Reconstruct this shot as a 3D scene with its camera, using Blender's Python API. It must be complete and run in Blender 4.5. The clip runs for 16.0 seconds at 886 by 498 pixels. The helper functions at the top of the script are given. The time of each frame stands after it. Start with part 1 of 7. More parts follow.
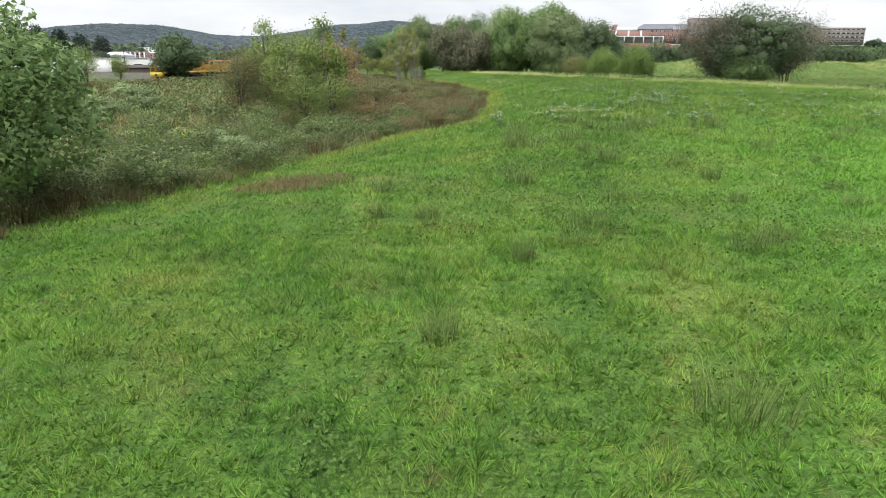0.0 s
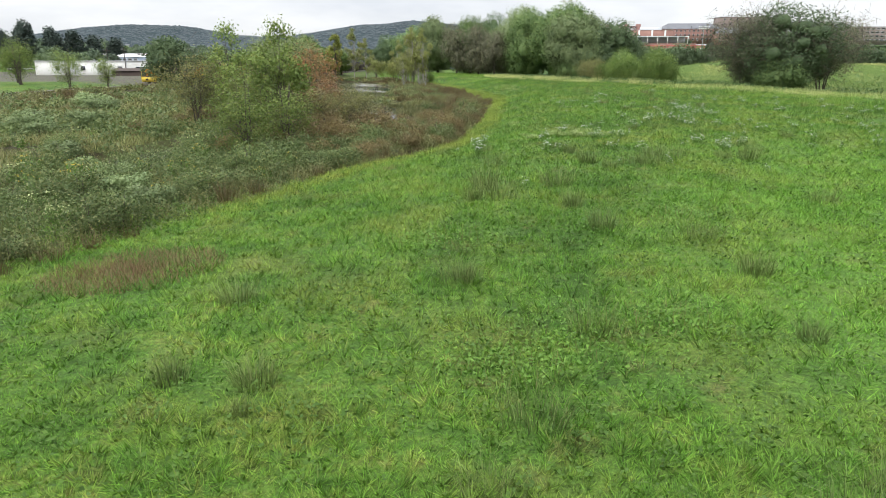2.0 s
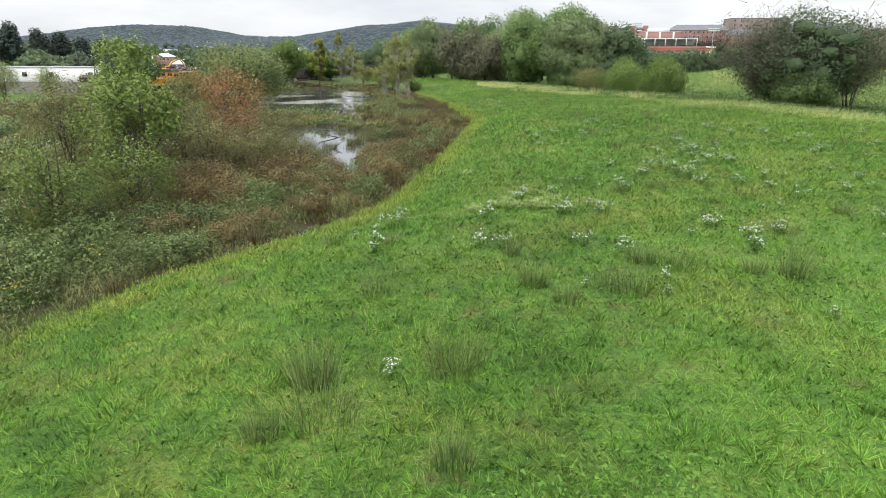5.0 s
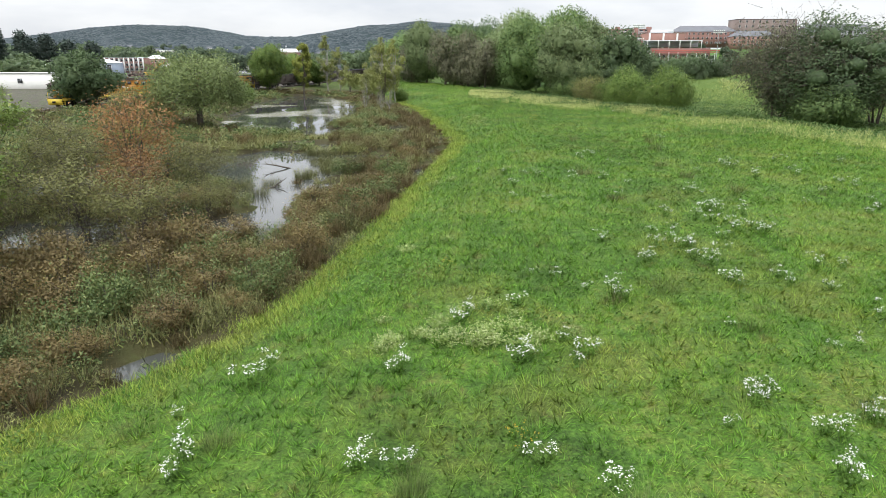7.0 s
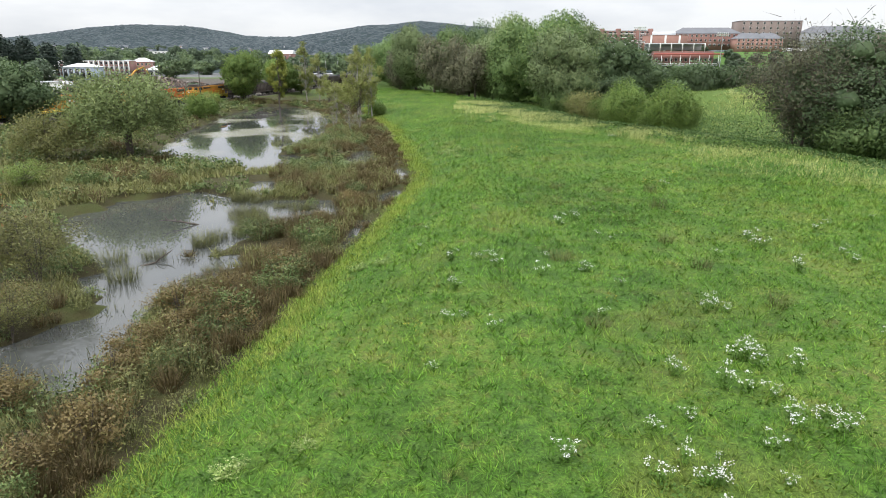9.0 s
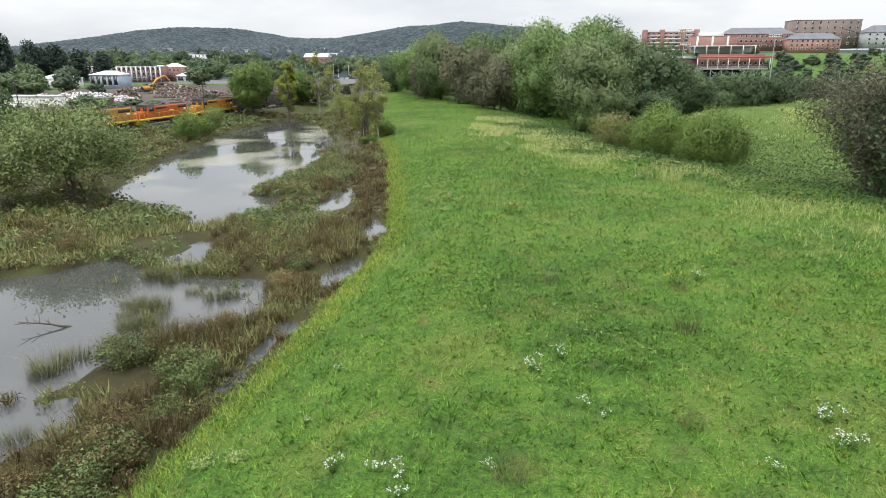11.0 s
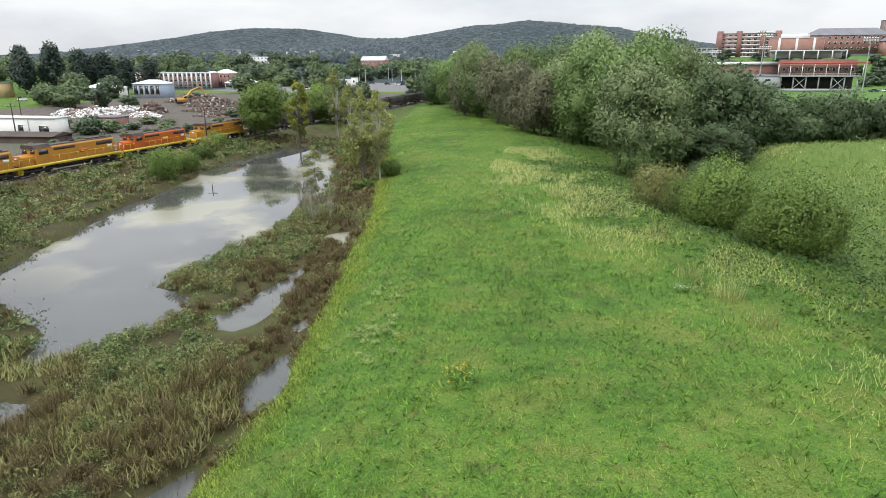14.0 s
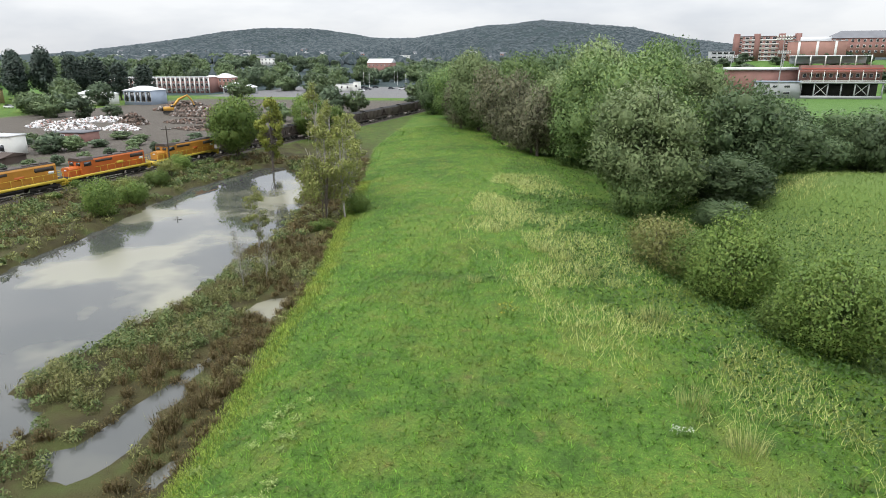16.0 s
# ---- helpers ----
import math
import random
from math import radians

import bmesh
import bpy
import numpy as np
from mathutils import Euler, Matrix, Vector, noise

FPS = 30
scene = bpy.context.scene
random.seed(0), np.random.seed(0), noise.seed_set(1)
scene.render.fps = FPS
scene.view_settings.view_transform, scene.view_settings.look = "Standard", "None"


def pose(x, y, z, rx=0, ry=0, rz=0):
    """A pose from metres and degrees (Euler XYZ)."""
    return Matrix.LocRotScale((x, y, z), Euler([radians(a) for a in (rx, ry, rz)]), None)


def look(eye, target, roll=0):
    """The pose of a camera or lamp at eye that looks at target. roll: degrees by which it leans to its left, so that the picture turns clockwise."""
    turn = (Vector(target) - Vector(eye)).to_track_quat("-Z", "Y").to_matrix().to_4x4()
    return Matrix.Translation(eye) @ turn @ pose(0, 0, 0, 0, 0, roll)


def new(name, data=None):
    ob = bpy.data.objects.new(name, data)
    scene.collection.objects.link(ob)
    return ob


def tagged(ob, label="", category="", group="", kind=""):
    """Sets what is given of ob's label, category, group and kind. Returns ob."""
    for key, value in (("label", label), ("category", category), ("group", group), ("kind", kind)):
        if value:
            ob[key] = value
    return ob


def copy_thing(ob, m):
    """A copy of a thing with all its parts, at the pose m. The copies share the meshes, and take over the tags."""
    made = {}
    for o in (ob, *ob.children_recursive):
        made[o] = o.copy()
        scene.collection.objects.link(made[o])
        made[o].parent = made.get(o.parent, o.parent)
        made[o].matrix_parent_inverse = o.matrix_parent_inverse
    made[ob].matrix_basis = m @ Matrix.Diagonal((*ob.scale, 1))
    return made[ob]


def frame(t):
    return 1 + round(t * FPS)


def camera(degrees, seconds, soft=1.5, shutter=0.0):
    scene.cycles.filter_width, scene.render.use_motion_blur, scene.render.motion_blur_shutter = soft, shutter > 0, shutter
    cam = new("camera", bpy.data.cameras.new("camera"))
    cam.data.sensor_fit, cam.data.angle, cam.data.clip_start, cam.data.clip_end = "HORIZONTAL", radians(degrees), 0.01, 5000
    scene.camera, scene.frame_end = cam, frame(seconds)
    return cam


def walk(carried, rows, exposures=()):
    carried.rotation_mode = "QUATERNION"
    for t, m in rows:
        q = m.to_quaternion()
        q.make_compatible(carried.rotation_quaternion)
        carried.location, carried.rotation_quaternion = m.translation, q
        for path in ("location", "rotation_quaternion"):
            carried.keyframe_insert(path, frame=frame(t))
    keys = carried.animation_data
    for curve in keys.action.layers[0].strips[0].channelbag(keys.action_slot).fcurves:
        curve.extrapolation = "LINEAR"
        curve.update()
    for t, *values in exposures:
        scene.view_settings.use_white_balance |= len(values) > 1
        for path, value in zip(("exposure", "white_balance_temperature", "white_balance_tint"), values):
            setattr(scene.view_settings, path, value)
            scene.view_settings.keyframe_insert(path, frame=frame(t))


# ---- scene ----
cam = camera(69.0, 16.0, soft=0.75)
METRES, EYE, TILT, LEAN, TURN = 120.0, 6.0, -16.3, 0.0, 0.0
ROWS = [
    (0.0, 0.0, 0.0, 0.0, 0.0, 0.0, -0.0),
    (0.5, 0.0075, 0.0213, 0.0077, 0.7, -0.01, -0.17),
    (1.0, 0.0149, 0.043, 0.0157, 1.1, -0.0, -0.29),
    (1.5, 0.0227, 0.0649, 0.024, 1.53, -0.01, -0.37),
    (2.0, 0.0306, 0.0871, 0.0329, 1.84, -0.02, -0.45),
    (2.5, 0.0384, 0.1088, 0.0418, 2.02, -0.02, -0.49),
    (3.0, 0.046, 0.13, 0.0507, 2.17, -0.03, -0.55),
    (5.5, 0.0782, 0.2326, 0.0959, 2.51, -0.03, -0.74),
    (6.0, 0.0847, 0.2569, 0.1071, 2.57, -0.04, -0.76),
    (6.5, 0.0911, 0.2825, 0.1185, 2.63, -0.04, -0.76),
    (7.0, 0.0972, 0.3098, 0.1307, 2.68, -0.05, -0.79),
    (7.5, 0.1038, 0.3381, 0.1435, 2.72, -0.07, -0.79),
    (8.0, 0.1115, 0.3674, 0.1573, 2.73, -0.07, -0.8),
    (8.5, 0.1199, 0.3983, 0.1716, 2.75, -0.08, -0.85),
    (9.0, 0.129, 0.4299, 0.1864, 2.78, -0.08, -0.88),
    (11.5, 0.1802, 0.5864, 0.2652, 7.76, -0.26, -1.95),
    (12.0, 0.19, 0.6189, 0.2813, 9.24, -0.35, -2.34),
    (12.5, 0.1989, 0.6513, 0.2977, 10.49, -0.41, -2.7),
    (13.0, 0.2069, 0.6834, 0.3142, 11.15, -0.47, -2.87),
    (13.5, 0.2147, 0.7156, 0.3308, 11.66, -0.51, -3.0),
    (14.0, 0.222, 0.7478, 0.3473, 11.95, -0.56, -3.08),
    (14.5, 0.2289, 0.78, 0.3636, 12.21, -0.6, -3.18),
    (15.0, 0.2347, 0.8121, 0.3799, 12.34, -0.62, -3.22),
    (15.5, 0.2395, 0.8438, 0.3959, 12.57, -0.65, -3.29),
    (16.0, 0.2439, 0.8755, 0.4123, 13.09, -0.7, -3.44),
]
walk(cam, [(t, pose(0, 0, EYE, TILT, LEAN, TURN) @ pose(METRES * x, METRES * y, METRES * z, 90 + pitch, roll, yaw)) for t, x, y, z, yaw, pitch, roll in ROWS], ((0, 0.44), (5, 0.42), (9, 0.39), (12.5, 0.38), (16, 0.35)))

# ---- light ----
SUN_EL, SUN_AZ = 52.0, 215.0
world = bpy.data.worlds.new("overcast_sky")
scene.world = world
world.use_nodes = True
wn = world.node_tree
wn.nodes.clear()


def link(tree, a, b):
    tree.links.new(a, b)


def build_world():
    n = wn.nodes
    out = n.new("ShaderNodeOutputWorld")
    sky = n.new("ShaderNodeTexSky")
    sky.sky_type = "NISHITA"
    sky.sun_disc = False
    sky.sun_elevation = radians(SUN_EL)
    sky.sun_rotation = radians(SUN_AZ)
    bg_sky = n.new("ShaderNodeBackground")
    bg_sky.inputs[1].default_value = 0.1
    link(wn, sky.outputs[0], bg_sky.inputs[0])
    tc = n.new("ShaderNodeTexCoord")
    mp = n.new("ShaderNodeMapping")
    mp.inputs[3].default_value = (1.5, 1.5, 5.0)
    link(wn, tc.outputs["Generated"], mp.inputs[0])
    ns = n.new("ShaderNodeTexNoise")
    ns.inputs["Scale"].default_value = 2.2
    ns.inputs["Detail"].default_value = 5
    ns.inputs["Roughness"].default_value = 0.52
    link(wn, mp.outputs[0], ns.inputs["Vector"])
    rp = n.new("ShaderNodeValToRGB")
    rp.color_ramp.elements[0].position = 0.40
    rp.color_ramp.elements[0].color = (0.68, 0.71, 0.765, 1)
    rp.color_ramp.elements[1].position = 0.60
    rp.color_ramp.elements[1].color = (0.87, 0.885, 0.91, 1)
    link(wn, ns.outputs["Fac"], rp.inputs[0])
    bg = n.new("ShaderNodeBackground")
    link(wn, rp.outputs[0], bg.inputs[0])
    sep = n.new("ShaderNodeSeparateXYZ")
    link(wn, tc.outputs["Generated"], sep.inputs[0])
    rise = n.new("ShaderNodeMapRange")
    rise.inputs[1].default_value, rise.inputs[2].default_value = 0.0, 1.0
    rise.inputs[3].default_value, rise.inputs[4].default_value = 0.77, 2.5
    link(wn, sep.outputs[2], rise.inputs[0])
    link(wn, rise.outputs[0], bg.inputs[1])
    mix = n.new("ShaderNodeMixShader")
    mix.inputs[0].default_value = 0.92
    link(wn, bg_sky.outputs[0], mix.inputs[1])
    link(wn, bg.outputs[0], mix.inputs[2])
    link(wn, mix.outputs[0], out.inputs[0])


build_world()
sun_data = bpy.data.lights.new("sun", "SUN")
sun_data.energy, sun_data.angle, sun_data.color = 1.5, radians(24), (1.0, 0.97, 0.92)
sun = new("sun", sun_data)
sun.matrix_world = look((math.sin(radians(SUN_AZ)) * 50, math.cos(radians(SUN_AZ)) * 50, 50 * math.tan(radians(SUN_EL))), (0, 0, 0))


# ---- materials ----
def nodes_of(name):
    m = bpy.data.materials.new(name)
    m.use_nodes = True
    t = m.node_tree
    return m, t, t.nodes["Principled BSDF"]


def noise_node(t, scale, detail=3, vec=None, rough=0.55):
    n = t.nodes.new("ShaderNodeTexNoise")
    n.inputs["Scale"].default_value = scale
    n.inputs["Detail"].default_value = detail
    n.inputs["Roughness"].default_value = rough
    if vec is not None:
        link(t, vec, n.inputs["Vector"])
    return n.outputs["Fac"]


def place(t):
    return t.nodes.new("ShaderNodeNewGeometry").outputs["Position"]


def ramp(t, fac, stops):
    r = t.nodes.new("ShaderNodeValToRGB")
    e = r.color_ramp.elements
    while len(e) < len(stops):
        e.new(0.5)
    for el, (p, c) in zip(e, stops):
        el.position = p
        el.color = (*c, 1)
    link(t, fac, r.inputs[0])
    return r.outputs[0]


def mixc(t, fac, a, b, mode="MIX"):
    m = t.nodes.new("ShaderNodeMix")
    m.data_type, m.blend_type = "RGBA", mode
    for i, v in ((0, fac), (6, a), (7, b)):
        if isinstance(v, (int, float)):
            m.inputs[i].default_value = v
        elif isinstance(v, tuple):
            m.inputs[i].default_value = (*v, 1)
        else:
            link(t, v, m.inputs[i])
    return m.outputs[2]


def math_node(t, op, a, b=0.0, clamp=False):
    m = t.nodes.new("ShaderNodeMath")
    m.operation, m.use_clamp = op, clamp
    for i, v in enumerate((a, b)):
        if isinstance(v, (int, float)):
            m.inputs[i].default_value = v
        else:
            link(t, v, m.inputs[i])
    return m.outputs[0]


def bump(t, bs, height, dist, strength=1.0):
    b = t.nodes.new("ShaderNodeBump")
    b.inputs["Distance"].default_value = dist
    b.inputs["Strength"].default_value = strength
    link(t, height, b.inputs["Height"])
    link(t, b.outputs[0], bs.inputs["Normal"])


def plain(name, col, rough=0.7, metal=0.0, vary=0.18, scale=3.0, bumps=0.01, spec=0.4):
    """A surface with soft stains at two scales, and some relief."""
    m, t, bs = nodes_of(name)
    p = place(t)
    a = noise_node(t, scale * 0.25, 3, p)
    b = noise_node(t, scale * 4, 4, p)
    lo = tuple(c * (1 - vary) for c in col)
    hi = tuple(min(1, c * (1 + vary)) for c in col)
    c1 = ramp(t, a, [(0.3, lo), (0.7, hi)])
    c2 = mixc(t, math_node(t, "MULTIPLY", b, 0.35), c1, tuple(c * 0.7 for c in col))
    link(t, c2, bs.inputs["Base Color"])
    bs.inputs["Roughness"].default_value = rough
    bs.inputs["Metallic"].default_value = metal
    bs.inputs["Specular IOR Level"].default_value = spec
    if bumps:
        bump(t, bs, b, bumps)
    return m


MEADOW = [(0.20, (0.052, 0.118, 0.018)), (0.38, (0.088, 0.196, 0.025)), (0.52, (0.121, 0.246, 0.030)), (0.66, (0.168, 0.276, 0.040)), (0.82, (0.240, 0.284, 0.062))]


def meadow_colour(t, p):
    big = noise_node(t, 0.07, 4, p, 0.6)
    mid = noise_node(t, 0.5, 4, p, 0.6)
    fine = noise_node(t, 3.2, 4, p, 0.7)
    f = math_node(t, "ADD", math_node(t, "MULTIPLY", big, 0.34), math_node(t, "ADD", math_node(t, "MULTIPLY", mid, 0.30), math_node(t, "MULTIPLY", fine, 0.36)))
    f = math_node(t, "ADD", math_node(t, "MULTIPLY", math_node(t, "SUBTRACT", f, 0.5), 3.1), 0.5)
    col = ramp(t, f, MEADOW)
    dry = ramp(t, noise_node(t, 0.22, 5, p, 0.62), [(0.50, (0, 0, 0)), (0.66, (1, 1, 1))])
    col = mixc(t, math_node(t, "MULTIPLY", dry, 0.55), col, (0.228, 0.252, 0.056))
    xyz = t.nodes.new("ShaderNodeSeparateXYZ")
    link(t, p, xyz.inputs[0])
    east = math_node(t, "MULTIPLY", math_node(t, "SUBTRACT", math_node(t, "SUBTRACT", xyz.outputs[0], math_node(t, "MULTIPLY", xyz.outputs[1], 0.22)), 1.0), 0.07, True)
    south = math_node(t, "MULTIPLY", math_node(t, "SUBTRACT", 64.0, xyz.outputs[1]), 0.03, True)
    fresh = math_node(t, "MULTIPLY", math_node(t, "MULTIPLY", east, south), math_node(t, "ADD", mid, 0.15))
    col = mixc(t, fresh, col, (0.18, 0.40, 0.05))
    worn = ramp(t, noise_node(t, 0.62, 5, p, 0.7), [(0.58, (0, 0, 0)), (0.70, (1, 1, 1))])
    return mixc(t, math_node(t, "MULTIPLY", worn, 0.6), col, (0.225, 0.178, 0.072))


def leaf_material(name, a, b, c=None, through_light=0.3, vary=0.5):
    m, t, bs = nodes_of(name)
    g = t.nodes.new("ShaderNodeNewGeometry")
    oi = t.nodes.new("ShaderNodeObjectInfo")
    isl = g.outputs["Random Per Island"]
    stops = [(0.0, a), (1.0, b)] if c is None else [(0.0, a), (0.8, b), (1.0, c)]
    col = ramp(t, isl, stops)
    pat = noise_node(t, 0.35, 3, g.outputs["Position"])
    col = mixc(t, math_node(t, "MULTIPLY", pat, 0.8, True), col, a)
    k = math_node(t, "ADD", math_node(t, "MULTIPLY", oi.outputs["Random"], vary), 1.0 - vary / 2)
    col = mixc(t, 1.0, col, k, "MULTIPLY")
    link(t, col, bs.inputs["Base Color"])
    bs.inputs["Roughness"].default_value = 0.55
    bs.inputs["Specular IOR Level"].default_value = 0.3
    tr = t.nodes.new("ShaderNodeBsdfTranslucent")
    link(t, col, tr.inputs[0])
    mx = t.nodes.new("ShaderNodeMixShader")
    mx.inputs[0].default_value = through_light
    out = t.nodes["Material Output"]
    link(t, bs.outputs[0], mx.inputs[1])
    link(t, tr.outputs[0], mx.inputs[2])
    link(t, mx.outputs[0], out.inputs[0])
    return m


def grass_material(name, tint=None, amount=0.0):
    m, t, bs = nodes_of(name)
    g = t.nodes.new("ShaderNodeNewGeometry")
    col = meadow_colour(t, g.outputs["Position"])
    if tint:
        col = mixc(t, amount, col, tint)
    k = math_node(t, "ADD", math_node(t, "MULTIPLY", g.outputs["Random Per Island"], 1.15), 0.72)
    col = mixc(t, 1.0, col, k, "MULTIPLY")
    straw = math_node(t, "GREATER_THAN", g.outputs["Random Per Island"], 0.955)
    col = mixc(t, math_node(t, "MULTIPLY", straw, 0.55), col, (0.28, 0.25, 0.10))
    link(t, col, bs.inputs["Base Color"])
    bs.inputs["Roughness"].default_value = 0.55
    bs.inputs["Specular IOR Level"].default_value = 0.2
    tr = t.nodes.new("ShaderNodeBsdfTranslucent")
    link(t, col, tr.inputs[0])
    mx = t.nodes.new("ShaderNodeMixShader")
    mx.inputs[0].default_value = 0.3
    link(t, bs.outputs[0], mx.inputs[1])
    link(t, tr.outputs[0], mx.inputs[2])
    link(t, mx.outputs[0], t.nodes["Material Output"].inputs[0])
    return m


def ground_material():
    m, t, bs = nodes_of("ground_soil_and_turf")
    p = place(t)
    col = meadow_colour(t, p)
    # turf darkened all over: the shade between blades is mixed into it
    col = mixc(t, 0.5, col, (0.035, 0.062, 0.014))

    def mask(name):
        a = t.nodes.new("ShaderNodeAttribute")
        a.attribute_name = name
        n = noise_node(t, 0.8, 4, p)
        s = math_node(t, "ADD", a.outputs["Fac"], math_node(t, "MULTIPLY", math_node(t, "SUBTRACT", n, 0.5), 0.5))
        return math_node(t, "MULTIPLY", math_node(t, "SUBTRACT", s, 0.35), 3.3, True)

    turf = ramp(t, noise_node(t, 11.0, 6, p, 0.75), [(0.36, (0.4, 0.4, 0.4)), (0.64, (1.45, 1.45, 1.45))])
    col = mixc(t, 1.0, col, turf, "MULTIPLY")
    n1 = noise_node(t, 0.3, 4, p)
    n2 = noise_node(t, 2.5, 4, p)
    marsh = ramp(t, n1, [(0.3, (0.032, 0.027, 0.014)), (0.5, (0.055, 0.05, 0.02)), (0.7, (0.06, 0.075, 0.022))])
    dirt = mixc(t, n1, ramp(t, n2, [(0.3, (0.045, 0.038, 0.032)), (0.7, (0.105, 0.09, 0.078))]), ramp(t, n2, [(0.3, (0.07, 0.062, 0.048)), (0.7, (0.155, 0.14, 0.12))]))
    pale = ramp(t, n2, [(0.3, (0.065, 0.125, 0.024)), (0.7, (0.135, 0.19, 0.045))])
    lawn = ramp(t, n1, [(0.3, (0.065, 0.135, 0.03)), (0.7, (0.095, 0.175, 0.04))])
    asphalt = ramp(t, n2, [(0.3, (0.11, 0.11, 0.112)), (0.7, (0.19, 0.19, 0.19))])
    # woodland floor: distance haze is mixed into its colour as blue
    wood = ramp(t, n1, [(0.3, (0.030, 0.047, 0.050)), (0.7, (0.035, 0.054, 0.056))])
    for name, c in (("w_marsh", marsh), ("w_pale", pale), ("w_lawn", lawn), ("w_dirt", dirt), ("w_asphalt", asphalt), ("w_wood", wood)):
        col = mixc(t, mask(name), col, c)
    link(t, col, bs.inputs["Base Color"])
    bs.inputs["Roughness"].default_value = 0.9
    bs.inputs["Specular IOR Level"].default_value = 0.2
    bump(t, bs, noise_node(t, 6.0, 5, p), 0.12)
    return m


def water_material():
    m, t, bs = nodes_of("pond_water")
    p = place(t)
    span = t.nodes.new("ShaderNodeSeparateXYZ")
    link(t, p, span.inputs[0])
    north = t.nodes.new("ShaderNodeMapRange")
    north.inputs[1].default_value, north.inputs[2].default_value = 140, 160
    link(t, span.outputs[1], north.inputs[0])
    film = ramp(t, noise_node(t, 0.055, 4, p, 0.5), [(0.50, (0, 0, 0)), (0.60, (1, 1, 1))])
    film = math_node(t, "MULTIPLY", film, north.outputs[0])
    col = mixc(t, math_node(t, "MULTIPLY", film, 0.75), (0.062, 0.066, 0.062), (0.26, 0.25, 0.18))
    link(t, col, bs.inputs["Base Color"])
    bs.inputs["IOR"].default_value = 1.5
    bs.inputs["Specular IOR Level"].default_value = 0.5
    r = math_node(t, "ADD", math_node(t, "MULTIPLY", film, 0.22), 0.012)
    link(t, r, bs.inputs["Roughness"])
    bump(t, bs, noise_node(t, 0.9, 2, p), 0.0012)
    return m


M_GROUND, M_WATER = ground_material(), water_material()
M_GRASS = grass_material("meadow_grass")
M_TUFT = grass_material("tuft_grass", (0.165, 0.205, 0.075), 0.75)
M_EDGE = grass_material("yellowish_edge_grass", (0.28, 0.295, 0.06), 0.5)
# needles lifted towards grey, the haze of their distance painted in
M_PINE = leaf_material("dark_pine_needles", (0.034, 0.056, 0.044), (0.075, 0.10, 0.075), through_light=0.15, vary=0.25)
M_PALEGRASS = leaf_material("pale_seed_grass", (0.40, 0.44, 0.14), (0.66, 0.64, 0.30), through_light=0.35)
M_SEDGE = leaf_material("brown_sedge", (0.125, 0.098, 0.040), (0.30, 0.22, 0.095), (0.27, 0.27, 0.09))
M_FORB = leaf_material("marsh_forb_leaves", (0.078, 0.125, 0.040), (0.235, 0.295, 0.10), (0.40, 0.40, 0.17))
M_OLIVE = leaf_material("olive_marsh_leaves", (0.10, 0.115, 0.042), (0.27, 0.265, 0.10), (0.37, 0.38, 0.13))
M_MEADOWFORB = leaf_material("meadow_forb_leaves", (0.088, 0.188, 0.028), (0.185, 0.315, 0.052))
M_LEAF = leaf_material("green_leaves", (0.10, 0.17, 0.058), (0.24, 0.335, 0.11), (0.33, 0.42, 0.14))
M_LEAFDARK = leaf_material("dark_green_leaves", (0.068, 0.115, 0.05), (0.18, 0.24, 0.105))
M_LEAFSILVER = leaf_material("grey_green_leaves", (0.16, 0.23, 0.095), (0.35, 0.43, 0.19), (0.45, 0.52, 0.25))
M_LEAFYEL = leaf_material("yellowing_leaves", (0.201, 0.255, 0.046), (0.437, 0.420, 0.082))
M_LEAFYG = leaf_material("yellow_green_leaves", (0.10, 0.17, 0.038), (0.225, 0.315, 0.072), (0.33, 0.39, 0.10))
M_LEAFRED = leaf_material("rusty_leaves", (0.24, 0.145, 0.06), (0.43, 0.20, 0.085), (0.38, 0.31, 0.11))
M_LEAFBROWN = leaf_material("dry_brown_leaves", (0.135, 0.145, 0.050), (0.29, 0.285, 0.10), (0.31, 0.35, 0.11))
M_TWIG = leaf_material("russet_twigs_and_seed", (0.155, 0.12, 0.05), (0.31, 0.23, 0.10), (0.28, 0.28, 0.09))
M_TAWNY = leaf_material("dry_tawny_grass", (0.19, 0.125, 0.062), (0.36, 0.245, 0.125))
M_BERMGRASS = leaf_material("pale_berm_grass", (0.12, 0.21, 0.042), (0.27, 0.345, 0.085), (0.42, 0.44, 0.16))
M_VINE = leaf_material("dark_bank_vines", (0.062, 0.132, 0.03), (0.145, 0.245, 0.058), (0.22, 0.30, 0.085))
M_LEAFGREY = leaf_material("sparse_grey_leaves", (0.14, 0.15, 0.085), (0.36, 0.345, 0.215))
M_WHITEFLOWER = leaf_material("white_flowers", (0.62, 0.64, 0.58), (0.8, 0.8, 0.76), through_light=0.15, vary=0.15)
M_PALEFLOWER = leaf_material("cream_green_flowers", (0.35, 0.42, 0.17), (0.55, 0.58, 0.30), through_light=0.2)
M_PALEFORB = leaf_material("pale_lime_leaves", (0.16, 0.27, 0.05), (0.36, 0.44, 0.14), (0.55, 0.56, 0.28))
M_YELLOWFLOWER = leaf_material("goldenrod_flowers", (0.42, 0.32, 0.03), (0.62, 0.47, 0.05), through_light=0.2)
M_BARK = plain("grey_brown_bark", (0.10, 0.085, 0.07), 0.9, scale=4, vary=0.3, bumps=0.03, spec=0.2)
M_BARKPALE = plain("pale_bark", (0.33, 0.31, 0.28), 0.85, scale=4, vary=0.3, bumps=0.02, spec=0.2)
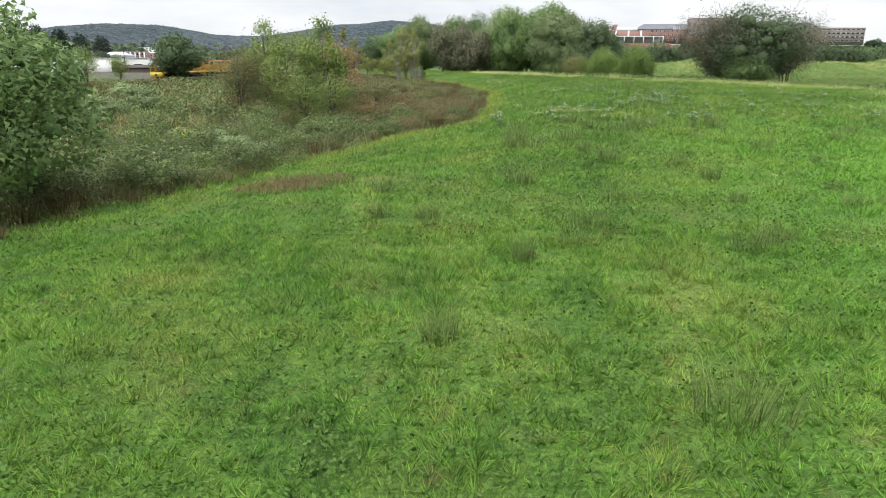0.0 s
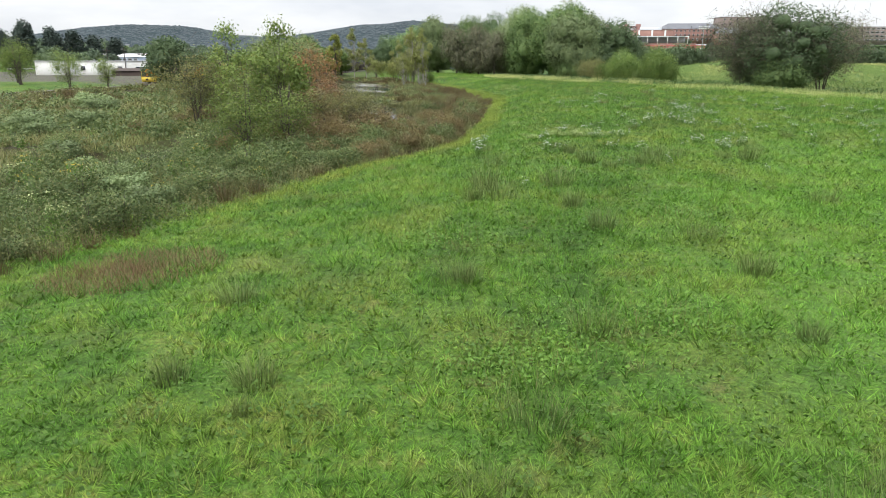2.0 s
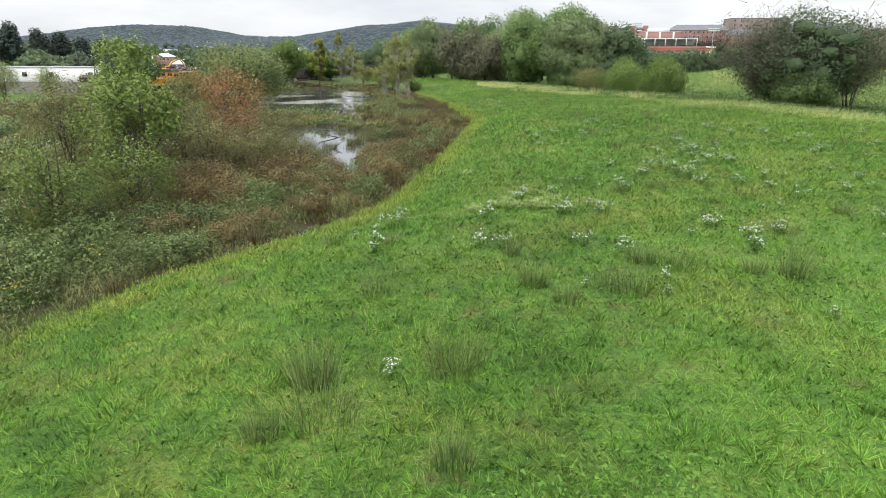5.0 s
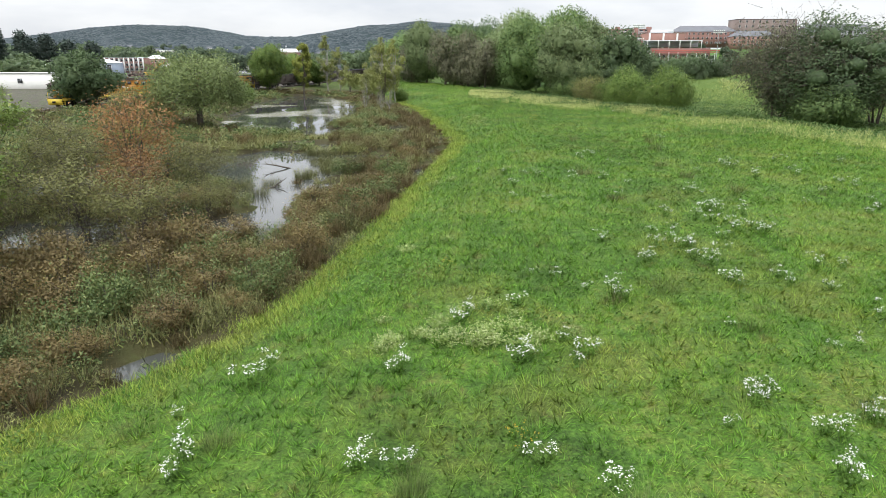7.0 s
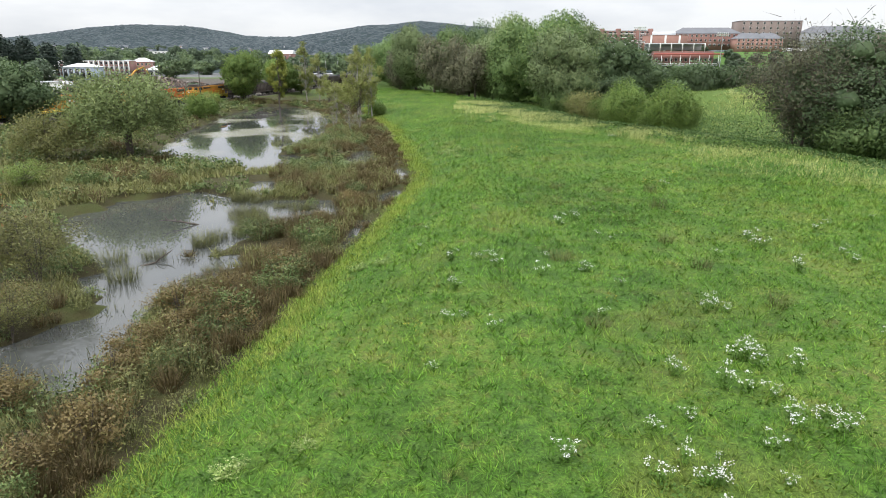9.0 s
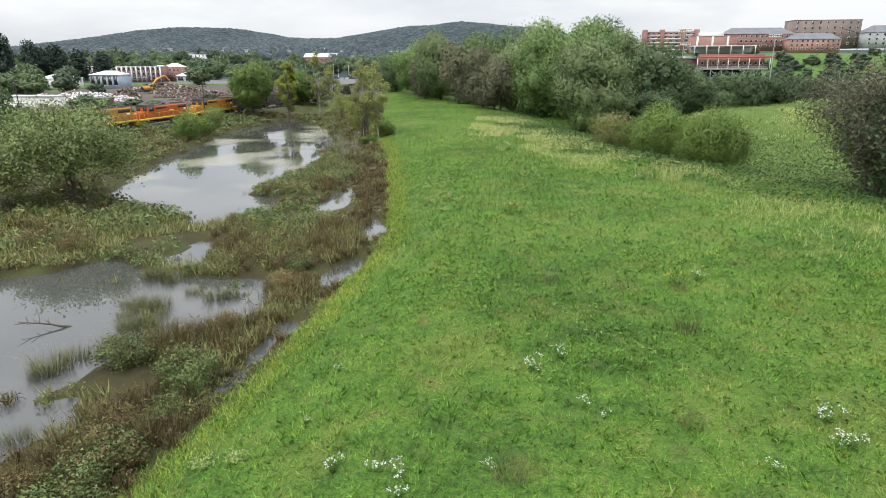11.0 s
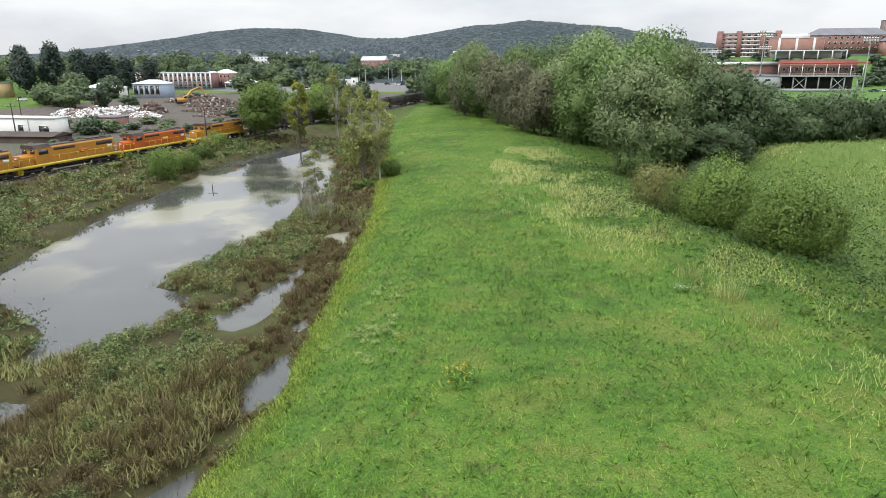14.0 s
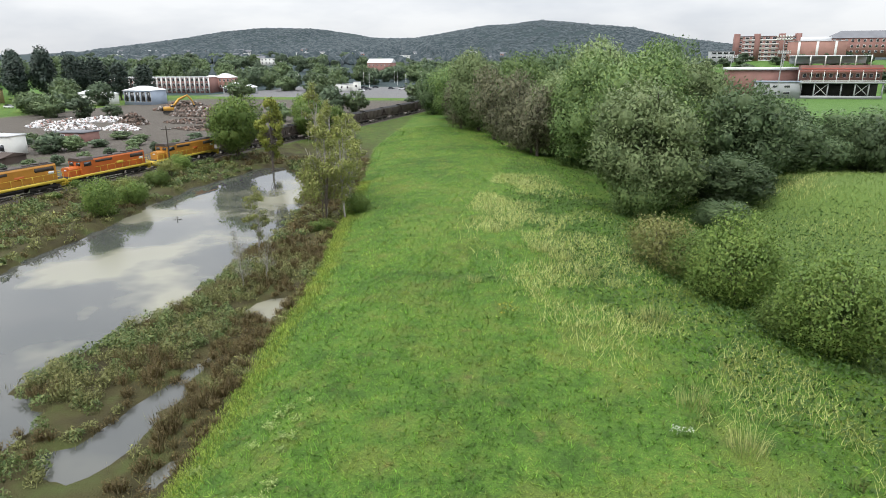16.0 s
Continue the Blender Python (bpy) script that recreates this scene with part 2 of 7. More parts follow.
# far crowns are bluer than leaves: distance haze painted into the base colour
M_HAZYWOOD = leaf_material("hazy_far_wood_crowns", (0.032, 0.050, 0.058), (0.036, 0.056, 0.062), through_light=0.1, vary=0.0)
M_LEAFSUN = leaf_material("light_green_leaves", (0.125, 0.19, 0.042), (0.26, 0.345, 0.082), (0.42, 0.44, 0.125))
M_LEAFBIRCH = leaf_material("yellowing_birch_leaves", (0.20, 0.24, 0.065), (0.38, 0.40, 0.12), (0.46, 0.40, 0.16))
M_MARSHGRASS = leaf_material("tawny_marsh_grass", (0.16, 0.18, 0.06), (0.42, 0.38, 0.16), (0.34, 0.42, 0.12))
# town leaves paler and greyer than near ones: haze put into the colour
M_TOWNLEAF = leaf_material("town_tree_leaves", (0.115, 0.17, 0.082), (0.24, 0.31, 0.14))
M_TOWNDARK = leaf_material("dark_town_tree_leaves", (0.088, 0.13, 0.08), (0.18, 0.235, 0.13))
M_WILLOW = leaf_material("willow_leaves", (0.14, 0.19, 0.068), (0.28, 0.345, 0.125), (0.38, 0.43, 0.165))


# ---- mesh helpers ----
def mesh_np(name, v, f, mat, smooth=False, normals=None):
    """A mesh from arrays: v is N x 3, f is M x 3 or M x 4; normals: one a vertex, for soft foliage."""
    me = bpy.data.meshes.new(name)
    v, f = np.asarray(v, np.float32), np.asarray(f, np.int32)
    k = f.shape[1]
    me.vertices.add(len(v))
    me.vertices.foreach_set("co", v.ravel())
    me.loops.add(f.size)
    me.loops.foreach_set("vertex_index", f.ravel())
    me.polygons.add(len(f))
    me.polygons.foreach_set("loop_start", np.arange(0, f.size, k, dtype=np.int32))
    if smooth or normals is not None:
        me.polygons.foreach_set("use_smooth", np.ones(len(f), bool))
    me.update(calc_edges=True)
    if normals is not None:
        at = me.attributes.new("custom_normal", "FLOAT_VECTOR", "POINT")
        at.data.foreach_set("vector", np.asarray(normals, np.float32).ravel())
    me.materials.append(mat)
    return me


def faced_up(v, f):
    """Turn faces so that they look upwards."""
    a, b, c = v[f[:, 0]], v[f[:, 1]], v[f[:, 2]]
    n = (b[:, 0] - a[:, 0]) * (c[:, 1] - a[:, 1]) - (b[:, 1] - a[:, 1]) * (c[:, 0] - a[:, 0])
    f = f.copy()
    f[n < 0] = f[n < 0][:, ::-1]
    return f


def unit(a):
    return a / (np.linalg.norm(a, axis=1)[:, None] + 1e-9)


def part_np(name, v, f, mat, parent=None, label="", smooth=False, normals=None):
    ob = new(name, mesh_np(name, v, f, mat, smooth, normals))
    if parent is not None:
        ob.parent = parent
    return tagged(ob, label)


def part(name, bm, mat, parent=None, label="", smooth=False):
    me = bpy.data.meshes.new(name)
    if smooth:
        for f in bm.faces:
            f.smooth = True
    bm.to_mesh(me)
    bm.free()
    me.materials.append(mat)
    ob = new(name, me)
    if parent is not None:
        ob.parent = parent
    return tagged(ob, label)


def root(name, m, label, category, group="", kind=""):
    ob = new(name)
    ob.empty_display_size = 0.3
    ob.matrix_basis = m
    return tagged(ob, label, category, group, kind)


def smooth01(a, b, x):
    s = np.clip((x - a) / (b - a), 0, 1)
    return s * s * (3 - 2 * s)


def vnoise(x, y, cell, seed=0):
    """Smooth noise of 0 to 1 on the plan."""
    x, y = np.asarray(x, float) / cell, np.asarray(y, float) / cell
    i, j = np.floor(x), np.floor(y)
    u, w = x - i, y - j
    u, w = u * u * (3 - 2 * u), w * w * (3 - 2 * w)

    def h(a, b):
        s = np.sin(a * 127.1 + b * 311.7 + seed * 74.7) * 43758.5453
        return s - np.floor(s)

    return (h(i, j) * (1 - u) + h(i + 1, j) * u) * (1 - w) + (h(i, j + 1) * (1 - u) + h(i + 1, j + 1) * u) * w


def fbm(x, y, cell, seed=0, octaves=3):
    s, a = 0, 0.5
    for k in range(octaves):
        s = s + a * vnoise(x, y, cell / 2 ** k, seed + k)
        a /= 2
    return s / (1 - 0.5 ** octaves)


# ---- the lie of the land ----
WATER = -0.5
TOE_Y = (-40, 22, 27, 33, 39, 45, 53, 56.5, 59.5, 63, 67, 74, 80, 90, 97, 105, 112, 118, 125, 132, 140, 150, 160, 170, 184, 204, 240, 286, 365, 420)
TOE_X = (-22, -15.5, -13.7, -10.8, -8.8, -6.4, -3.6, -1.6, 0.4, 1.9, 3.3, 4.4, 5.2, 6.1, 6.7, 7.4, 7.8, 8.2, 8.8, 8.6, 6.8, 5.0, 2.6, 1.0, -2.4, -8.2, -18, -31, -42, -48)
EDGE_Y = (-40, 60, 100, 121, 127, 150, 158, 166, 175, 192, 213, 256, 300, 345, 390)
EDGE_X = (84, 76, 68, 62, 59, 53, 48.5, 44.5, 37, 33.5, 27, 18, 2, -17, -42)
CREST_Y = (-40, 0, 20, 50, 75, 110, 150, 200, 260, 350, 420)
CREST_Z = (0.1, 0.2, 0.4, 1.1, 1.7, 1.9, 2.1, 2.0, 1.6, 1.2, 1.1)
HILL_X = (-3000, -1900, -1690, -1500, -1310, -1180, -1000, -904, -700, -580, -370, -180, 0, 110, 250, 423, 800, 2500)
HILL_Z = (30, 36, 52, 80, 108, 118, 113, 86, 76, 76, 112, 135, 117, 108, 75, 52, 40, 40)
PONDS = (
    ((-14, 150), (-13, 158), (-12, 172), (-15, 188), (-15, 200), (-25, 225), (-29, 236), (-42, 252), (-47, 249), (-49, 224), (-45, 203), (-42, 186), (-40.5, 174), (-36, 160), (-31, 145), (-22, 141), (-15, 138), (-12.5, 132), (-10, 135), (-7, 141), (-8, 146), (-10.5, 149.5)),
    ((-14, 121.5), (-5, 118.5), (1.4, 118.8), (3.4, 114), (2.8, 110), (-1.5, 107), (-3, 102), (0, 96), (-3, 91), (-1.5, 85), (-1.5, 79.5), (-5, 77.5), (-8, 80), (-6, 88), (-13, 98), (-20, 108), (-20, 118)),
    ((-20, 88), (-19, 97), (-25, 102), (-26, 116), (-32, 115), (-33, 100), (-27, 88)),
    ((-8.5, 76), (-8, 82), (-13, 88), (-21, 82), (-19, 74), (-12, 73.5)),
    ((2.2, 63.6), (-0.4, 63.6), (-1.5, 61.5), (-1.0, 60.6), (0.6, 62.0)),
    ((-9.5, 120), (-9.5, 128), (-6.5, 128.5), (-5.0, 120)),
    ((-5.4, 143.9), (-3.6, 145.2), (-2.6, 148), (-2.5, 153.7), (-3.2, 161), (-1.8, 160), (-0.4, 153), (0.3, 144.4), (-0.3, 141.6), (-2.6, 141.8)),
    ((-22.6, 54.0), (-18.5, 56.6), (-16.6, 60), (-18.6, 63.8), (-22, 66.8), (-24.4, 64), (-22.6, 61), (-25, 59.5), (-25, 56)),
    ((-5.2, 167.5), (-4.3, 172.9), (-1.6, 174.3), (-0.7, 167.2)),
)


def rail_x(y):
    return -68.8 + (y - 195) * 0.115


def poly_depth(x, y, poly):
    """Distance to a polygon's outline, positive inside."""
    d = np.full(np.shape(x), 1e9)
    inside = np.zeros(np.shape(x), bool)
    for (ax, ay), (bx, by) in zip(poly, poly[1:] + poly[:1]):
        ex, ey = bx - ax, by - ay
        s = np.clip(((x - ax) * ex + (y - ay) * ey) / (ex * ex + ey * ey), 0, 1)
        d = np.minimum(d, np.hypot(x - ax - s * ex, y - ay - s * ey))
        if ey:
            inside ^= ((ay > y) != (by > y)) & (x < ex * (y - ay) / ey + ax)
    return np.where(inside, d, -d)


def pond_depth(x, y):
    """How far inside open water a place lies (negative: on land)."""
    d = np.full(np.shape(x), -1e9)
    for k, poly in enumerate(PONDS):
        d = np.maximum(d, poly_depth(x, y, poly))
    strip = np.interp(y, (100, 112, 128, 140, 150), (0.3, 0.75, 0.95, 0.75, 0.2)) - np.abs(x - (np.interp(y, TOE_Y, TOE_X) - 1.55))
    strip = np.where((y > 100) & (y < 150), strip, -5.0) - 1.5 * np.maximum(0, fbm(x, y, 8, 31) - 0.55) * 6
    d = np.maximum(d, strip)
    d = d + (fbm(x, y, 5.0, 5) - 0.5) * 2.6
    isles = (fbm(x, y, 3.4, 9, 2) - 0.60) * 14
    south = smooth01(128, 116, y) * smooth01(-40, -30, x)
    return d - np.maximum(0, isles) * (0.25 + 0.9 * south)


def height(x, y):
    x, y = np.asarray(x, float), np.asarray(y, float)
    toe, edge, crest = np.interp(y, TOE_Y, TOE_X), np.interp(y, EDGE_Y, EDGE_X), np.interp(y, CREST_Y, CREST_Z)
    low = -0.12 + 0.35 * (fbm(x, y, 14, 2) - 0.5) + 0.5 * smooth01(10, 45, toe - x)
    wide = np.interp(y, (0, 45, 75, 150, 220), (15, 13, 8, 9, 12))
    z = low + (crest - low) * smooth01(-0.28, 1, (x - toe) / wide)
    right = 0.25 + 0.2 * (fbm(x, y, 11, 3) - 0.5)
    z = np.where(x > edge - 6, crest + (right - crest) * smooth01(-3, 11, x - edge), z)
    berm = smooth01(50, 75, x) * smooth01(330, 240, x) * np.exp(-((y - 236 - 6 * np.sin(x / 19)) / 17.0) ** 2)
    z = z + np.where(x > edge, 5.6 * berm * (0.6 + 0.8 * fbm(x, y, 15, 8)), 0)
    rail = rail_x(y)
    z = np.where(x < rail + 14, z + (1.2 - z) * smooth01(14, 2.6, x - rail), z)
    z = np.where(x < rail - 3, 1.2 + 0.9 * smooth01(3, 20, rail - x), z)
    far = smooth01(280, 420, y)
    z = z + (np.where(x < -20, 2.0, 1.0) - z) * far
    wet = pond_depth(x, y)
    z = np.where((y < 270) & (wet > -2.0), z + (WATER - 0.55 - z) * smooth01(-0.9, 1.1, wet), z)
    z = z + 8 * smooth01(-260, -380, x) * smooth01(330, 480, y)
    z = z + 19 * smooth01(545, 660, y) * smooth01(20, 130, x) * smooth01(1500, 900, y)
    z = z + 26 * smooth01(650, 1900, y)
    hill = np.interp(x, HILL_X, HILL_Z) - 26
    z = z + hill * smooth01(1700, 2400, y + 120 * (fbm(x, y, 500, 12) - 0.5)) * (1 - 0.6 * smooth01(2600, 4000, y))
    z = z + 0.10 * (fbm(x, y, 2.2, 21, 2) - 0.5) * smooth01(600, 300, y)
    return z


def lines(steps):
    out = [steps[0][0]]
    for start, end, step in steps:
        n = max(1, round((end - start) / step))
        out += [start + (end - start) * (k + 1) / n for k in range(n)]
    return np.array(out)


def build_ground():
    gx = lines([(-4200, -1800, 160), (-1800, -300, 50), (-300, -130, 12), (-130, -56, 3), (-56, 12, 1.25), (12, 74, 2.2), (74, 190, 4), (190, 400, 14), (400, 1200, 50), (1200, 4200, 200)])
    gy = lines([(-900, -60, 120), (-60, -4, 7), (-4, 60, 2.0), (60, 190, 1.25), (190, 262, 1.8), (262, 420, 4), (420, 800, 14), (800, 2600, 45), (2600, 4700, 200)])
    x, y = np.meshgrid(gx, gy)
    z = height(x, y)
    nx, ny = len(gx), len(gy)
    v = np.stack([x.ravel(), y.ravel(), z.ravel()], 1)
    i = (np.arange(ny - 1)[:, None] * nx + np.arange(nx - 1)[None, :]).ravel()
    f = np.stack([i, i + 1, i + nx + 1, i + nx], 1)
    ob = tagged(part_np("ground", v, f, M_GROUND, smooth=True), "green meadow bank, brown marsh, dirt yard and far valley", "ground", kind="structure")
    toe, edge, rail = np.interp(y, TOE_Y, TOE_X), np.interp(y, EDGE_Y, EDGE_X), rail_x(y)
    left = smooth01(1.0, -1.0, x - toe) * smooth01(-2, 6, x - rail) * np.interp(y, (0, 45, 70, 245, 262, 300), (0.45, 0.6, 1.0, 1.0, 0.75, 0.5))
    lawn = smooth01(-290, -310, x) * smooth01(385, 410, y) * smooth01(700, 600, y) + smooth01(296, 306, y) * smooth01(500, 490, y) * smooth01(30, 45, x) * smooth01(330, 300, x)
    dirt = smooth01(0, -3, x - rail + 2) * (0.62 + 0.38 * smooth01(235, 262, y)) * smooth01(150, 175, y) * smooth01(470, 430, y) * smooth01(-215, -190, x)
    dirt = np.maximum(dirt, smooth01(4.2, 2.6, np.abs(x - rail)) * (y < 560))
    dirt = np.maximum(dirt, 0.9 * smooth01(3.5, 1.0, np.abs(y - 76 - 0.1 * (x + 45))) * smooth01(-30, -38, x) * smooth01(-75, -65, x))
    asph = smooth01(470, 480, y) * smooth01(620, 605, y) * smooth01(-215, -200, x) * smooth01(-35, -55, x)
    pale = smooth01(0, 8, x - edge) * smooth01(40, 60, x) * (y < 296) + 0.8 * left * np.maximum(smooth01(75, 55, y), smooth01(18, 30, toe - x) * smooth01(150, 120, y)) * fbm(x, y, 16, 6)
    lawn = lawn + smooth01(488, 500, y) * smooth01(720, 690, y) * smooth01(40, 70, x) * smooth01(520, 470, x)
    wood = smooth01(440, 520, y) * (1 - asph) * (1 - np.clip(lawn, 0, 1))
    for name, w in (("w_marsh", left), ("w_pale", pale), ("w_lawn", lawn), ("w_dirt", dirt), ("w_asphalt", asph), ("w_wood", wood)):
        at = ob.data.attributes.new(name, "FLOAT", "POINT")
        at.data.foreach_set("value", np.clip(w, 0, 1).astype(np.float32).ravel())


build_ground()
wv = [(-75, 52, WATER), (14, 52, WATER), (14, 262, WATER), (-56, 262, WATER)]
tagged(part_np("pond_water", wv, [(0, 1, 2, 3)], M_WATER), "still shallow pond water with a pale film", "pond", kind="structure")


# ---- plants ----
def cards(c, size, rng, flat=0.0, ratio=0.55, quad=False):
    """Leaf shapes, pointed or rhombic, one at each place c, turned at random. flat: how much they lie level."""
    n = len(c)
    a = rng.normal(size=(n, 3))
    a[:, 2] *= 1 - flat
    a /= np.linalg.norm(a, axis=1)[:, None] + 1e-9
    b = rng.normal(size=(n, 3))
    b[:, 2] *= 1 - flat
    b -= a * (a * b).sum(1)[:, None]
    b /= np.linalg.norm(b, axis=1)[:, None] + 1e-9
    s = np.asarray(size).reshape(-1, 1) * np.ones((n, 1))
    if quad:
        v = np.stack([c - a * s * 0.5, c + b * s * ratio * 0.5, c + a * s * 0.5, c - b * s * ratio * 0.5], 1)
        return v.reshape(-1, 3), np.arange(n * 4).reshape(-1, 4)
    v = np.stack([c - a * s * 0.5 - b * s * ratio * 0.5, c - a * s * 0.4 + b * s * ratio * 0.5, c + a * s * 0.6], 1)
    return v.reshape(-1, 3), np.arange(n * 3).reshape(-1, 3)


def blades(base, h, w, lean, rng, way=None, bent=False):
    """Grass blades: straight, or bent half way up."""
    n = len(base)
    ang = rng.uniform(0, 2 * np.pi, n)
    side = np.stack([np.cos(ang), np.sin(ang), np.zeros(n)], 1) * (np.asarray(w) * np.ones(n))[:, None] * 0.5
    la = rng.uniform(0, 2 * np.pi, n) if way is None else way
    out = np.stack([np.cos(la), np.sin(la), np.zeros(n)], 1) * (np.asarray(lean) * np.asarray(h) * rng.uniform(0.3, 1.0, n))[:, None]
    up = np.zeros((n, 3))
    up[:, 2] = h
    tip = base + up * np.sqrt(np.maximum(0.2, 1 - 0.5 * np.asarray(lean) ** 2))[:, None] * 0.98 + out
    if not bent:
        v = np.stack([base - side, base + side, tip], 1)
        return v.reshape(-1, 3), np.arange(n * 3).reshape(-1, 3)
    mid = base + up * 0.62 + out * 0.35
    v = np.stack([base - side, base + side, mid + side * 0.8, mid - side * 0.8, tip], 1)
    i = np.arange(n)[:, None] * 5
    f = np.concatenate([i + [[0, 1, 2]], i + [[0, 2, 3]], i + [[3, 2, 4]]], 0)
    return v.reshape(-1, 3), f


def tube(pts, radii, sides=6):
    """A tapered limb along points."""
    pts = np.asarray(pts, float)
    rings = []
    for k, p in enumerate(pts):
        d = pts[min(k + 1, len(pts) - 1)] - pts[max(k - 1, 0)]
        d /= np.linalg.norm(d) + 1e-9
        a = np.cross(d, (0.3, 0.9, 0.2) if abs(d[1]) < 0.9 else (1, 0, 0))
        a /= np.linalg.norm(a)
        b = np.cross(d, a)
        t = np.arange(sides) * 2 * np.pi / sides
        rings.append(p + radii[k] * (np.cos(t)[:, None] * a + np.sin(t)[:, None] * b))
    v = np.concatenate(rings)
    f = []
    for k in range(len(pts) - 1):
        for s in range(sides):
            f.append((k * sides + s, k * sides + (s + 1) % sides, (k + 1) * sides + (s + 1) % sides, (k + 1) * sides + s))
    return v, np.array(f)


def join(pieces):
    vs, fs, n = [], [], 0
    for v, f in pieces:
        vs.append(v)
        fs.append(np.asarray(f) + n)
        n += len(v)
    return np.concatenate(vs), np.concatenate(fs)


PHI = (1 + 5 ** 0.5) / 2
ICO = np.array([(-1, PHI, 0), (1, PHI, 0), (-1, -PHI, 0), (1, -PHI, 0), (0, -1, PHI), (0, 1, PHI), (0, -1, -PHI), (0, 1, -PHI), (PHI, 0, -1), (PHI, 0, 1), (-PHI, 0, -1), (-PHI, 0, 1)]) / math.sqrt(1 + PHI * PHI)
ICO_F = np.array([(0, 11, 5), (0, 5, 1), (0, 1, 7), (0, 7, 10), (0, 10, 11), (1, 5, 9), (5, 11, 4), (11, 10, 2), (10, 7, 6), (7, 1, 8), (3, 9, 4), (3, 4, 2), (3, 2, 6), (3, 6, 8), (3, 8, 9), (4, 9, 5), (2, 4, 11), (6, 2, 10), (8, 6, 7), (9, 8, 1)])


def tree(name, h, r, seed, leaf, label, category="tree", bark=None, bare=0.3, lobes=26, leaves=5200, size=0.55, trunks=1, shape="round", droop=0.0, fill=0.3, core=0.6, twigs=0, thick=0.021, limbs=99, loose=0.0):
    """A tree of height h and crown radius r that stands at its root: trunk with limbs, and a crown of leaves in uneven lobes."""
    rng = np.random.default_rng(seed)
    top = root(name, Matrix(), label, category)
    bark = bark or M_BARK
    z0 = bare * h
    # lobes of the crown
    c = []
    while len(c) < lobes:
        u = rng.uniform(-1, 1, 3)
        k = np.linalg.norm(u)
        if k > 1 or k < 0.35:
            continue
        if shape == "column":
            p = np.array([u[0] * r * (0.9 - 0.45 * max(u[2], 0)), u[1] * r * (0.9 - 0.45 * max(u[2], 0)), z0 + (h - z0) * (u[2] * 0.5 + 0.5) * 0.93])
        elif shape == "cone":
            s = u[2] * 0.5 + 0.5
            p = np.array([u[0] * r * (1.05 - s), u[1] * r * (1.05 - s), z0 + (h - z0) * s * 0.95])
        elif shape == "vase":
            s = (u[2] * 0.5 + 0.5)
            p = np.array([u[0] * r * (0.45 + 0.55 * s), u[1] * r * (0.45 + 0.55 * s), z0 + (h - z0) * s * 0.92])
        else:
            s = u[2] * 0.5 + 0.5
            p = np.array([u[0] * r * 0.82, u[1] * r * 0.82, z0 + (h - z0) * (0.08 + 0.84 * s)])
        c.append(p)
    c = np.array(c)
    c[:, 2] = z0 + (c[:, 2] - z0) * (0.80 if shape in ("round", "vase") else 0.93)
    rad = rng.uniform(0.20, 0.36, lobes) * min(r, (h - z0) * 0.55) * (1.25 if shape in ("round", "vase") else 1.0)
    # leaves on the outside of the lobes
    many = leaves * 4
    pick = rng.choice(lobes, many, p=rad ** 2 / (rad ** 2).sum())
    d = rng.normal(size=(many, 3))
    d /= np.linalg.norm(d, axis=1)[:, None]
    k = np.where(rng.random(many) < fill, rng.uniform(0.3, 0.9, many), rng.uniform(0.8, 1.15 + loose, many))
    lp = c[pick] + d * (rad[pick] * k)[:, None] * np.array([1.0, 1.0, 0.85])
    lp += rng.normal(scale=0.12 * rad.mean(), size=lp.shape)
    if core:
        gap = np.linalg.norm(lp[:, None, :] - c[None], axis=2) / rad[None]
        lp = lp[gap.min(1) > 0.66]
    lp = lp[:leaves]
    leaves = len(lp)
    near = np.linalg.norm(lp[:, None, :] - c[None], axis=2).argmin(1)
    ln = unit(unit(lp - c[near]) + 0.8 * unit(lp - np.array([0, 0, h * 0.45])) + np.array([0, 0, 0.35]) + rng.normal(scale=0.3, size=lp.shape))
    if droop:
        out = np.hypot(lp[:, 0], lp[:, 1]) / r
        lp[:, 2] -= droop * h * out ** 2 * rng.uniform(0.2, 1, leaves)
        lp[:, 2] = np.maximum(lp[:, 2], 0.25)
    lp[:, 2] = np.maximum(lp[:, 2], 0.15)
    sz = size * rng.uniform(0.6, 1.4, leaves)
    v, f = cards(lp, sz, rng, flat=0.3, ratio=0.75)
    ln = np.repeat(ln, 3, axis=0)
    a, b, e = v[f[:, 0]], v[f[:, 1]], v[f[:, 2]]
    away = (np.cross(b - a, e - a) * ln[f[:, 0]]).sum(1) < 0
    f[away] = f[away][:, ::-1]
    bits = [(v, f)]
    norms = [ln]
    if core:
        for p, q in zip(c, rad):
            w = ICO * rng.uniform(0.75, 1.15, (12, 1)) * q * core
            w = w + p
            if droop:
                w[:, 2] -= droop * h * (np.hypot(w[:, 0], w[:, 1]) / r) ** 2 * 0.5
            w[:, 2] = np.maximum(w[:, 2], 0.05)
            bits.append((w, ICO_F))
            norms.append(unit(w - p))
    v, f = join(bits)
    part_np("crown", v, f, leaf, top, normals=np.concatenate(norms))
    if twigs:
        k = rng.choice(lobes, twigs)
        tp = c[k] + rng.normal(size=(twigs, 3)) * (rad[k] * 0.6)[:, None]
        v, f = cards(tp, rng.uniform(0.05, 0.14, twigs) * h, rng, flat=-0.4, ratio=0.035)
        tagged(part_np("brushwood", v, f, bark, top, "thin bare grey twigs"), kind="stuff")
    # trunk and limbs
    pieces = []
    tr = max(0.03, thick * h)
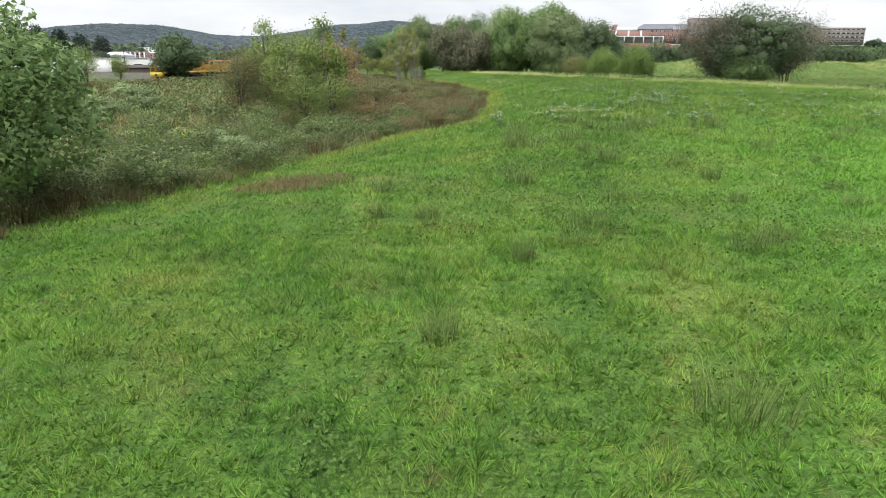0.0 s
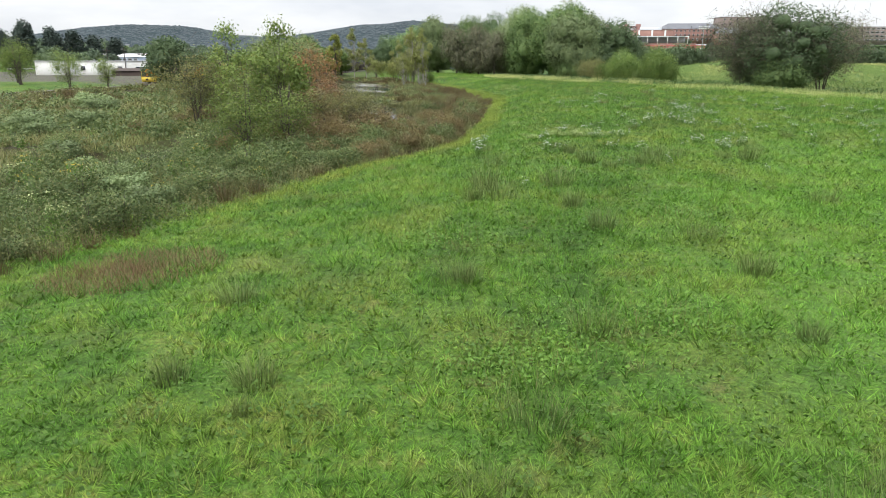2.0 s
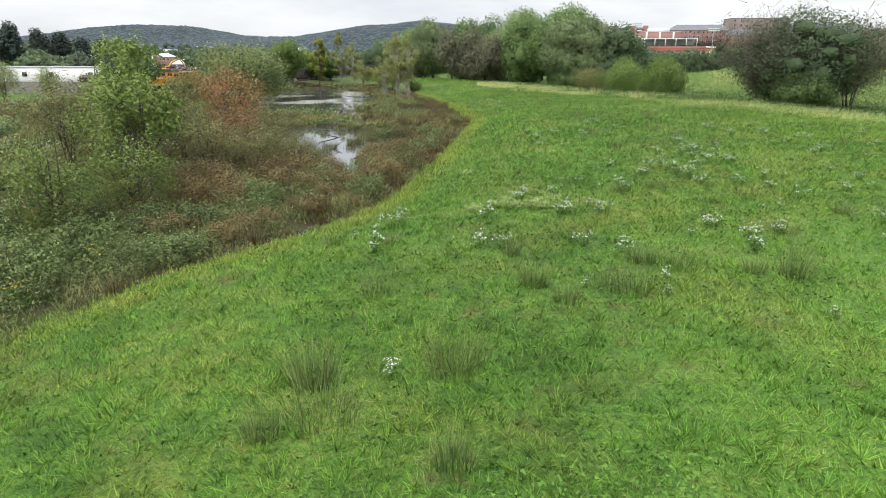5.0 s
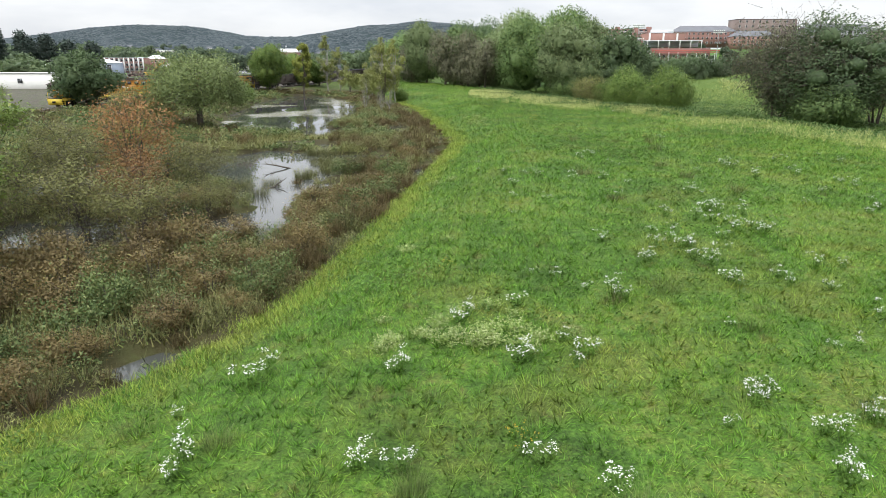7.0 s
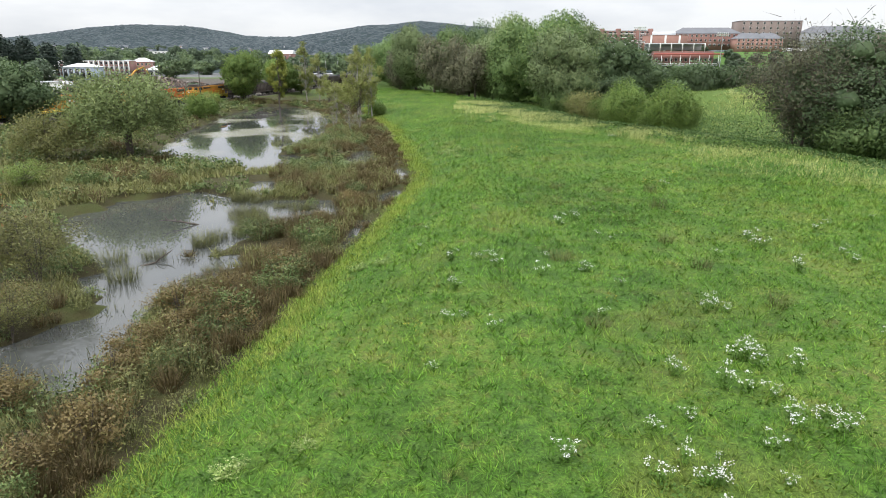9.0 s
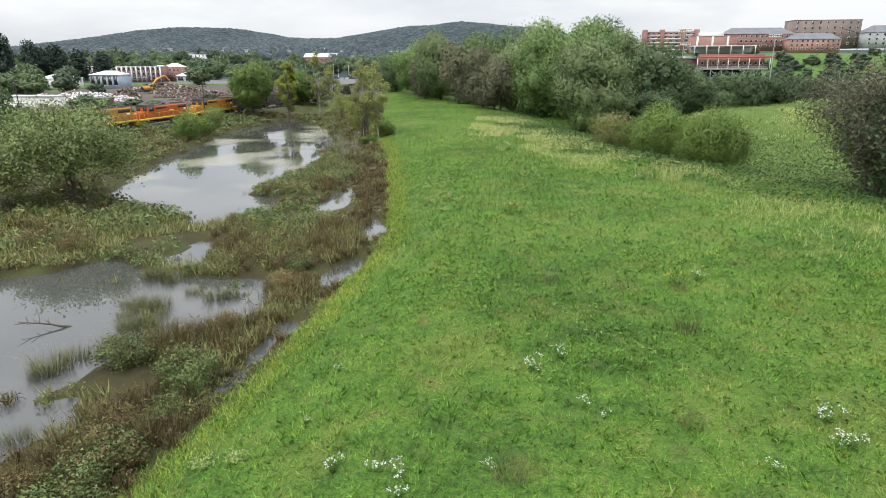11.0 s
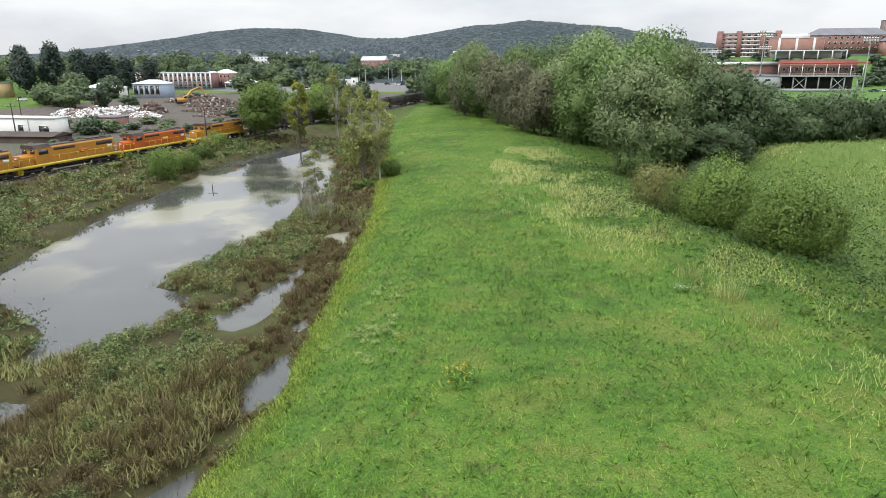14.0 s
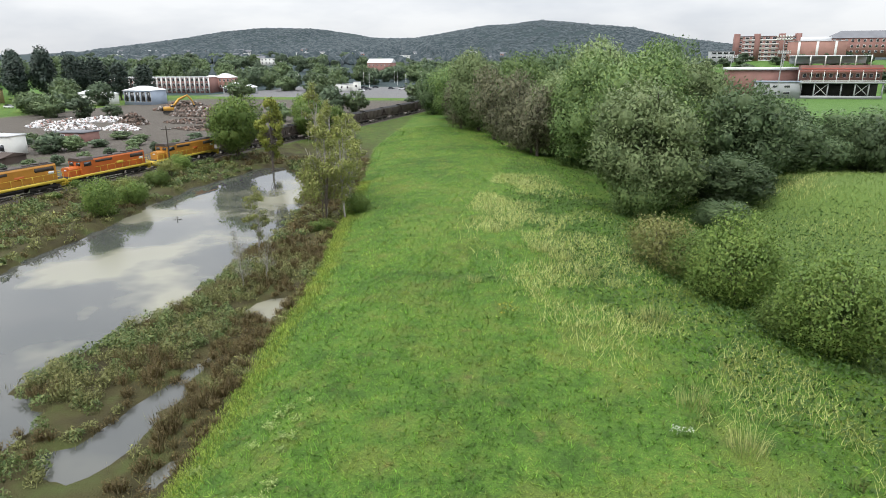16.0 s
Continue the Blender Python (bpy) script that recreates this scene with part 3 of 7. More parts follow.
    for q in range(trunks):
        a = rng.uniform(0, 6.28)
        off = np.array([math.cos(a), math.sin(a), 0]) * (0.05 * r if trunks > 1 else 0)
        tip = np.array([math.cos(a) * r * 0.25, math.sin(a) * r * 0.25, h * 0.8]) if trunks > 1 else np.array([0.06 * r, -0.05 * r, h * 0.8])
        mids = [off + (0, 0, -0.3)] + [off + (tip - off) * s + rng.normal(scale=0.012 * h, size=3) * (1, 1, 0) for s in (0.18, 0.42, 0.7)] + [tip]
        s = 1.0 / math.sqrt(trunks)
        pieces.append(tube(mids, [tr * 1.35 * s, tr * s, tr * 0.75 * s, tr * 0.45 * s, tr * 0.12 * s], 7))
        stem = np.array(mids)
        for b in range(q, min(lobes, limbs), trunks):
            e = c[b]
            w = min(0.75, max(0.12, (e[2] / h) * 0.62))
            g = np.array([np.interp(w, (0, 0.18, 0.42, 0.7, 1), stem[:, i]) for i in range(3)])
            m1 = g + (e - g) * 0.5 + rng.normal(scale=0.05 * r, size=3)
            rr = tr * 0.42 * s * (1 - 0.6 * w)
            pieces.append(tube([g, m1, e], [rr, rr * 0.6, rr * 0.18], 5))
    v, f = join(pieces)
    part_np("trunk", v, f, bark, top, smooth=True)
    return top


def ground_at(x, y):
    return float(height(np.array([x]), np.array([y]))[0])


def stand(x, y, turn=0.0, scale=1.0, sz=None, sink=0.05):
    return Matrix.Translation((x, y, ground_at(x, y) - sink)) @ Matrix.Rotation(radians(turn), 4, "Z") @ Matrix.Diagonal((scale, scale, sz or scale, 1))


def put(ob, *a, **k):
    ob.matrix_basis = stand(*a, **k)
    return ob


def meadow_grass():
    """Blades in loose tussocks; thick where the ground lies near the path, thin and broad far off."""
    rng = np.random.default_rng(11)
    verts, faces, norms, total = [], [], [], 0
    bands = ((5, 22, -14, 17, 430, 0.95), (22, 45, -15, 27, 220, 1.2), (45, 75, -6, 39, 120, 1.55), (75, 120, 2, 54, 58, 2.0), (120, 190, -8, 56, 26, 2.6), (190, 330, -40, 36, 9, 3.4),
             (-2, 5, -20, 30, 40, 1.5), (5, 45, -26, -14.5, 60, 1.6), (5, 45, 17, 82, 34, 2.0), (45, 120, 40, 80, 16, 2.6))
    for y0, y1, x0, x1, dense, far in bands:
        n = int((y1 - y0) * (x1 - x0) * dense)
        x, y = rng.uniform(x0, x1, n) + rng.normal(scale=1.2, size=n), rng.uniform(y0, y1, n) + rng.normal(scale=2.5 if y0 > 5 else 0.5, size=n)
        toe, edge = np.interp(y, TOE_Y, TOE_X), np.interp(y, EDGE_Y, EDGE_X)
        ok = (x > toe - np.where(y < 50, 9, 0.5)) & (x < edge + 5)
        x, y = x[ok], y[ok]
        n = len(x)
        cell = 0.34 * far ** 0.7
        i, j = np.floor(x / cell), np.floor(y / cell)
        hx, hy = np.sin(i * 12.9898 + j * 78.233) * 43758.5453, np.sin(i * 39.346 + j * 11.135) * 24634.6345
        cx, cy = (i + hx - np.floor(hx)) * cell, (j + hy - np.floor(hy)) * cell
        pull = rng.uniform(0.05, 0.85, n)
        x, y = x + (cx - x) * pull, y + (cy - y) * pull
        way = np.arctan2(y - cy, x - cx) + rng.normal(scale=0.7, size=n)
        lush = 0.35 + 1.3 * vnoise(cx, cy, 0.6, 18)
        h = (0.15 + 0.16 * fbm(x, y, 3.0, 17)) * rng.uniform(0.6, 1.35, n) * far ** 0.4 * lush
        base = np.stack([x, y, height(x, y) - 0.02], 1)
        v, f = blades(base, h, 0.026 * far * rng.uniform(0.7, 1.3, n), rng.uniform(0.6, 1.5, n), rng, way)
        soft = np.stack([np.cos(way) * 0.55, np.sin(way) * 0.55, np.ones(n)], 1) + rng.normal(scale=0.25, size=(n, 3))
        verts.append(v)
        faces.append(faced_up(v, f) + total)
        norms.append(np.repeat(unit(soft), 3, axis=0))
        total += len(v)
    tagged(part_np("meadow_grass", np.concatenate(verts), np.concatenate(faces), M_GRASS, normals=np.concatenate(norms)), "bright green unmown meadow grass with yellow patches", "grass", kind="stuff")


def meadow_herbs():
    """Low leafy clumps of clover and herbs in drifts."""
    rng = np.random.default_rng(12)
    n = 24000
    y = 4 + 206 * rng.random(n) ** 1.5
    x = 0.19 * y + rng.normal(scale=1.0, size=n) * (9 + 0.17 * y)
    toe, edge = np.interp(y, TOE_Y, TOE_X), np.interp(y, EDGE_Y, EDGE_X)
    patch = fbm(x, y, 5.5, 41)
    keep = (x > toe - np.where(y < 48, 8, -0.5)) & (x < edge + 4) & (patch + rng.normal(scale=0.05, size=n) > 0.47)
    x, y, patch = x[keep], y[keep], patch[keep]
    far = np.interp(y, (10, 60, 120, 200), (1, 1.5, 2.2, 3.0))
    per = rng.integers(6, 15, len(x))
    k = np.repeat(np.arange(len(x)), per)
    m = len(k)
    r = (0.10 + 0.20 * rng.random(len(x))) * far ** 0.6
    a, q = rng.uniform(0, 2 * np.pi, m), np.sqrt(rng.random(m))
    px, py = x[k] + np.cos(a) * q * r[k], y[k] + np.sin(a) * q * r[k]
    pz = height(x, y)[k] + 0.06 + (0.12 + 0.26 * patch[k]) * (1 - 0.7 * q * q) * rng.uniform(0.6, 1.1, m) * far[k] ** 0.3
    v, f = cards(np.stack([px, py, pz], 1), 0.075 * far[k] ** 0.85 * rng.uniform(0.6, 1.4, m), rng, flat=0.6, ratio=0.65, quad=True)
    up = unit(np.stack([np.cos(a) * q * 0.6, np.sin(a) * q * 0.6, np.ones(m)], 1) + rng.normal(scale=0.25, size=(m, 3)))
    tagged(part_np("meadow_herbs", v, faced_up(v, f), M_MEADOWFORB, normals=np.repeat(up, 4, axis=0)), "green leafy clover and herbs among the meadow grass", "herbs", kind="stuff")


def jittered(x0, x1, y0, y1, step, rng):
    """Uneven places, about one to each square of that step."""
    gx, gy = np.meshgrid(np.arange(x0, x1, step), np.arange(y0, y1, step))
    n = gx.size
    return gx.ravel() + rng.uniform(-0.55, 0.55, n) * step, gy.ravel() + rng.uniform(-0.55, 0.55, n) * step


def marsh_plants():
    """Separate rounded clumps of twiggy brown sedge, olive herbs and leafy green herbs, with dark mud and water between them."""
    rng = np.random.default_rng(13)
    xa, ya = jittered(-30, 10, 14, 190, 1.05, rng)
    xb, yb = jittered(-84, 6, -2, 264, 1.9, rng)
    da, db = np.interp(ya, TOE_Y, TOE_X) - xa, np.interp(yb, TOE_Y, TOE_X) - xb
    ina, inb = (da < 19) & (da > 0.2), (db > 0.2) & ((db >= 19) | (yb < 14) | (yb > 190))
    x, y = np.concatenate([xa[ina], xb[inb]]), np.concatenate([ya[ina], yb[inb]])
    close = np.concatenate([np.ones(ina.sum(), bool), np.zeros(inb.sum(), bool)])
    d, wet = np.interp(y, TOE_Y, TOE_X) - x, pond_depth(x, y)
    gap = fbm(x, y, 5.0, 77)
    ok = (x > rail_x(y) + 4) & (wet < 0.0) & ((gap > 0.34) | (d < 3.5))
    x, y, d, wet, close = x[ok], y[ok], d[ok], wet[ok], close[ok]
    n = len(x)
    belt = np.exp(-((d - 3.6) / 3.4) ** 2) * smooth01(50, 66, y) * smooth01(150, 132, y) + 0.8 * np.exp(-((d - 3.0) / 2.4) ** 2) * smooth01(128, 142, y)
    brown = 0.55 * fbm(x, y, 9, 51) + 0.45 * fbm(x, y, 3.2, 52) + 0.24 * belt - 0.27 * smooth01(82, 62, y) * smooth01(1.5, 4.5, d) - 0.07 * smooth01(10, 20, d) + 0.05 * smooth01(112, 128, y) + rng.normal(scale=0.07, size=n)
    tall = (0.45 + 1.25 * fbm(x, y, 3.4, 53) ** 1.3) * smooth01(-0.6, 2.0, d) * rng.uniform(0.65, 1.3, n)
    tall = tall * np.interp(wet, (-2.5, 0.0), (1.0, 0.42)) * np.interp(y, (0, 60, 130, 190), (0.8, 1.05, 0.95, 0.8)) + 0.18
    wide = np.where(close, 0.74, 1.15) * rng.uniform(0.7, 1.25, n) * (0.6 + 0.4 * tall)
    base = np.stack([x, y, np.maximum(height(x, y), WATER - 0.15)], 1)
    kinds = np.where(brown > 0.60, 0, np.where(brown > 0.455, 1, 2))
    far = np.interp(np.maximum(y, 2 * d), (0, 60, 130, 262), (0.8, 1.0, 1.35, 1.9)) * np.where(close, np.interp(np.maximum(y, 3 * d), (60, 115), (0.46, 0.62)), 1.15)
    for q, (name, mat, label, word, ratio, s, leafy, stalks) in enumerate((
            ("marsh_sedge", M_SEDGE, "rust-brown twiggy sedge and smartweed along the wet bank", "sedge", 0.34, 0.22, 70, 80),
            ("olive_marsh_herbs", M_OLIVE, "olive-brown marsh herbs going to seed", "herbs", 0.42, 0.23, 105, 26),
            ("green_marsh_herbs", M_FORB, "dull green leafy marsh herbs round the pond", "herbs", 0.60, 0.23, 120, 6))):
        g = kinds == q
        many = np.where(close[g], np.interp(y[g], (60, 115), (1.45, 1.0)), 0.45) * (0.45 + 0.6 * tall[g])
        k = np.repeat(np.flatnonzero(g), np.clip(leafy * many, 8, 200).astype(int))
        m = len(k)
        dome = rng.normal(size=(m, 3))
        dome[:, 2] = np.abs(dome[:, 2])
        dome = unit(dome) * np.where(rng.random(m) < 0.7, rng.uniform(0.82, 1.12, m), rng.uniform(0.4, 0.9, m))[:, None]
        lump = 0.75 + 0.5 * vnoise(base[k, 0] + dome[:, 0] * 3, base[k, 1] + dome[:, 1] * 3, 0.55, 55)
        pos = base[k] + dome * np.stack([wide[k], wide[k], tall[k] * lump], 1)
        v, f = cards(pos, s * far[k] * rng.uniform(0.5, 1.5, m), rng, flat=0.2, ratio=ratio)
        out = unit(unit(dome) + np.array([0, 0, 0.5]) + rng.normal(scale=0.3, size=(m, 3)))
        bits, norms = [(v, faced_up(v, f))], [np.repeat(out, 3, axis=0)]
        k = np.repeat(np.flatnonzero(g), np.clip(stalks * many, 3, 130).astype(int))
        m = len(k)
        way = rng.uniform(0, 2 * np.pi, m)
        root_at = base[k] + np.stack([np.cos(way), np.sin(way), np.zeros(m)], 1) * (wide[k] * 0.6 * rng.random(m))[:, None]
        v, f = blades(root_at, tall[k] * rng.uniform(0.8, 1.3, m), 0.032 * far[k] / 0.62, rng.uniform(0.15, 0.8, m), rng, way)
        bits.append((v, faced_up(v, f)))
        norms.append(np.repeat(unit(np.stack([np.cos(way) * 0.5, np.sin(way) * 0.5, np.ones(m)], 1)), 3, axis=0))
        v, f = join(bits)
        tagged(part_np(name, v, f, mat, normals=np.concatenate(norms)), label, word, kind="stuff")
    # thin reeds and sedge tufts in the shallows
    n = 60000
    y, x = rng.uniform(62, 250, n), rng.uniform(-50, 9, n)
    wet = pond_depth(x, y)
    ok = (wet > -1.2) & (wet < np.where(y < 125, 1.6, 0.7)) & (fbm(x, y, 3.0, 61) > np.where(y < 125, 0.53, 0.5))
    x, y = x[ok], y[ok]
    n = len(x)
    base = np.stack([x, y, np.maximum(height(x, y), WATER - 0.1)], 1)
    v, f = blades(base, rng.uniform(0.35, 1.0, n), 0.045, rng.uniform(0.2, 0.8, n), rng)
    up = unit(np.array([0, 0, 1.0]) + rng.normal(scale=0.4, size=(n, 3)))
    tagged(part_np("pond_reeds", v, faced_up(v, f), M_OLIVE, normals=np.repeat(up, 3, axis=0)), "thin olive reeds standing in the pond shallows", "reeds", kind="stuff")


def marsh_grass():
    """Tawny and yellow-green grass in patches between the mounds."""
    rng = np.random.default_rng(16)
    n = 230000
    y = rng.uniform(14, 135, n)
    x = np.interp(y, TOE_Y, TOE_X) - 1.5 - 60 * rng.random(n) ** 0.9
    patch = fbm(x, y, 6, 57)
    ok = (patch > 0.47) & (pond_depth(x, y) < -0.2) & (x > rail_x(y) + 8)
    x, y, patch = x[ok], y[ok], patch[ok]
    n = len(x)
    h = rng.uniform(0.4, 1.0, n) * (0.5 + patch)
    v, f = blades(np.stack([x, y, height(x, y)], 1), h, 0.03 + 0.0007 * y, rng.uniform(0.3, 1.1, n), rng)
    up = unit(np.array([0, 0, 1.0]) + rng.normal(scale=0.35, size=(n, 3)))
    tagged(part_np("marsh_grass", v, faced_up(v, f), M_MARSHGRASS, normals=np.repeat(up, 3, axis=0)), "tawny and yellow-green grass in the marsh", "grass", kind="stuff")


def rough_verge():
    """Pale seed grass along the right edge of the bank and on the berm."""
    rng = np.random.default_rng(14)
    n = 500000
    y = rng.uniform(60, 262, n)
    x = rng.uniform(10, 190, n)
    edge = np.interp(y, EDGE_Y, EDGE_X)
    e = x - edge
    band = np.exp(-((e + 8.5) / 6.0) ** 2) * np.maximum(0, fbm(x, y, 6, 71) - 0.40) * 4.0
    band = np.where(y < 240, band, 0) * np.interp(y, (60, 120, 160, 175), (0.1, 0.25, 0.5, 1.0))
    berm = 0.8 * np.maximum(0, fbm(x, y, 10, 72) - 0.44) * 4.0 * smooth01(8, 20, e) * (y > 130) * (0.35 + 1.6 * smooth01(1.5, 4.5, height(x, y)))
    want = 60 * band + 9.0 * berm
    ok = rng.random(n) < want / (n / (202 * 180.0))
    x, y = x[ok], y[ok]
    n = len(x)
    base = np.stack([x, y, height(x, y)], 1)
    v, f = blades(base, rng.uniform(0.5, 1.15, n), np.interp(y, (60, 150, 200), (0.03, 0.045, 0.07)), rng.uniform(0.5, 1.3, n), rng)
    up = unit(np.array([0, 0, 1.0]) + rng.normal(scale=0.3, size=(n, 3)))
    tagged(part_np("pale_grass", v, faced_up(v, f), M_PALEGRASS, normals=np.repeat(up, 3, axis=0)), "pale dry seed grass along the bank edge and berm", "grass", kind="stuff")
    n = 560000
    y, x = rng.uniform(46, 262, n), rng.uniform(10, 190, n)
    e = x - np.interp(y, EDGE_Y, EDGE_X)
    e = e + np.where(y > 130, 8.0, 0) * smooth01(130, 145, y)
    ok = (e > -4) & (rng.random(n) < np.interp(e, (-4, 0, 18, 40, 60), (0, 0.75, 1, 0.5, 0.08))) & ((y < 222) | (rng.random(n) < 0.25)) & (rng.random(n) < smooth01(46, 100, y)) & (rng.random(n) < smooth01(190, 150, x))
    ok &= (height(x, y) < 2.6 + 1.6 * (fbm(x, y, 7, 78) - 0.5)) | (y < 150)
    x, y, e = x[ok], y[ok], e[ok]
    n = len(x)
    z = height(x, y) + rng.random(n) ** 0.6 * (0.3 + 0.9 * fbm(x, y, 5, 73) * smooth01(-3, 6, e))
    v, f = cards(np.stack([x, y, z], 1), 0.25 * rng.uniform(0.5, 1.5, n), rng, flat=0.5, ratio=0.75)
    up = unit(np.array([0, 0, 1.0]) + rng.normal(scale=0.4, size=(n, 3)))
    tagged(part_np("bank_vines", v, faced_up(v, f), M_VINE, normals=np.repeat(up, 3, axis=0)), "leafy green vines and brush down the bank slope", "brush", kind="stuff")


def edge_grass():
    """Yellowish grass along the foot of the bank, and long grass on the berm."""
    rng = np.random.default_rng(15)
    n = 52000
    y = rng.uniform(40, 235, n)
    x = np.interp(y, TOE_Y, TOE_X) + rng.normal(0.55, 0.75, n) + 0.8 * (fbm(y, y * 0, 7, 19) - 0.5)
    v, f = blades(np.stack([x, y, height(x, y) - 0.02], 1), rng.uniform(0.2, 0.5, n), 0.03 * np.interp(y, (40, 120, 235), (0.9, 1.5, 2.4)), rng.uniform(0.4, 1.2, n), rng)
    up = unit(np.array([0, 0, 1.0]) + rng.normal(scale=0.25, size=(n, 3)))
    tagged(part_np("edge_grass", v, faced_up(v, f), M_EDGE, normals=np.repeat(up, 3, axis=0)), "yellow-green rank grass along the foot of the bank", "grass", kind="stuff")
    n = 105000
    x, y = rng.uniform(44, 175, n), rng.uniform(150, 262, n)
    ok = x > np.interp(y, EDGE_Y, EDGE_X) + 6
    x, y = x[ok], y[ok]
    n = len(x)
    v, f = blades(np.stack([x, y, height(x, y) - 0.02], 1), (0.35 + 0.8 * fbm(x, y, 4.0, 79)) * rng.uniform(0.7, 1.3, n), 0.085, rng.uniform(0.6, 1.5, n), rng)
    up = unit(np.array([0, 0, 1.0]) + rng.normal(scale=0.3, size=(n, 3)))
    tagged(part_np("berm_grass", v, faced_up(v, f), M_BERMGRASS, normals=np.repeat(up, 3, axis=0)), "long green grass on the berm", "grass", kind="stuff")


meadow_grass()
edge_grass()
meadow_herbs()
marsh_plants()
marsh_grass()
rough_verge()


# ---- trees ----
def scatter(proto, rows, group):
    """The first row places the prototype; copies follow. Rows: x, y, turn, scale, height scale."""
    tagged(proto, group=group)
    for x, y, turn, s, sz in rows[1:]:
        copy_thing(proto, stand(x, y, turn, s, s * sz))
    x, y, turn, s, sz = rows[0]
    proto.matrix_basis = stand(x, y, turn, s, s * sz)


# wood on the right of the bank
oak = tree("wood_tree", 21, 8.5, 101, M_LEAF, "broad green deciduous tree at the edge of the wood", lobes=40, leaves=23000, size=0.46, bare=0.04, loose=0.25)
silver = tree("wood_tree", 20, 7.8, 102, M_LEAFSILVER, "grey-green poplar with shimmering leaves in the wood", lobes=36, leaves=24000, size=0.43, bare=0.03, loose=0.25)
darkt = tree("wood_tree", 19, 7.5, 103, M_LEAFDARK, "dark green tree in the shade of the wood", lobes=44, leaves=14000, size=0.52, bare=0.03, loose=0.25)
brownt = tree("wood_tree", 14, 4.8, 104, M_LEAFGREY, "half-bare grey-brown tree at the wood's edge", lobes=30, leaves=6500, size=0.38, bare=0.02, core=0.35, twigs=700, loose=0.3)
scatter(oak, [(37.5, 242, 20, 1.2, 1.16), (44, 322, 80, 1.25, 1.25), (6, 306, 200, 1.15, 1.17), (-22, 354, 140, 1.15, 1.05), (28, 262, 300, 1.1, 1.23)], "trees of the wood")
scatter(silver, [(37, 220, 10, 1.08, 1.11), (21, 275, 95, 1.05, 1.17), (45, 256, 230, 1.15, 1.2), (-9, 322, 60, 1.15, 1.29), (30, 300, 10, 1.25, 1.35)], "trees of the wood")
scatter(darkt, [(54, 240, 0, 1.1, 1.04), (43, 280, 70, 1.2, 1.36), (14, 324, 130, 1.2, 1.35), (-14, 342, 220, 1.1, 1.17), (-36, 376, 300, 1.1, 0.99), (70, 290, 40, 1.2, 0.7), (65, 258, 140, 1.1, 0.66), (50, 226, 30, 0.85, 0.64), (47, 212, 75, 0.5, 0.47), (-44, 402, 20, 1.0, 0.82), (84, 275, 100, 1.1, 0.70)], "trees of the wood")
scatter(brownt, [(9, 281, 0, 1.2, 1.40), (0, 298, 80, 1.25, 1.40), (15, 270, 190, 1.1, 1.29), (-16, 328, 40, 1.2, 1.17), (13, 275, 300, 1.0, 0.94)], "trees of the wood")

shrub_r = tree("bank_shrub", 9.5, 5.0, 111, M_LEAFYG, "wide yellow-green many-stemmed shrub below the bank", "shrub", lobes=46, leaves=22000, size=0.23, bare=0.10, trunks=5, core=0.22, fill=0.55, loose=0.55, shape="vase", droop=0.16, twigs=240, thick=0.016)
scatter(shrub_r, [(43.2, 180, 0, 0.86, 1.22), (48.2, 167.5, 130, 0.84, 1.2), (40.0, 183.5, 230, 0.62, 1.1), (46.0, 170.5, 300, 0.5, 1.0)], "shrubs below the bank")
shrub_b = tree("bank_shrub", 5.5, 3.4, 112, M_LEAFBROWN, "low brownish-green shrub below the bank", "shrub", lobes=30, leaves=7000, size=0.19, bare=0.02, trunks=4, core=0.2, loose=0.5, twigs=300)
scatter(shrub_b, [(36.5, 187.5, 0, 1.15, 1.05), (39, 184, 80, 0.8, 1.0)], "shrubs below the bank")

big_dark = tree("dark_tree", 19.0, 10.5, 121, M_LEAFGREY, "spreading half-bare tree with thin grey leaves", lobes=70, leaves=17000, size=0.27, bare=0.16, trunks=5, shape="vase", fill=0.75, core=0, twigs=3600, loose=0.1, thick=0.016)
scatter(big_dark, [(61.5, 151.5, 0, 0.95, 1.08), (77.5, 151.5, 140, 0.9, 1.08)], "grey trees beyond the bank")
inner = tree("dark_tree", 20.0, 8.8, 123, M_LEAFDARK, "dense dark green tree standing between grey half-bare ones", lobes=60, leaves=20000, size=0.33, bare=0.05, trunks=3, core=0.42, loose=0.25, twigs=900)
put(inner, 67.5, 149, 0, 1.12, 1.0)
ivy = tree("vine_thicket", 8.0, 4.6, 122, M_LEAF, "dense green vines round the foot of the tree", "vines", lobes=38, leaves=12000, size=0.30, bare=0.0, loose=0.3)
scatter(ivy, [(65, 142.5, 0, 1.0, 1.0), (36, 216, 90, 0.95, 1.15)], "vines round the feet of trees")

hedge = tree("hedge_bush", 8.5, 4.8, 131, M_LEAFDARK, "dark green bush in the row before the playing field", "bush", lobes=26, leaves=5200, size=0.46, bare=0.02, trunks=2, loose=0.4)
scatter(hedge, [(76 + 7.5 * k + (k * 37 % 5), 264 + (k * 53 % 17), 60 * k, 1.0 + 0.09 * (k * 31 % 6), 0.95 + 0.09 * (k * 17 % 6)) for k in range(20)], "row of bushes before the playing field")

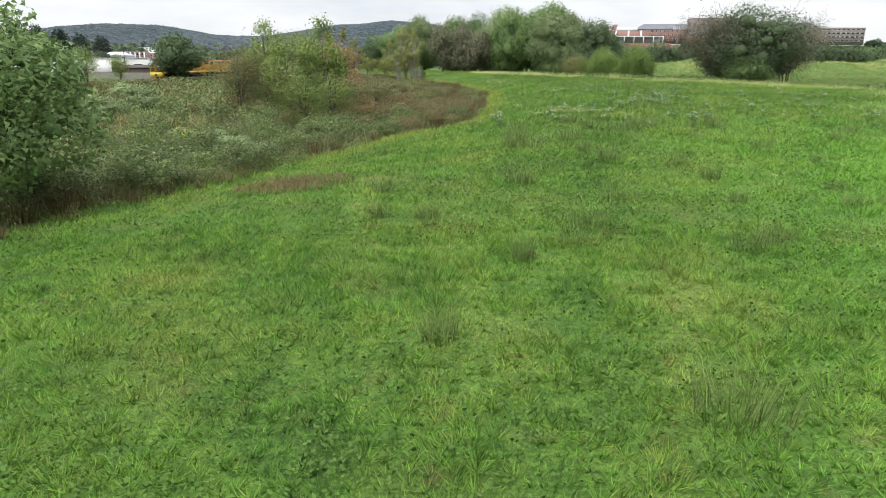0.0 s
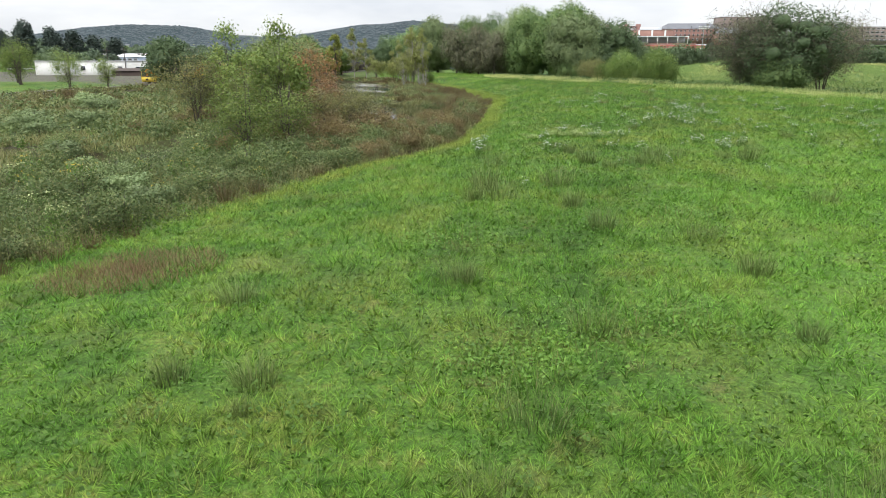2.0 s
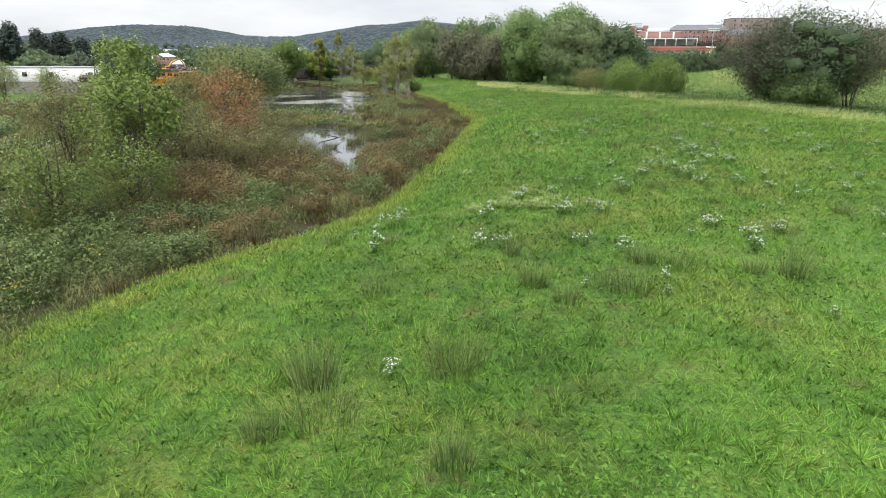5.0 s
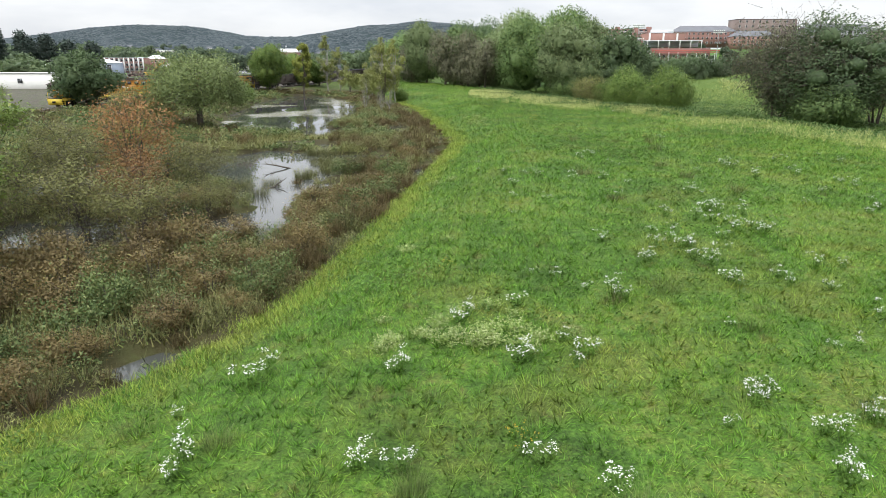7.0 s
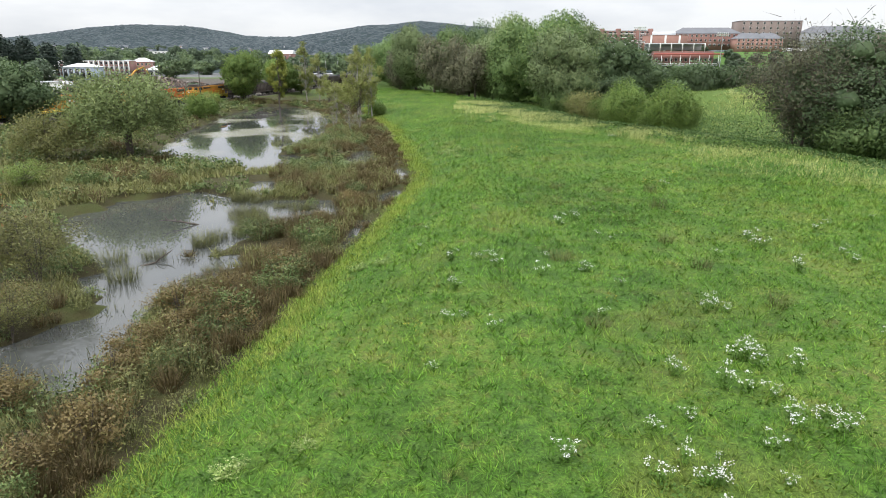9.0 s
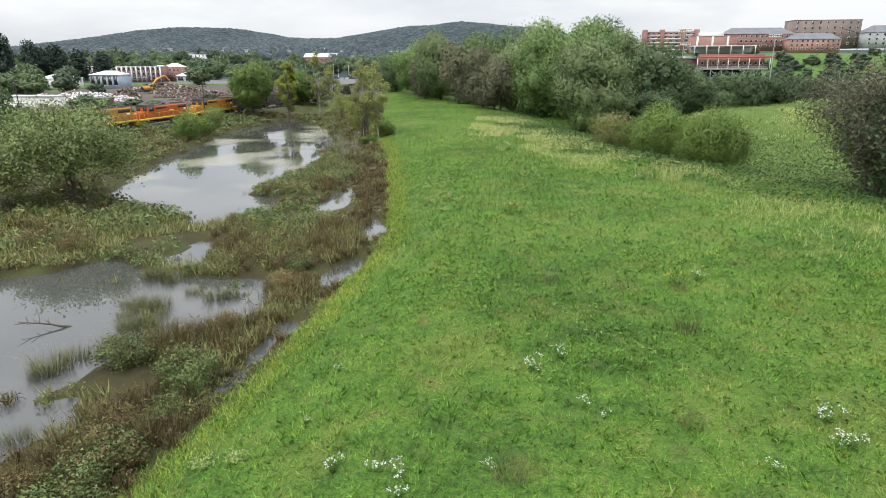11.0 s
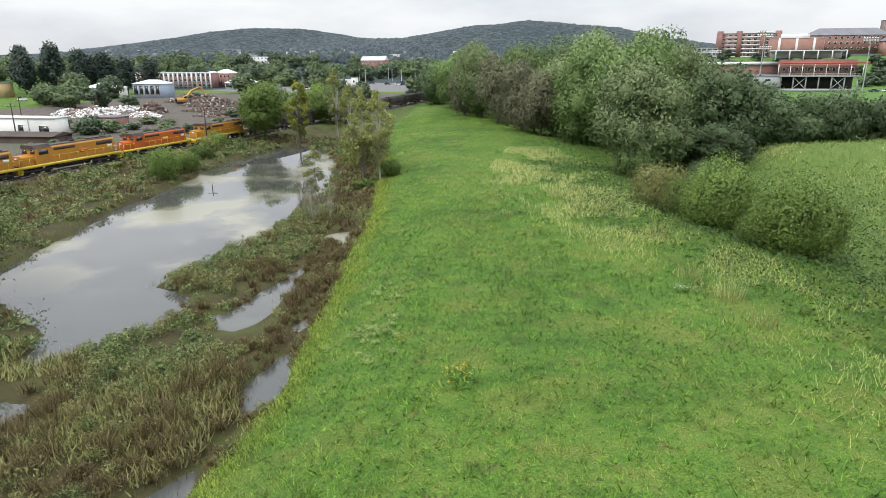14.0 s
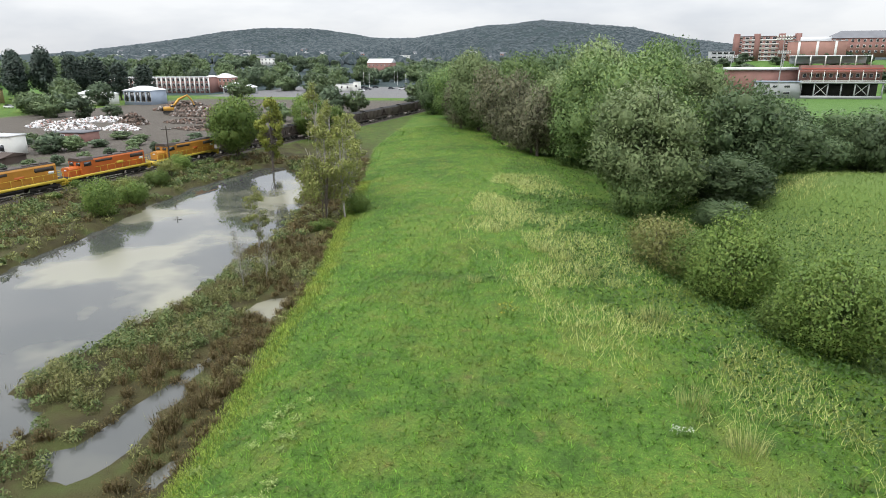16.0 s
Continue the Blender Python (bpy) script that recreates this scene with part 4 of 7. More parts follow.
# trees of the marsh
willow = tree("willow", 12.0, 8.6, 141, M_WILLOW, "spreading feathery green willow leaning over the pond's edge", lobes=64, leaves=30000, size=0.24, bare=0.30, trunks=3, droop=0.34, thick=0.034, core=0.0, fill=0.6, loose=0.5, twigs=300)
put(willow, -32.0, 142, 0, 1.1, 1.12)
tama = tree("brown_shrub", 7.5, 6.5, 142, M_LEAFBROWN, "wide brown-green shrub leaning over the pond", "shrub", lobes=44, leaves=15000, size=0.19, bare=0.16, trunks=4, droop=0.25, core=0.0, fill=0.5, loose=0.4, twigs=300)
put(tama, -38, 134.5)
round_dark = tree("round_tree", 13, 6.2, 143, M_LEAFDARK, "dense dark green rounded tree in the marsh", lobes=36, leaves=9625, size=0.47, bare=0.06)
put(round_dark, -68, 172)
poplar = tree("poplar", 18, 3.0, 144, M_LEAFYEL, "slim yellowing poplar at the pond's far shore", lobes=34, leaves=5250, size=0.39, bare=0.18, shape="column", core=0, fill=0.6, thick=0.012)
put(poplar, -42.5, 247.5, 0, 1.0, 1.12)
roundg = tree("round_tree", 18, 5.6, 145, M_LEAFYG, "full rounded green tree between pond and railway", lobes=38, leaves=13000, size=0.40, bare=0.03, loose=0.3)
scatter(roundg, [(-55.5, 254.5, 0, 1.0, 1.1), (-54, 292, 90, 0.8, 1.0), (-60, 306, 200, 0.9, 1.0), (-50, 300, 30, 0.7, 1.0)], "trees between pond and railway")
birch = tree("birch", 14.5, 2.4, 146, M_LEAFBIRCH, "thin pale-barked birch with sparse leaves", lobes=26, leaves=3400, size=0.24, bare=0.15, shape="column", bark=M_BARKPALE, core=0, fill=0.7, twigs=160, thick=0.008)
scatter(birch, [(-8.5, 206, 0, 1.15, 1.1), (-12, 207, 90, 1.2, 1.1), (-10.5, 213, 200, 1.1, 0.95), (-14, 222, 300, 1.2, 1.0), (-38, 262, 30, 1.5, 1.0), (-12.8, 187, 150, 0.75, 0.95), (-33, 258, 60, 1.2, 1.0), (-19, 236, 200, 1.1, 1.0)], "birches at the pond's corner")
bushb = tree("pond_bush", 6.0, 3.6, 147, M_LEAFBIRCH, "olive-brown bush on the pond bank", "bush", lobes=26, leaves=3200, size=0.22, bare=0.22, trunks=5, core=0, fill=0.7, twigs=400, loose=0.4)
scatter(bushb, [(-11.5, 205, 0, 1.2, 1.5), (-15, 222, 60, 1.3, 1.2), (-20, 234, 120, 1.2, 1.1), (-28, 250, 200, 1.2, 1.2), (-50, 208, 20, 0.9, 0.9), (-56, 229, 100, 0.9, 0.8)], "bushes on the pond bank")
bushg = tree("pond_bush", 6.0, 3.4, 148, M_LEAFYG, "green bush on the pond bank", "bush", lobes=24, leaves=6500, size=0.26, bare=0.03, trunks=4, core=0.3, loose=0.5)
scatter(bushg, [(-47, 199, 0, 0.9, 1.15), (-47.5, 206.5, 90, 0.7, 1.0), (-54, 222, 40, 0.7, 0.8), (-58, 236, 200, 0.8, 0.8), (-8, 209, 30, 0.6, 1.0), (-9.5, 199, 70, 0.5, 0.6), (-66, 214, 10, 0.5, 0.6), (-62, 205, 60, 0.4, 0.5)], "bushes on the pond bank")
bare_t = tree("bare_tree", 9.5, 1.8, 149, M_LEAFGREY, "slender bare grey tree on the pond bank", lobes=22, leaves=280, size=0.21, bare=0.2, shape="column", bark=M_BARKPALE, core=0, twigs=220, thick=0.008)
scatter(bare_t, [(-12.1, 181, 0, 0.6, 1.0), (-7.6, 174, 0, 0.8, 0.9), (-6.2, 177, 140, 0.7, 0.9)], "bare trees on the pond bank")
red_t = tree("rusty_tree", 9.5, 3.6, 151, M_LEAFRED, "small tree with rust-red autumn leaves in the marsh", lobes=40, leaves=4600, size=0.15, bare=0.25, shape="vase", trunks=3, core=0, fill=0.8, twigs=420, loose=0.6, thick=0.012)
scatter(red_t, [(-14.2, 88, 0, 1.05, 1.0), (-11.5, 82.5, 120, 0.8, 0.95)], "small trees of the marsh")
yg = tree("marsh_tree", 9.5, 3.3, 152, M_LEAFSUN, "small yellow-green tree in the marsh", lobes=34, leaves=5600, size=0.17, bare=0.10, trunks=3, core=0, fill=0.6, twigs=160, loose=0.6)
scatter(yg, [(-12.2, 57.5, 120, 0.78, 0.92), (-10.4, 62.2, 40, 0.75, 0.95), (-17.2, 73.5, 70, 0.95, 1.0), (-27, 92, 180, 0.9, 0.7), (-30, 118, 260, 0.7, 0.6), (-91, 150, 0, 1.1, 1.2), (-78, 146, 50, 0.9, 1.2), (-75, 155, 120, 0.8, 1.1), (-97, 158, 200, 1.0, 1.1)], "small trees of the marsh")
sapling = tree("marsh_tree", 11.0, 2.6, 159, M_LEAFSUN, "tall slim light green tree in the marsh", lobes=22, leaves=3600, size=0.22, bare=0.3, shape="column", core=0, fill=0.6, thick=0.01, loose=0.6)
scatter(sapling, [(-12, 67.3, 0, 1.0, 1.0), (-13.6, 68.2, 100, 0.8, 1.0), (-21.8, 82.5, 200, 1.1, 0.95)], "small trees of the marsh")
bank_b = tree("marsh_bush", 3.6, 2.3, 158, M_TWIG, "olive-brown twiggy bush at the foot of the bank", "bush", lobes=26, leaves=4200, size=0.12, bare=0.0, trunks=5, core=0.0, twigs=420, fill=0.7, loose=0.7)
scatter(bank_b, [(-4.5, 75, 0, 1.1, 0.9), (-3, 77, 60, 0.8, 0.9), (-6.5, 72.5, 120, 1.0, 0.9), (-1.8, 72.5, 30, 0.8, 0.8), (-3.8, 69, 200, 1.0, 0.8), (-0.6, 68, 250, 0.7, 0.8), (-5.5, 65.5, 300, 0.9, 0.8), (-8.5, 69.5, 20, 1.1, 0.9), (0.6, 73, 70, 0.8, 0.75), (0.2, 79.5, 110, 0.75, 0.7), (1.2, 84, 160, 0.75, 0.7), (-0.3, 87.4, 210, 0.8, 0.75), (1.6, 90.5, 260, 0.7, 0.7), (-12.9, 84.8, 20, 1.5, 1.0), (-3.2, 61.5, 40, 0.6, 0.8), (-11, 71, 80, 1.0, 0.9), (2.4, 97, 0, 0.7, 0.65), (-1, 64.5, 90, 0.6, 0.8)], "bushes at the foot of the bank")
bt = tree("marsh_tree", 9.5, 4.2, 153, M_LEAFBROWN, "thin brown half-bare tree in the marsh", lobes=46, leaves=6800, size=0.14, bare=0.20, trunks=5, shape="vase", core=0, fill=0.85, twigs=700, loose=0.7, thick=0.011)
scatter(bt, [(-12.5, 78.4, 0, 0.95, 0.8), (-8.0, 76.0, 100, 0.72, 0.8), (-22, 92, 200, 0.9, 0.8), (-33, 108, 30, 0.8, 0.7), (-24, 78, 70, 1.0, 0.95), (-10.4, 90.8, 250, 0.75, 0.75), (-16, 96, 110, 0.7, 0.65), (-28, 103, 300, 0.7, 0.6), (-18, 86, 20, 0.9, 0.85), (-15.2, 72.5, 310, 0.8, 0.85), (-7.4, 84.0, 160, 0.55, 0.7), (-20.5, 80, 60, 0.85, 0.9)], "small trees of the marsh")
edge_t = tree("marsh_tree", 8.0, 3.6, 154, M_LEAF, "leafy green tree with low twisted limbs", lobes=44, leaves=21000, size=0.17, bare=0.1, trunks=2, core=0.25, fill=0.4)
put(edge_t, -19.6, 26, 0, 1.3)
low = tree("marsh_bush", 2.2, 1.7, 155, M_FORB, "low leafy green bush in the marsh", "bush", lobes=20, leaves=2600, size=0.105, bare=0.0, trunks=2, core=0, fill=0.5, loose=0.5, limbs=5)
rng = np.random.default_rng(31)
rows = []
while len(rows) < 120:
    y = rng.uniform(24, 125)
    x = np.interp(y, TOE_Y, TOE_X) - 2.2 - 32 * rng.random() ** (1.0 if len(rows) < 40 else 2.2)
    if pond_depth(np.array([x]), np.array([y]))[0] < -1.0:
        rows.append((x, y, rng.uniform(0, 360), rng.uniform(0.5, 1.25), rng.uniform(0.7, 1.1)))
rows = [(-8, 58, 0, 0.9, 0.9), (-10.5, 62, 40, 1.1, 0.9), (-6, 60.5, 80, 0.9, 1.0), (-4, 58, 20, 0.8, 0.8), (-12.5, 60, 160, 1.1, 0.9), (-9, 66, 200, 1.1, 1.0), (-5, 64.5, 250, 0.9, 0.9), (-13, 66, 290, 1.0, 1.0), (-7, 55, 30, 0.8, 0.9)] + rows
leafy = [q for k, q in enumerate(rows) if q[1] < 57 or k % 2 == 0]
twiggy = [q for k, q in enumerate(rows) if not (q[1] < 57 or k % 2 == 0)]
scatter(low, leafy, "low bushes of the marsh")
low = tree("marsh_bush", 2.2, 1.7, 156, M_TWIG, "low brown twiggy bush in the marsh", "bush", lobes=20, leaves=2300, size=0.095, bare=0.0, trunks=2, core=0, twigs=220, fill=0.5, loose=0.5, limbs=5)
scatter(low, twiggy, "low bushes of the marsh")

pale_b = tree("pale_bush", 3.0, 2.4, 157, M_LEAFSILVER, "pale grey-green flowering bush in the marsh", "bush", lobes=22, leaves=2600, size=0.18, bare=0.0, trunks=3, core=0.4)
scatter(pale_b, [(-37, 71, 0, 1.1, 0.8), (-34, 75, 60, 0.9, 0.9), (-33.5, 67, 120, 0.8, 0.8), (-42, 80, 30, 1.0, 0.7), (-26, 58, 200, 0.7, 0.7), (-12.2, 42.5, 40, 0.62, 0.8), (-14.6, 44.8, 100, 0.7, 0.75), (-10.2, 46.6, 160, 0.5, 0.8), (-17.2, 49, 220, 0.65, 0.75), (-47, 99, 10, 1.3, 0.8), (-44, 96, 80, 1.1, 0.7), (-21, 52, 300, 0.6, 0.7)], "pale bushes of the marsh")


def snag(seed, label, length, n):
    """A dead branch that lies in the shallows."""
    rg = np.random.default_rng(seed)
    top = root("dead_branch", Matrix(), label, "dead branch", "dead branches in the pond")
    spine = [np.array([0, 0, -0.2])]
    for k in range(5):
        spine.append(spine[-1] + np.array([length / 5, rg.normal(scale=0.12), 0.14 + rg.normal(scale=0.08)]))
    v, f = tube(spine, [0.09, 0.08, 0.065, 0.05, 0.035, 0.015], 6)
    part_np("stem", v, f, M_BARK, top, smooth=True)
    for k in range(n):
        g = spine[rg.integers(1, 5)]
        d = np.array([rg.uniform(0.2, 0.8), rg.choice([-1, 1]) * rg.uniform(0.3, 0.9), rg.uniform(0, 0.6)]) * length * 0.3
        v, f = tube([g, g + d * 0.5 + rg.normal(scale=0.05, size=3), g + d], [0.04, 0.028, 0.01], 5)
        part_np("limb", v, f, M_BARK, top, smooth=True)
    return top


def in_water(ob, x, y, turn):
    ob.matrix_basis = pose(x, y, WATER + 0.15, 0, 0, turn)


in_water(snag(91, "dead dark branch lying in the shallow water", 3.4, 9), -4.5, 78.5, -20)
in_water(snag(92, "forked dead branch standing out of the pond", 2.2, 5), -7.2, 96.5, 70)
in_water(snag(93, "thin dead branch lying in the pond", 2.6, 6), -10.5, 83.0, 140)
in_water(snag(94, "bare drowned limb reaching from the pond", 3.0, 7), -8.0, 108.0, 200)

M_RUST = plain("rusty_barrel_steel", (0.085, 0.05, 0.038), 0.8, 0.2, scale=6, vary=0.4, bumps=0.01)


def barrel(x, y):
    """An open steel drum with two rolled hoops, sunk a little in the mud."""
    top = root("barrel", pose(x, y, ground_at(x, y) - 0.12, 5, -4, 20), "rusty open steel barrel standing in the marsh mud", "barrel")
    n, rings = 28, ((0.285, 0.0), (0.29, 0.02), (0.29, 0.88), (0.275, 0.88), (0.27, 0.12), (0.0, 0.12))
    a = np.arange(n) * 2 * np.pi / n
    v = np.concatenate([np.stack([r * np.cos(a), r * np.sin(a), np.full(n, z)], 1) for r, z in rings])
    f = [(k * n + q, k * n + (q + 1) % n, (k + 1) * n + (q + 1) % n, (k + 1) * n + q) for k in range(len(rings) - 1) for q in range(n)]
    part_np("shell", v, np.array(f), M_RUST, top, smooth=False)
    for z in (0.29, 0.59, 0.875):
        pts = [(0.297 * math.cos(q), 0.297 * math.sin(q), z) for q in np.linspace(0, 2 * math.pi, 25)]
        v, f = tube(pts, [0.013] * 25, 6)
        part_np("hoop", v, f, M_RUST, top, smooth=True)


barrel(-0.6, 69.6)

# trees behind the yard and in the town
town = tree("town_tree", 14, 6.4, 161, M_TOWNLEAF, "green deciduous tree in the town", lobes=18, leaves=720, size=1.4, bare=0.04, limbs=3)
town_d = tree("town_tree", 15, 6.4, 162, M_TOWNDARK, "dark green deciduous tree in the town", lobes=18, leaves=720, size=1.4, bare=0.04, limbs=3)
pine = tree("pine", 28, 6.5, 163, M_PINE, "tall dark pine at the edge of the lawn", lobes=54, leaves=3400, size=1.0, bare=0.16, shape="cone", core=0.3, limbs=14, fill=0.5, loose=0.5, thick=0.014)
scatter(pine, [(-270, 402, 0, 0.95, 0.95), (-285, 415, 50, 1.0, 1.05), (-262, 412, 110, 1.1, 1.05), (-300, 430, 160, 1.1, 0.95), (-250, 418, 210, 1.0, 1.0), (-241, 426, 260, 1.1, 0.85), (-320, 425, 300, 1.0, 0.9), (-256, 432, 20, 1.1, 0.8), (-345, 435, 70, 1.0, 0.95), (-276, 428, 140, 1.1, 0.9), (-232, 432, 0, 1.1, 0.75), (-222, 440, 60, 1.1, 0.7)], "pines at the edge of the lawn")
rng = np.random.default_rng(32)
rows = [(-182, 330, 0, 0.9, 0.85), (-170, 333, 60, 0.85, 0.8), (-194, 338, 100, 0.9, 0.85), (-158, 336, 30, 0.7, 0.6), (-206, 345, 200, 0.9, 0.9), (-120, 268, 20, 0.45, 0.45), (-110, 262, 80, 0.4, 0.5), (-128, 258, 130, 0.45, 0.4), (-96, 272, 190, 0.4, 0.4), (-90, 300, 240, 0.45, 0.5), (-83, 330, 20, 0.75, 0.8), (-75, 350, 50, 0.7, 0.9), (-70, 372, 90, 0.8, 1.0), (-78, 366, 10, 0.9, 1.05), (-88, 390, 150, 0.8, 0.8), (-60, 420, 20, 0.6, 0.6), (-215, 352, 0, 0.9, 0.8), (-200, 352, 60, 0.9, 0.75), (-225, 385, 30, 1.0, 0.9), (-212, 392, 90, 1.0, 0.95), (-236, 398, 10, 1.1, 1.0), (-245, 405, 10, 1.1, 1.0), (-90, 262, 0, 0.4, 0.4), (-98, 258, 60, 0.45, 0.38), (-104, 274, 0, 0.5, 0.4), (-84, 280, 30, 0.4, 0.35), (-80, 300, 60, 0.4, 0.35), (-118, 254, 0, 0.4, 0.5), (-108, 250, 70, 0.35, 0.45)]
rows += [(-170 + 11 * k + 7 * math.sin(k * 2.3), 548 + 9 * math.sin(k * 1.7), 50 * k, 1.1 + 0.2 * math.sin(k * 3.1), 1.0 + 0.2 * math.sin(k * 1.3)) for k in range(-16, 2)]
rows += [(-101, 245, 0, 0.5, 0.75), (-98, 250, 90, 0.45, 0.7), (-103, 249, 40, 0.5, 0.8), (-124, 262, 0, 0.4, 0.6), (-132, 258, 0, 0.4, 0.6)]
rows += [(-82 + 0.13 * (y - 230) + 3 * math.sin(y), y, 31 * y, 0.30 + 0.1 * math.sin(y * 2.1), 0.9) for y in range(212, 300, 6)]
while len(rows) < 330:
    y = 440 + 710 * rng.random() ** 1.3
    x = rng.uniform(-0.78, 0.0) * y
    lot = 455 < y < 640 and -235 < x < -40
    yard = y < 560 and -330 < x < -170
    if not (lot or yard):
        rows.append((x, y, rng.uniform(0, 360), rng.uniform(0.9, 1.5), rng.uniform(0.75, 1.1)))
scatter(town, rows[0::2], "trees of the town")
scatter(town_d, rows[1::2], "trees of the town")
rows = []
while len(rows) < 125:
    y = rng.uniform(535, 655)
    x = rng.uniform(60, 430)
    if not (y < 560 and x < 186):
        rows.append((x, y, rng.uniform(0, 360), rng.uniform(0.7, 1.2), rng.uniform(0.5, 0.85)))
campus = tree("campus_tree", 13, 6.0, 164, M_TOWNDARK, "dark green tree on the slope below the campus", lobes=18, leaves=640, size=1.4, bare=0.04, limbs=3)
scatter(campus, rows, "trees below the campus")


# ---- far hills and valley woods ----
def far_woods():
    rng = np.random.default_rng(21)

    def crowns(x, y, r, squash, name, label, deep=0.45):
        n = len(x)
        ang = rng.uniform(0, 6.28, n)
        p = ICO[None] * rng.uniform(0.75, 1.25, (n, 12, 1)) * np.stack([r, r, r * squash], 1)[:, None, :]
        q = p.copy()
        q[..., 0] = p[..., 0] * np.cos(ang)[:, None] - p[..., 1] * np.sin(ang)[:, None]
        q[..., 1] = p[..., 0] * np.sin(ang)[:, None] + p[..., 1] * np.cos(ang)[:, None]
        q += np.stack([x, y, height(x, y) + r * squash * deep], 1)[:, None, :]
        f = (ICO_F[None] + 12 * np.arange(n)[:, None, None]).reshape(-1, 3)
        tagged(part_np(name, q.reshape(-1, 3), f, M_HAZYWOOD, normals=unit((ICO[None] * np.ones((n, 1, 1)) + np.array([0, 0, 6.0])).reshape(-1, 3))), label, "woods", kind="stuff")

    n = 11500
    y = rng.uniform(1600, 2560, n)
    x = rng.uniform(-0.80, 0.36, n) * y
    crowns(x, y, rng.uniform(6, 10, n), rng.uniform(0.5, 0.7, n), "hill_woods", "dark wooded hills across the valley, distance haze in their colour", -0.2)
    n = 2400
    y = 1000 + 700 * rng.random(n)
    x = rng.uniform(-0.85, 0.10, n) * y
    ok = ~((y < 640) & (x > -230) & (x < -30)) & (vnoise(x, y, 90, 3) > 0.3)
    x, y = x[ok], y[ok]
    crowns(x, y, rng.uniform(4, 8, len(x)), rng.uniform(1.0, 1.5, len(x)), "valley_woods", "dark trees among the houses of the town, blued with painted haze")


far_woods()


# ---- tufts and flowers of the meadow ----
def tussock(name, seed, label, mat, n=230, h=0.8, spread=0.26):
    rng = np.random.default_rng(seed)
    top = root(name, Matrix(), label, "grass tuft", "grass tufts of the meadow")
    a, q = rng.uniform(0, 6.28, n), np.sqrt(rng.random(n)) * spread
    base = np.stack([np.cos(a) * q, np.sin(a) * q, np.full(n, -0.03)], 1)
    v, f = blades(base, h * rng.uniform(0.45, 1.2, n), 0.009, 0.2 + 0.9 * rng.random(n), rng, a + rng.normal(scale=0.4, size=n), True)
    up = unit(np.stack([np.cos(a) * 0.7, np.sin(a) * 0.7, np.ones(n)], 1))
    tagged(part_np("grass", v, faced_up(v, f), mat, top, normals=np.repeat(up, 5, axis=0)), kind="stuff")
    return top


def flower_plant(name, seed, label, petals, stems=9, h=0.8, spread=0.34, heads=11, head=0.07, leaves=60, foliage=None):
    """A clump of leafy stalks, each with a loose flat head of small flowers."""
    rng = np.random.default_rng(seed)
    foliage = foliage or M_MEADOWFORB
    top = root(name, Matrix(), label, "wildflower", "wildflowers of the meadow")
    tips, pieces = [], []
    for k in range(stems):
        a, q = rng.uniform(0, 6.28), math.sqrt(rng.random())
        tip = np.array([math.cos(a) * q * spread, math.sin(a) * q * spread, h * rng.uniform(0.5, 1.1)])
        tips.append(tip)
        pieces.append(tube([(tip[0] * 0.2, tip[1] * 0.2, -0.03), tip * (0.7, 0.7, 0.6), tip], [0.008, 0.007, 0.005], 3))
    v, f = join(pieces)
    tagged(part_np("stalk", v, f, foliage, top), kind="stuff")
    tips = np.array(tips)
    k = rng.integers(0, stems, leaves)
    pos = tips[k] * rng.uniform(0.15, 0.95, leaves)[:, None] + rng.normal(scale=0.07, size=(leaves, 3))
    pos[:, 2] = np.maximum(pos[:, 2], 0.03)
    v, f = cards(pos, 0.13 * rng.uniform(0.6, 1.4, leaves), rng, flat=0.4, ratio=0.4)
    up = unit(pos * (1, 1, 0) + np.array([0, 0, 0.5]))
    tagged(part_np("foliage", v, faced_up(v, f), foliage, top, normals=np.repeat(up, 3, axis=0)), kind="stuff")
    k = np.repeat(np.arange(stems), rng.integers(heads // 2, heads + 1, stems))
    pos = tips[k] + rng.normal(scale=(0.06, 0.06, 0.02), size=(len(k), 3))
    v, f = cards(pos, head * rng.uniform(0.5, 1.2, len(k)), rng, flat=0.75, ratio=0.9, quad=True)
    up = unit(np.array([0, 0, 1.0]) + rng.normal(scale=0.3, size=(len(k), 3)))
    tagged(part_np("blossom", v, faced_up(v, f), petals, top, normals=np.repeat(up, 4, axis=0)), kind="stuff")
    return top


rng = np.random.default_rng(71)


def some(n, x0, x1, y0, y1, lo, hi):
    out = []
    while len(out) < n:
        y = rng.uniform(y0, y1)
        x = rng.uniform(x0, x1)
        if np.interp(y, TOE_Y, TOE_X) + 3 < x < np.interp(y, EDGE_Y, EDGE_X) - 1:
            out.append((x, y, rng.uniform(0, 360), rng.uniform(lo, hi), rng.uniform(0.8, 1.15)))
    return out


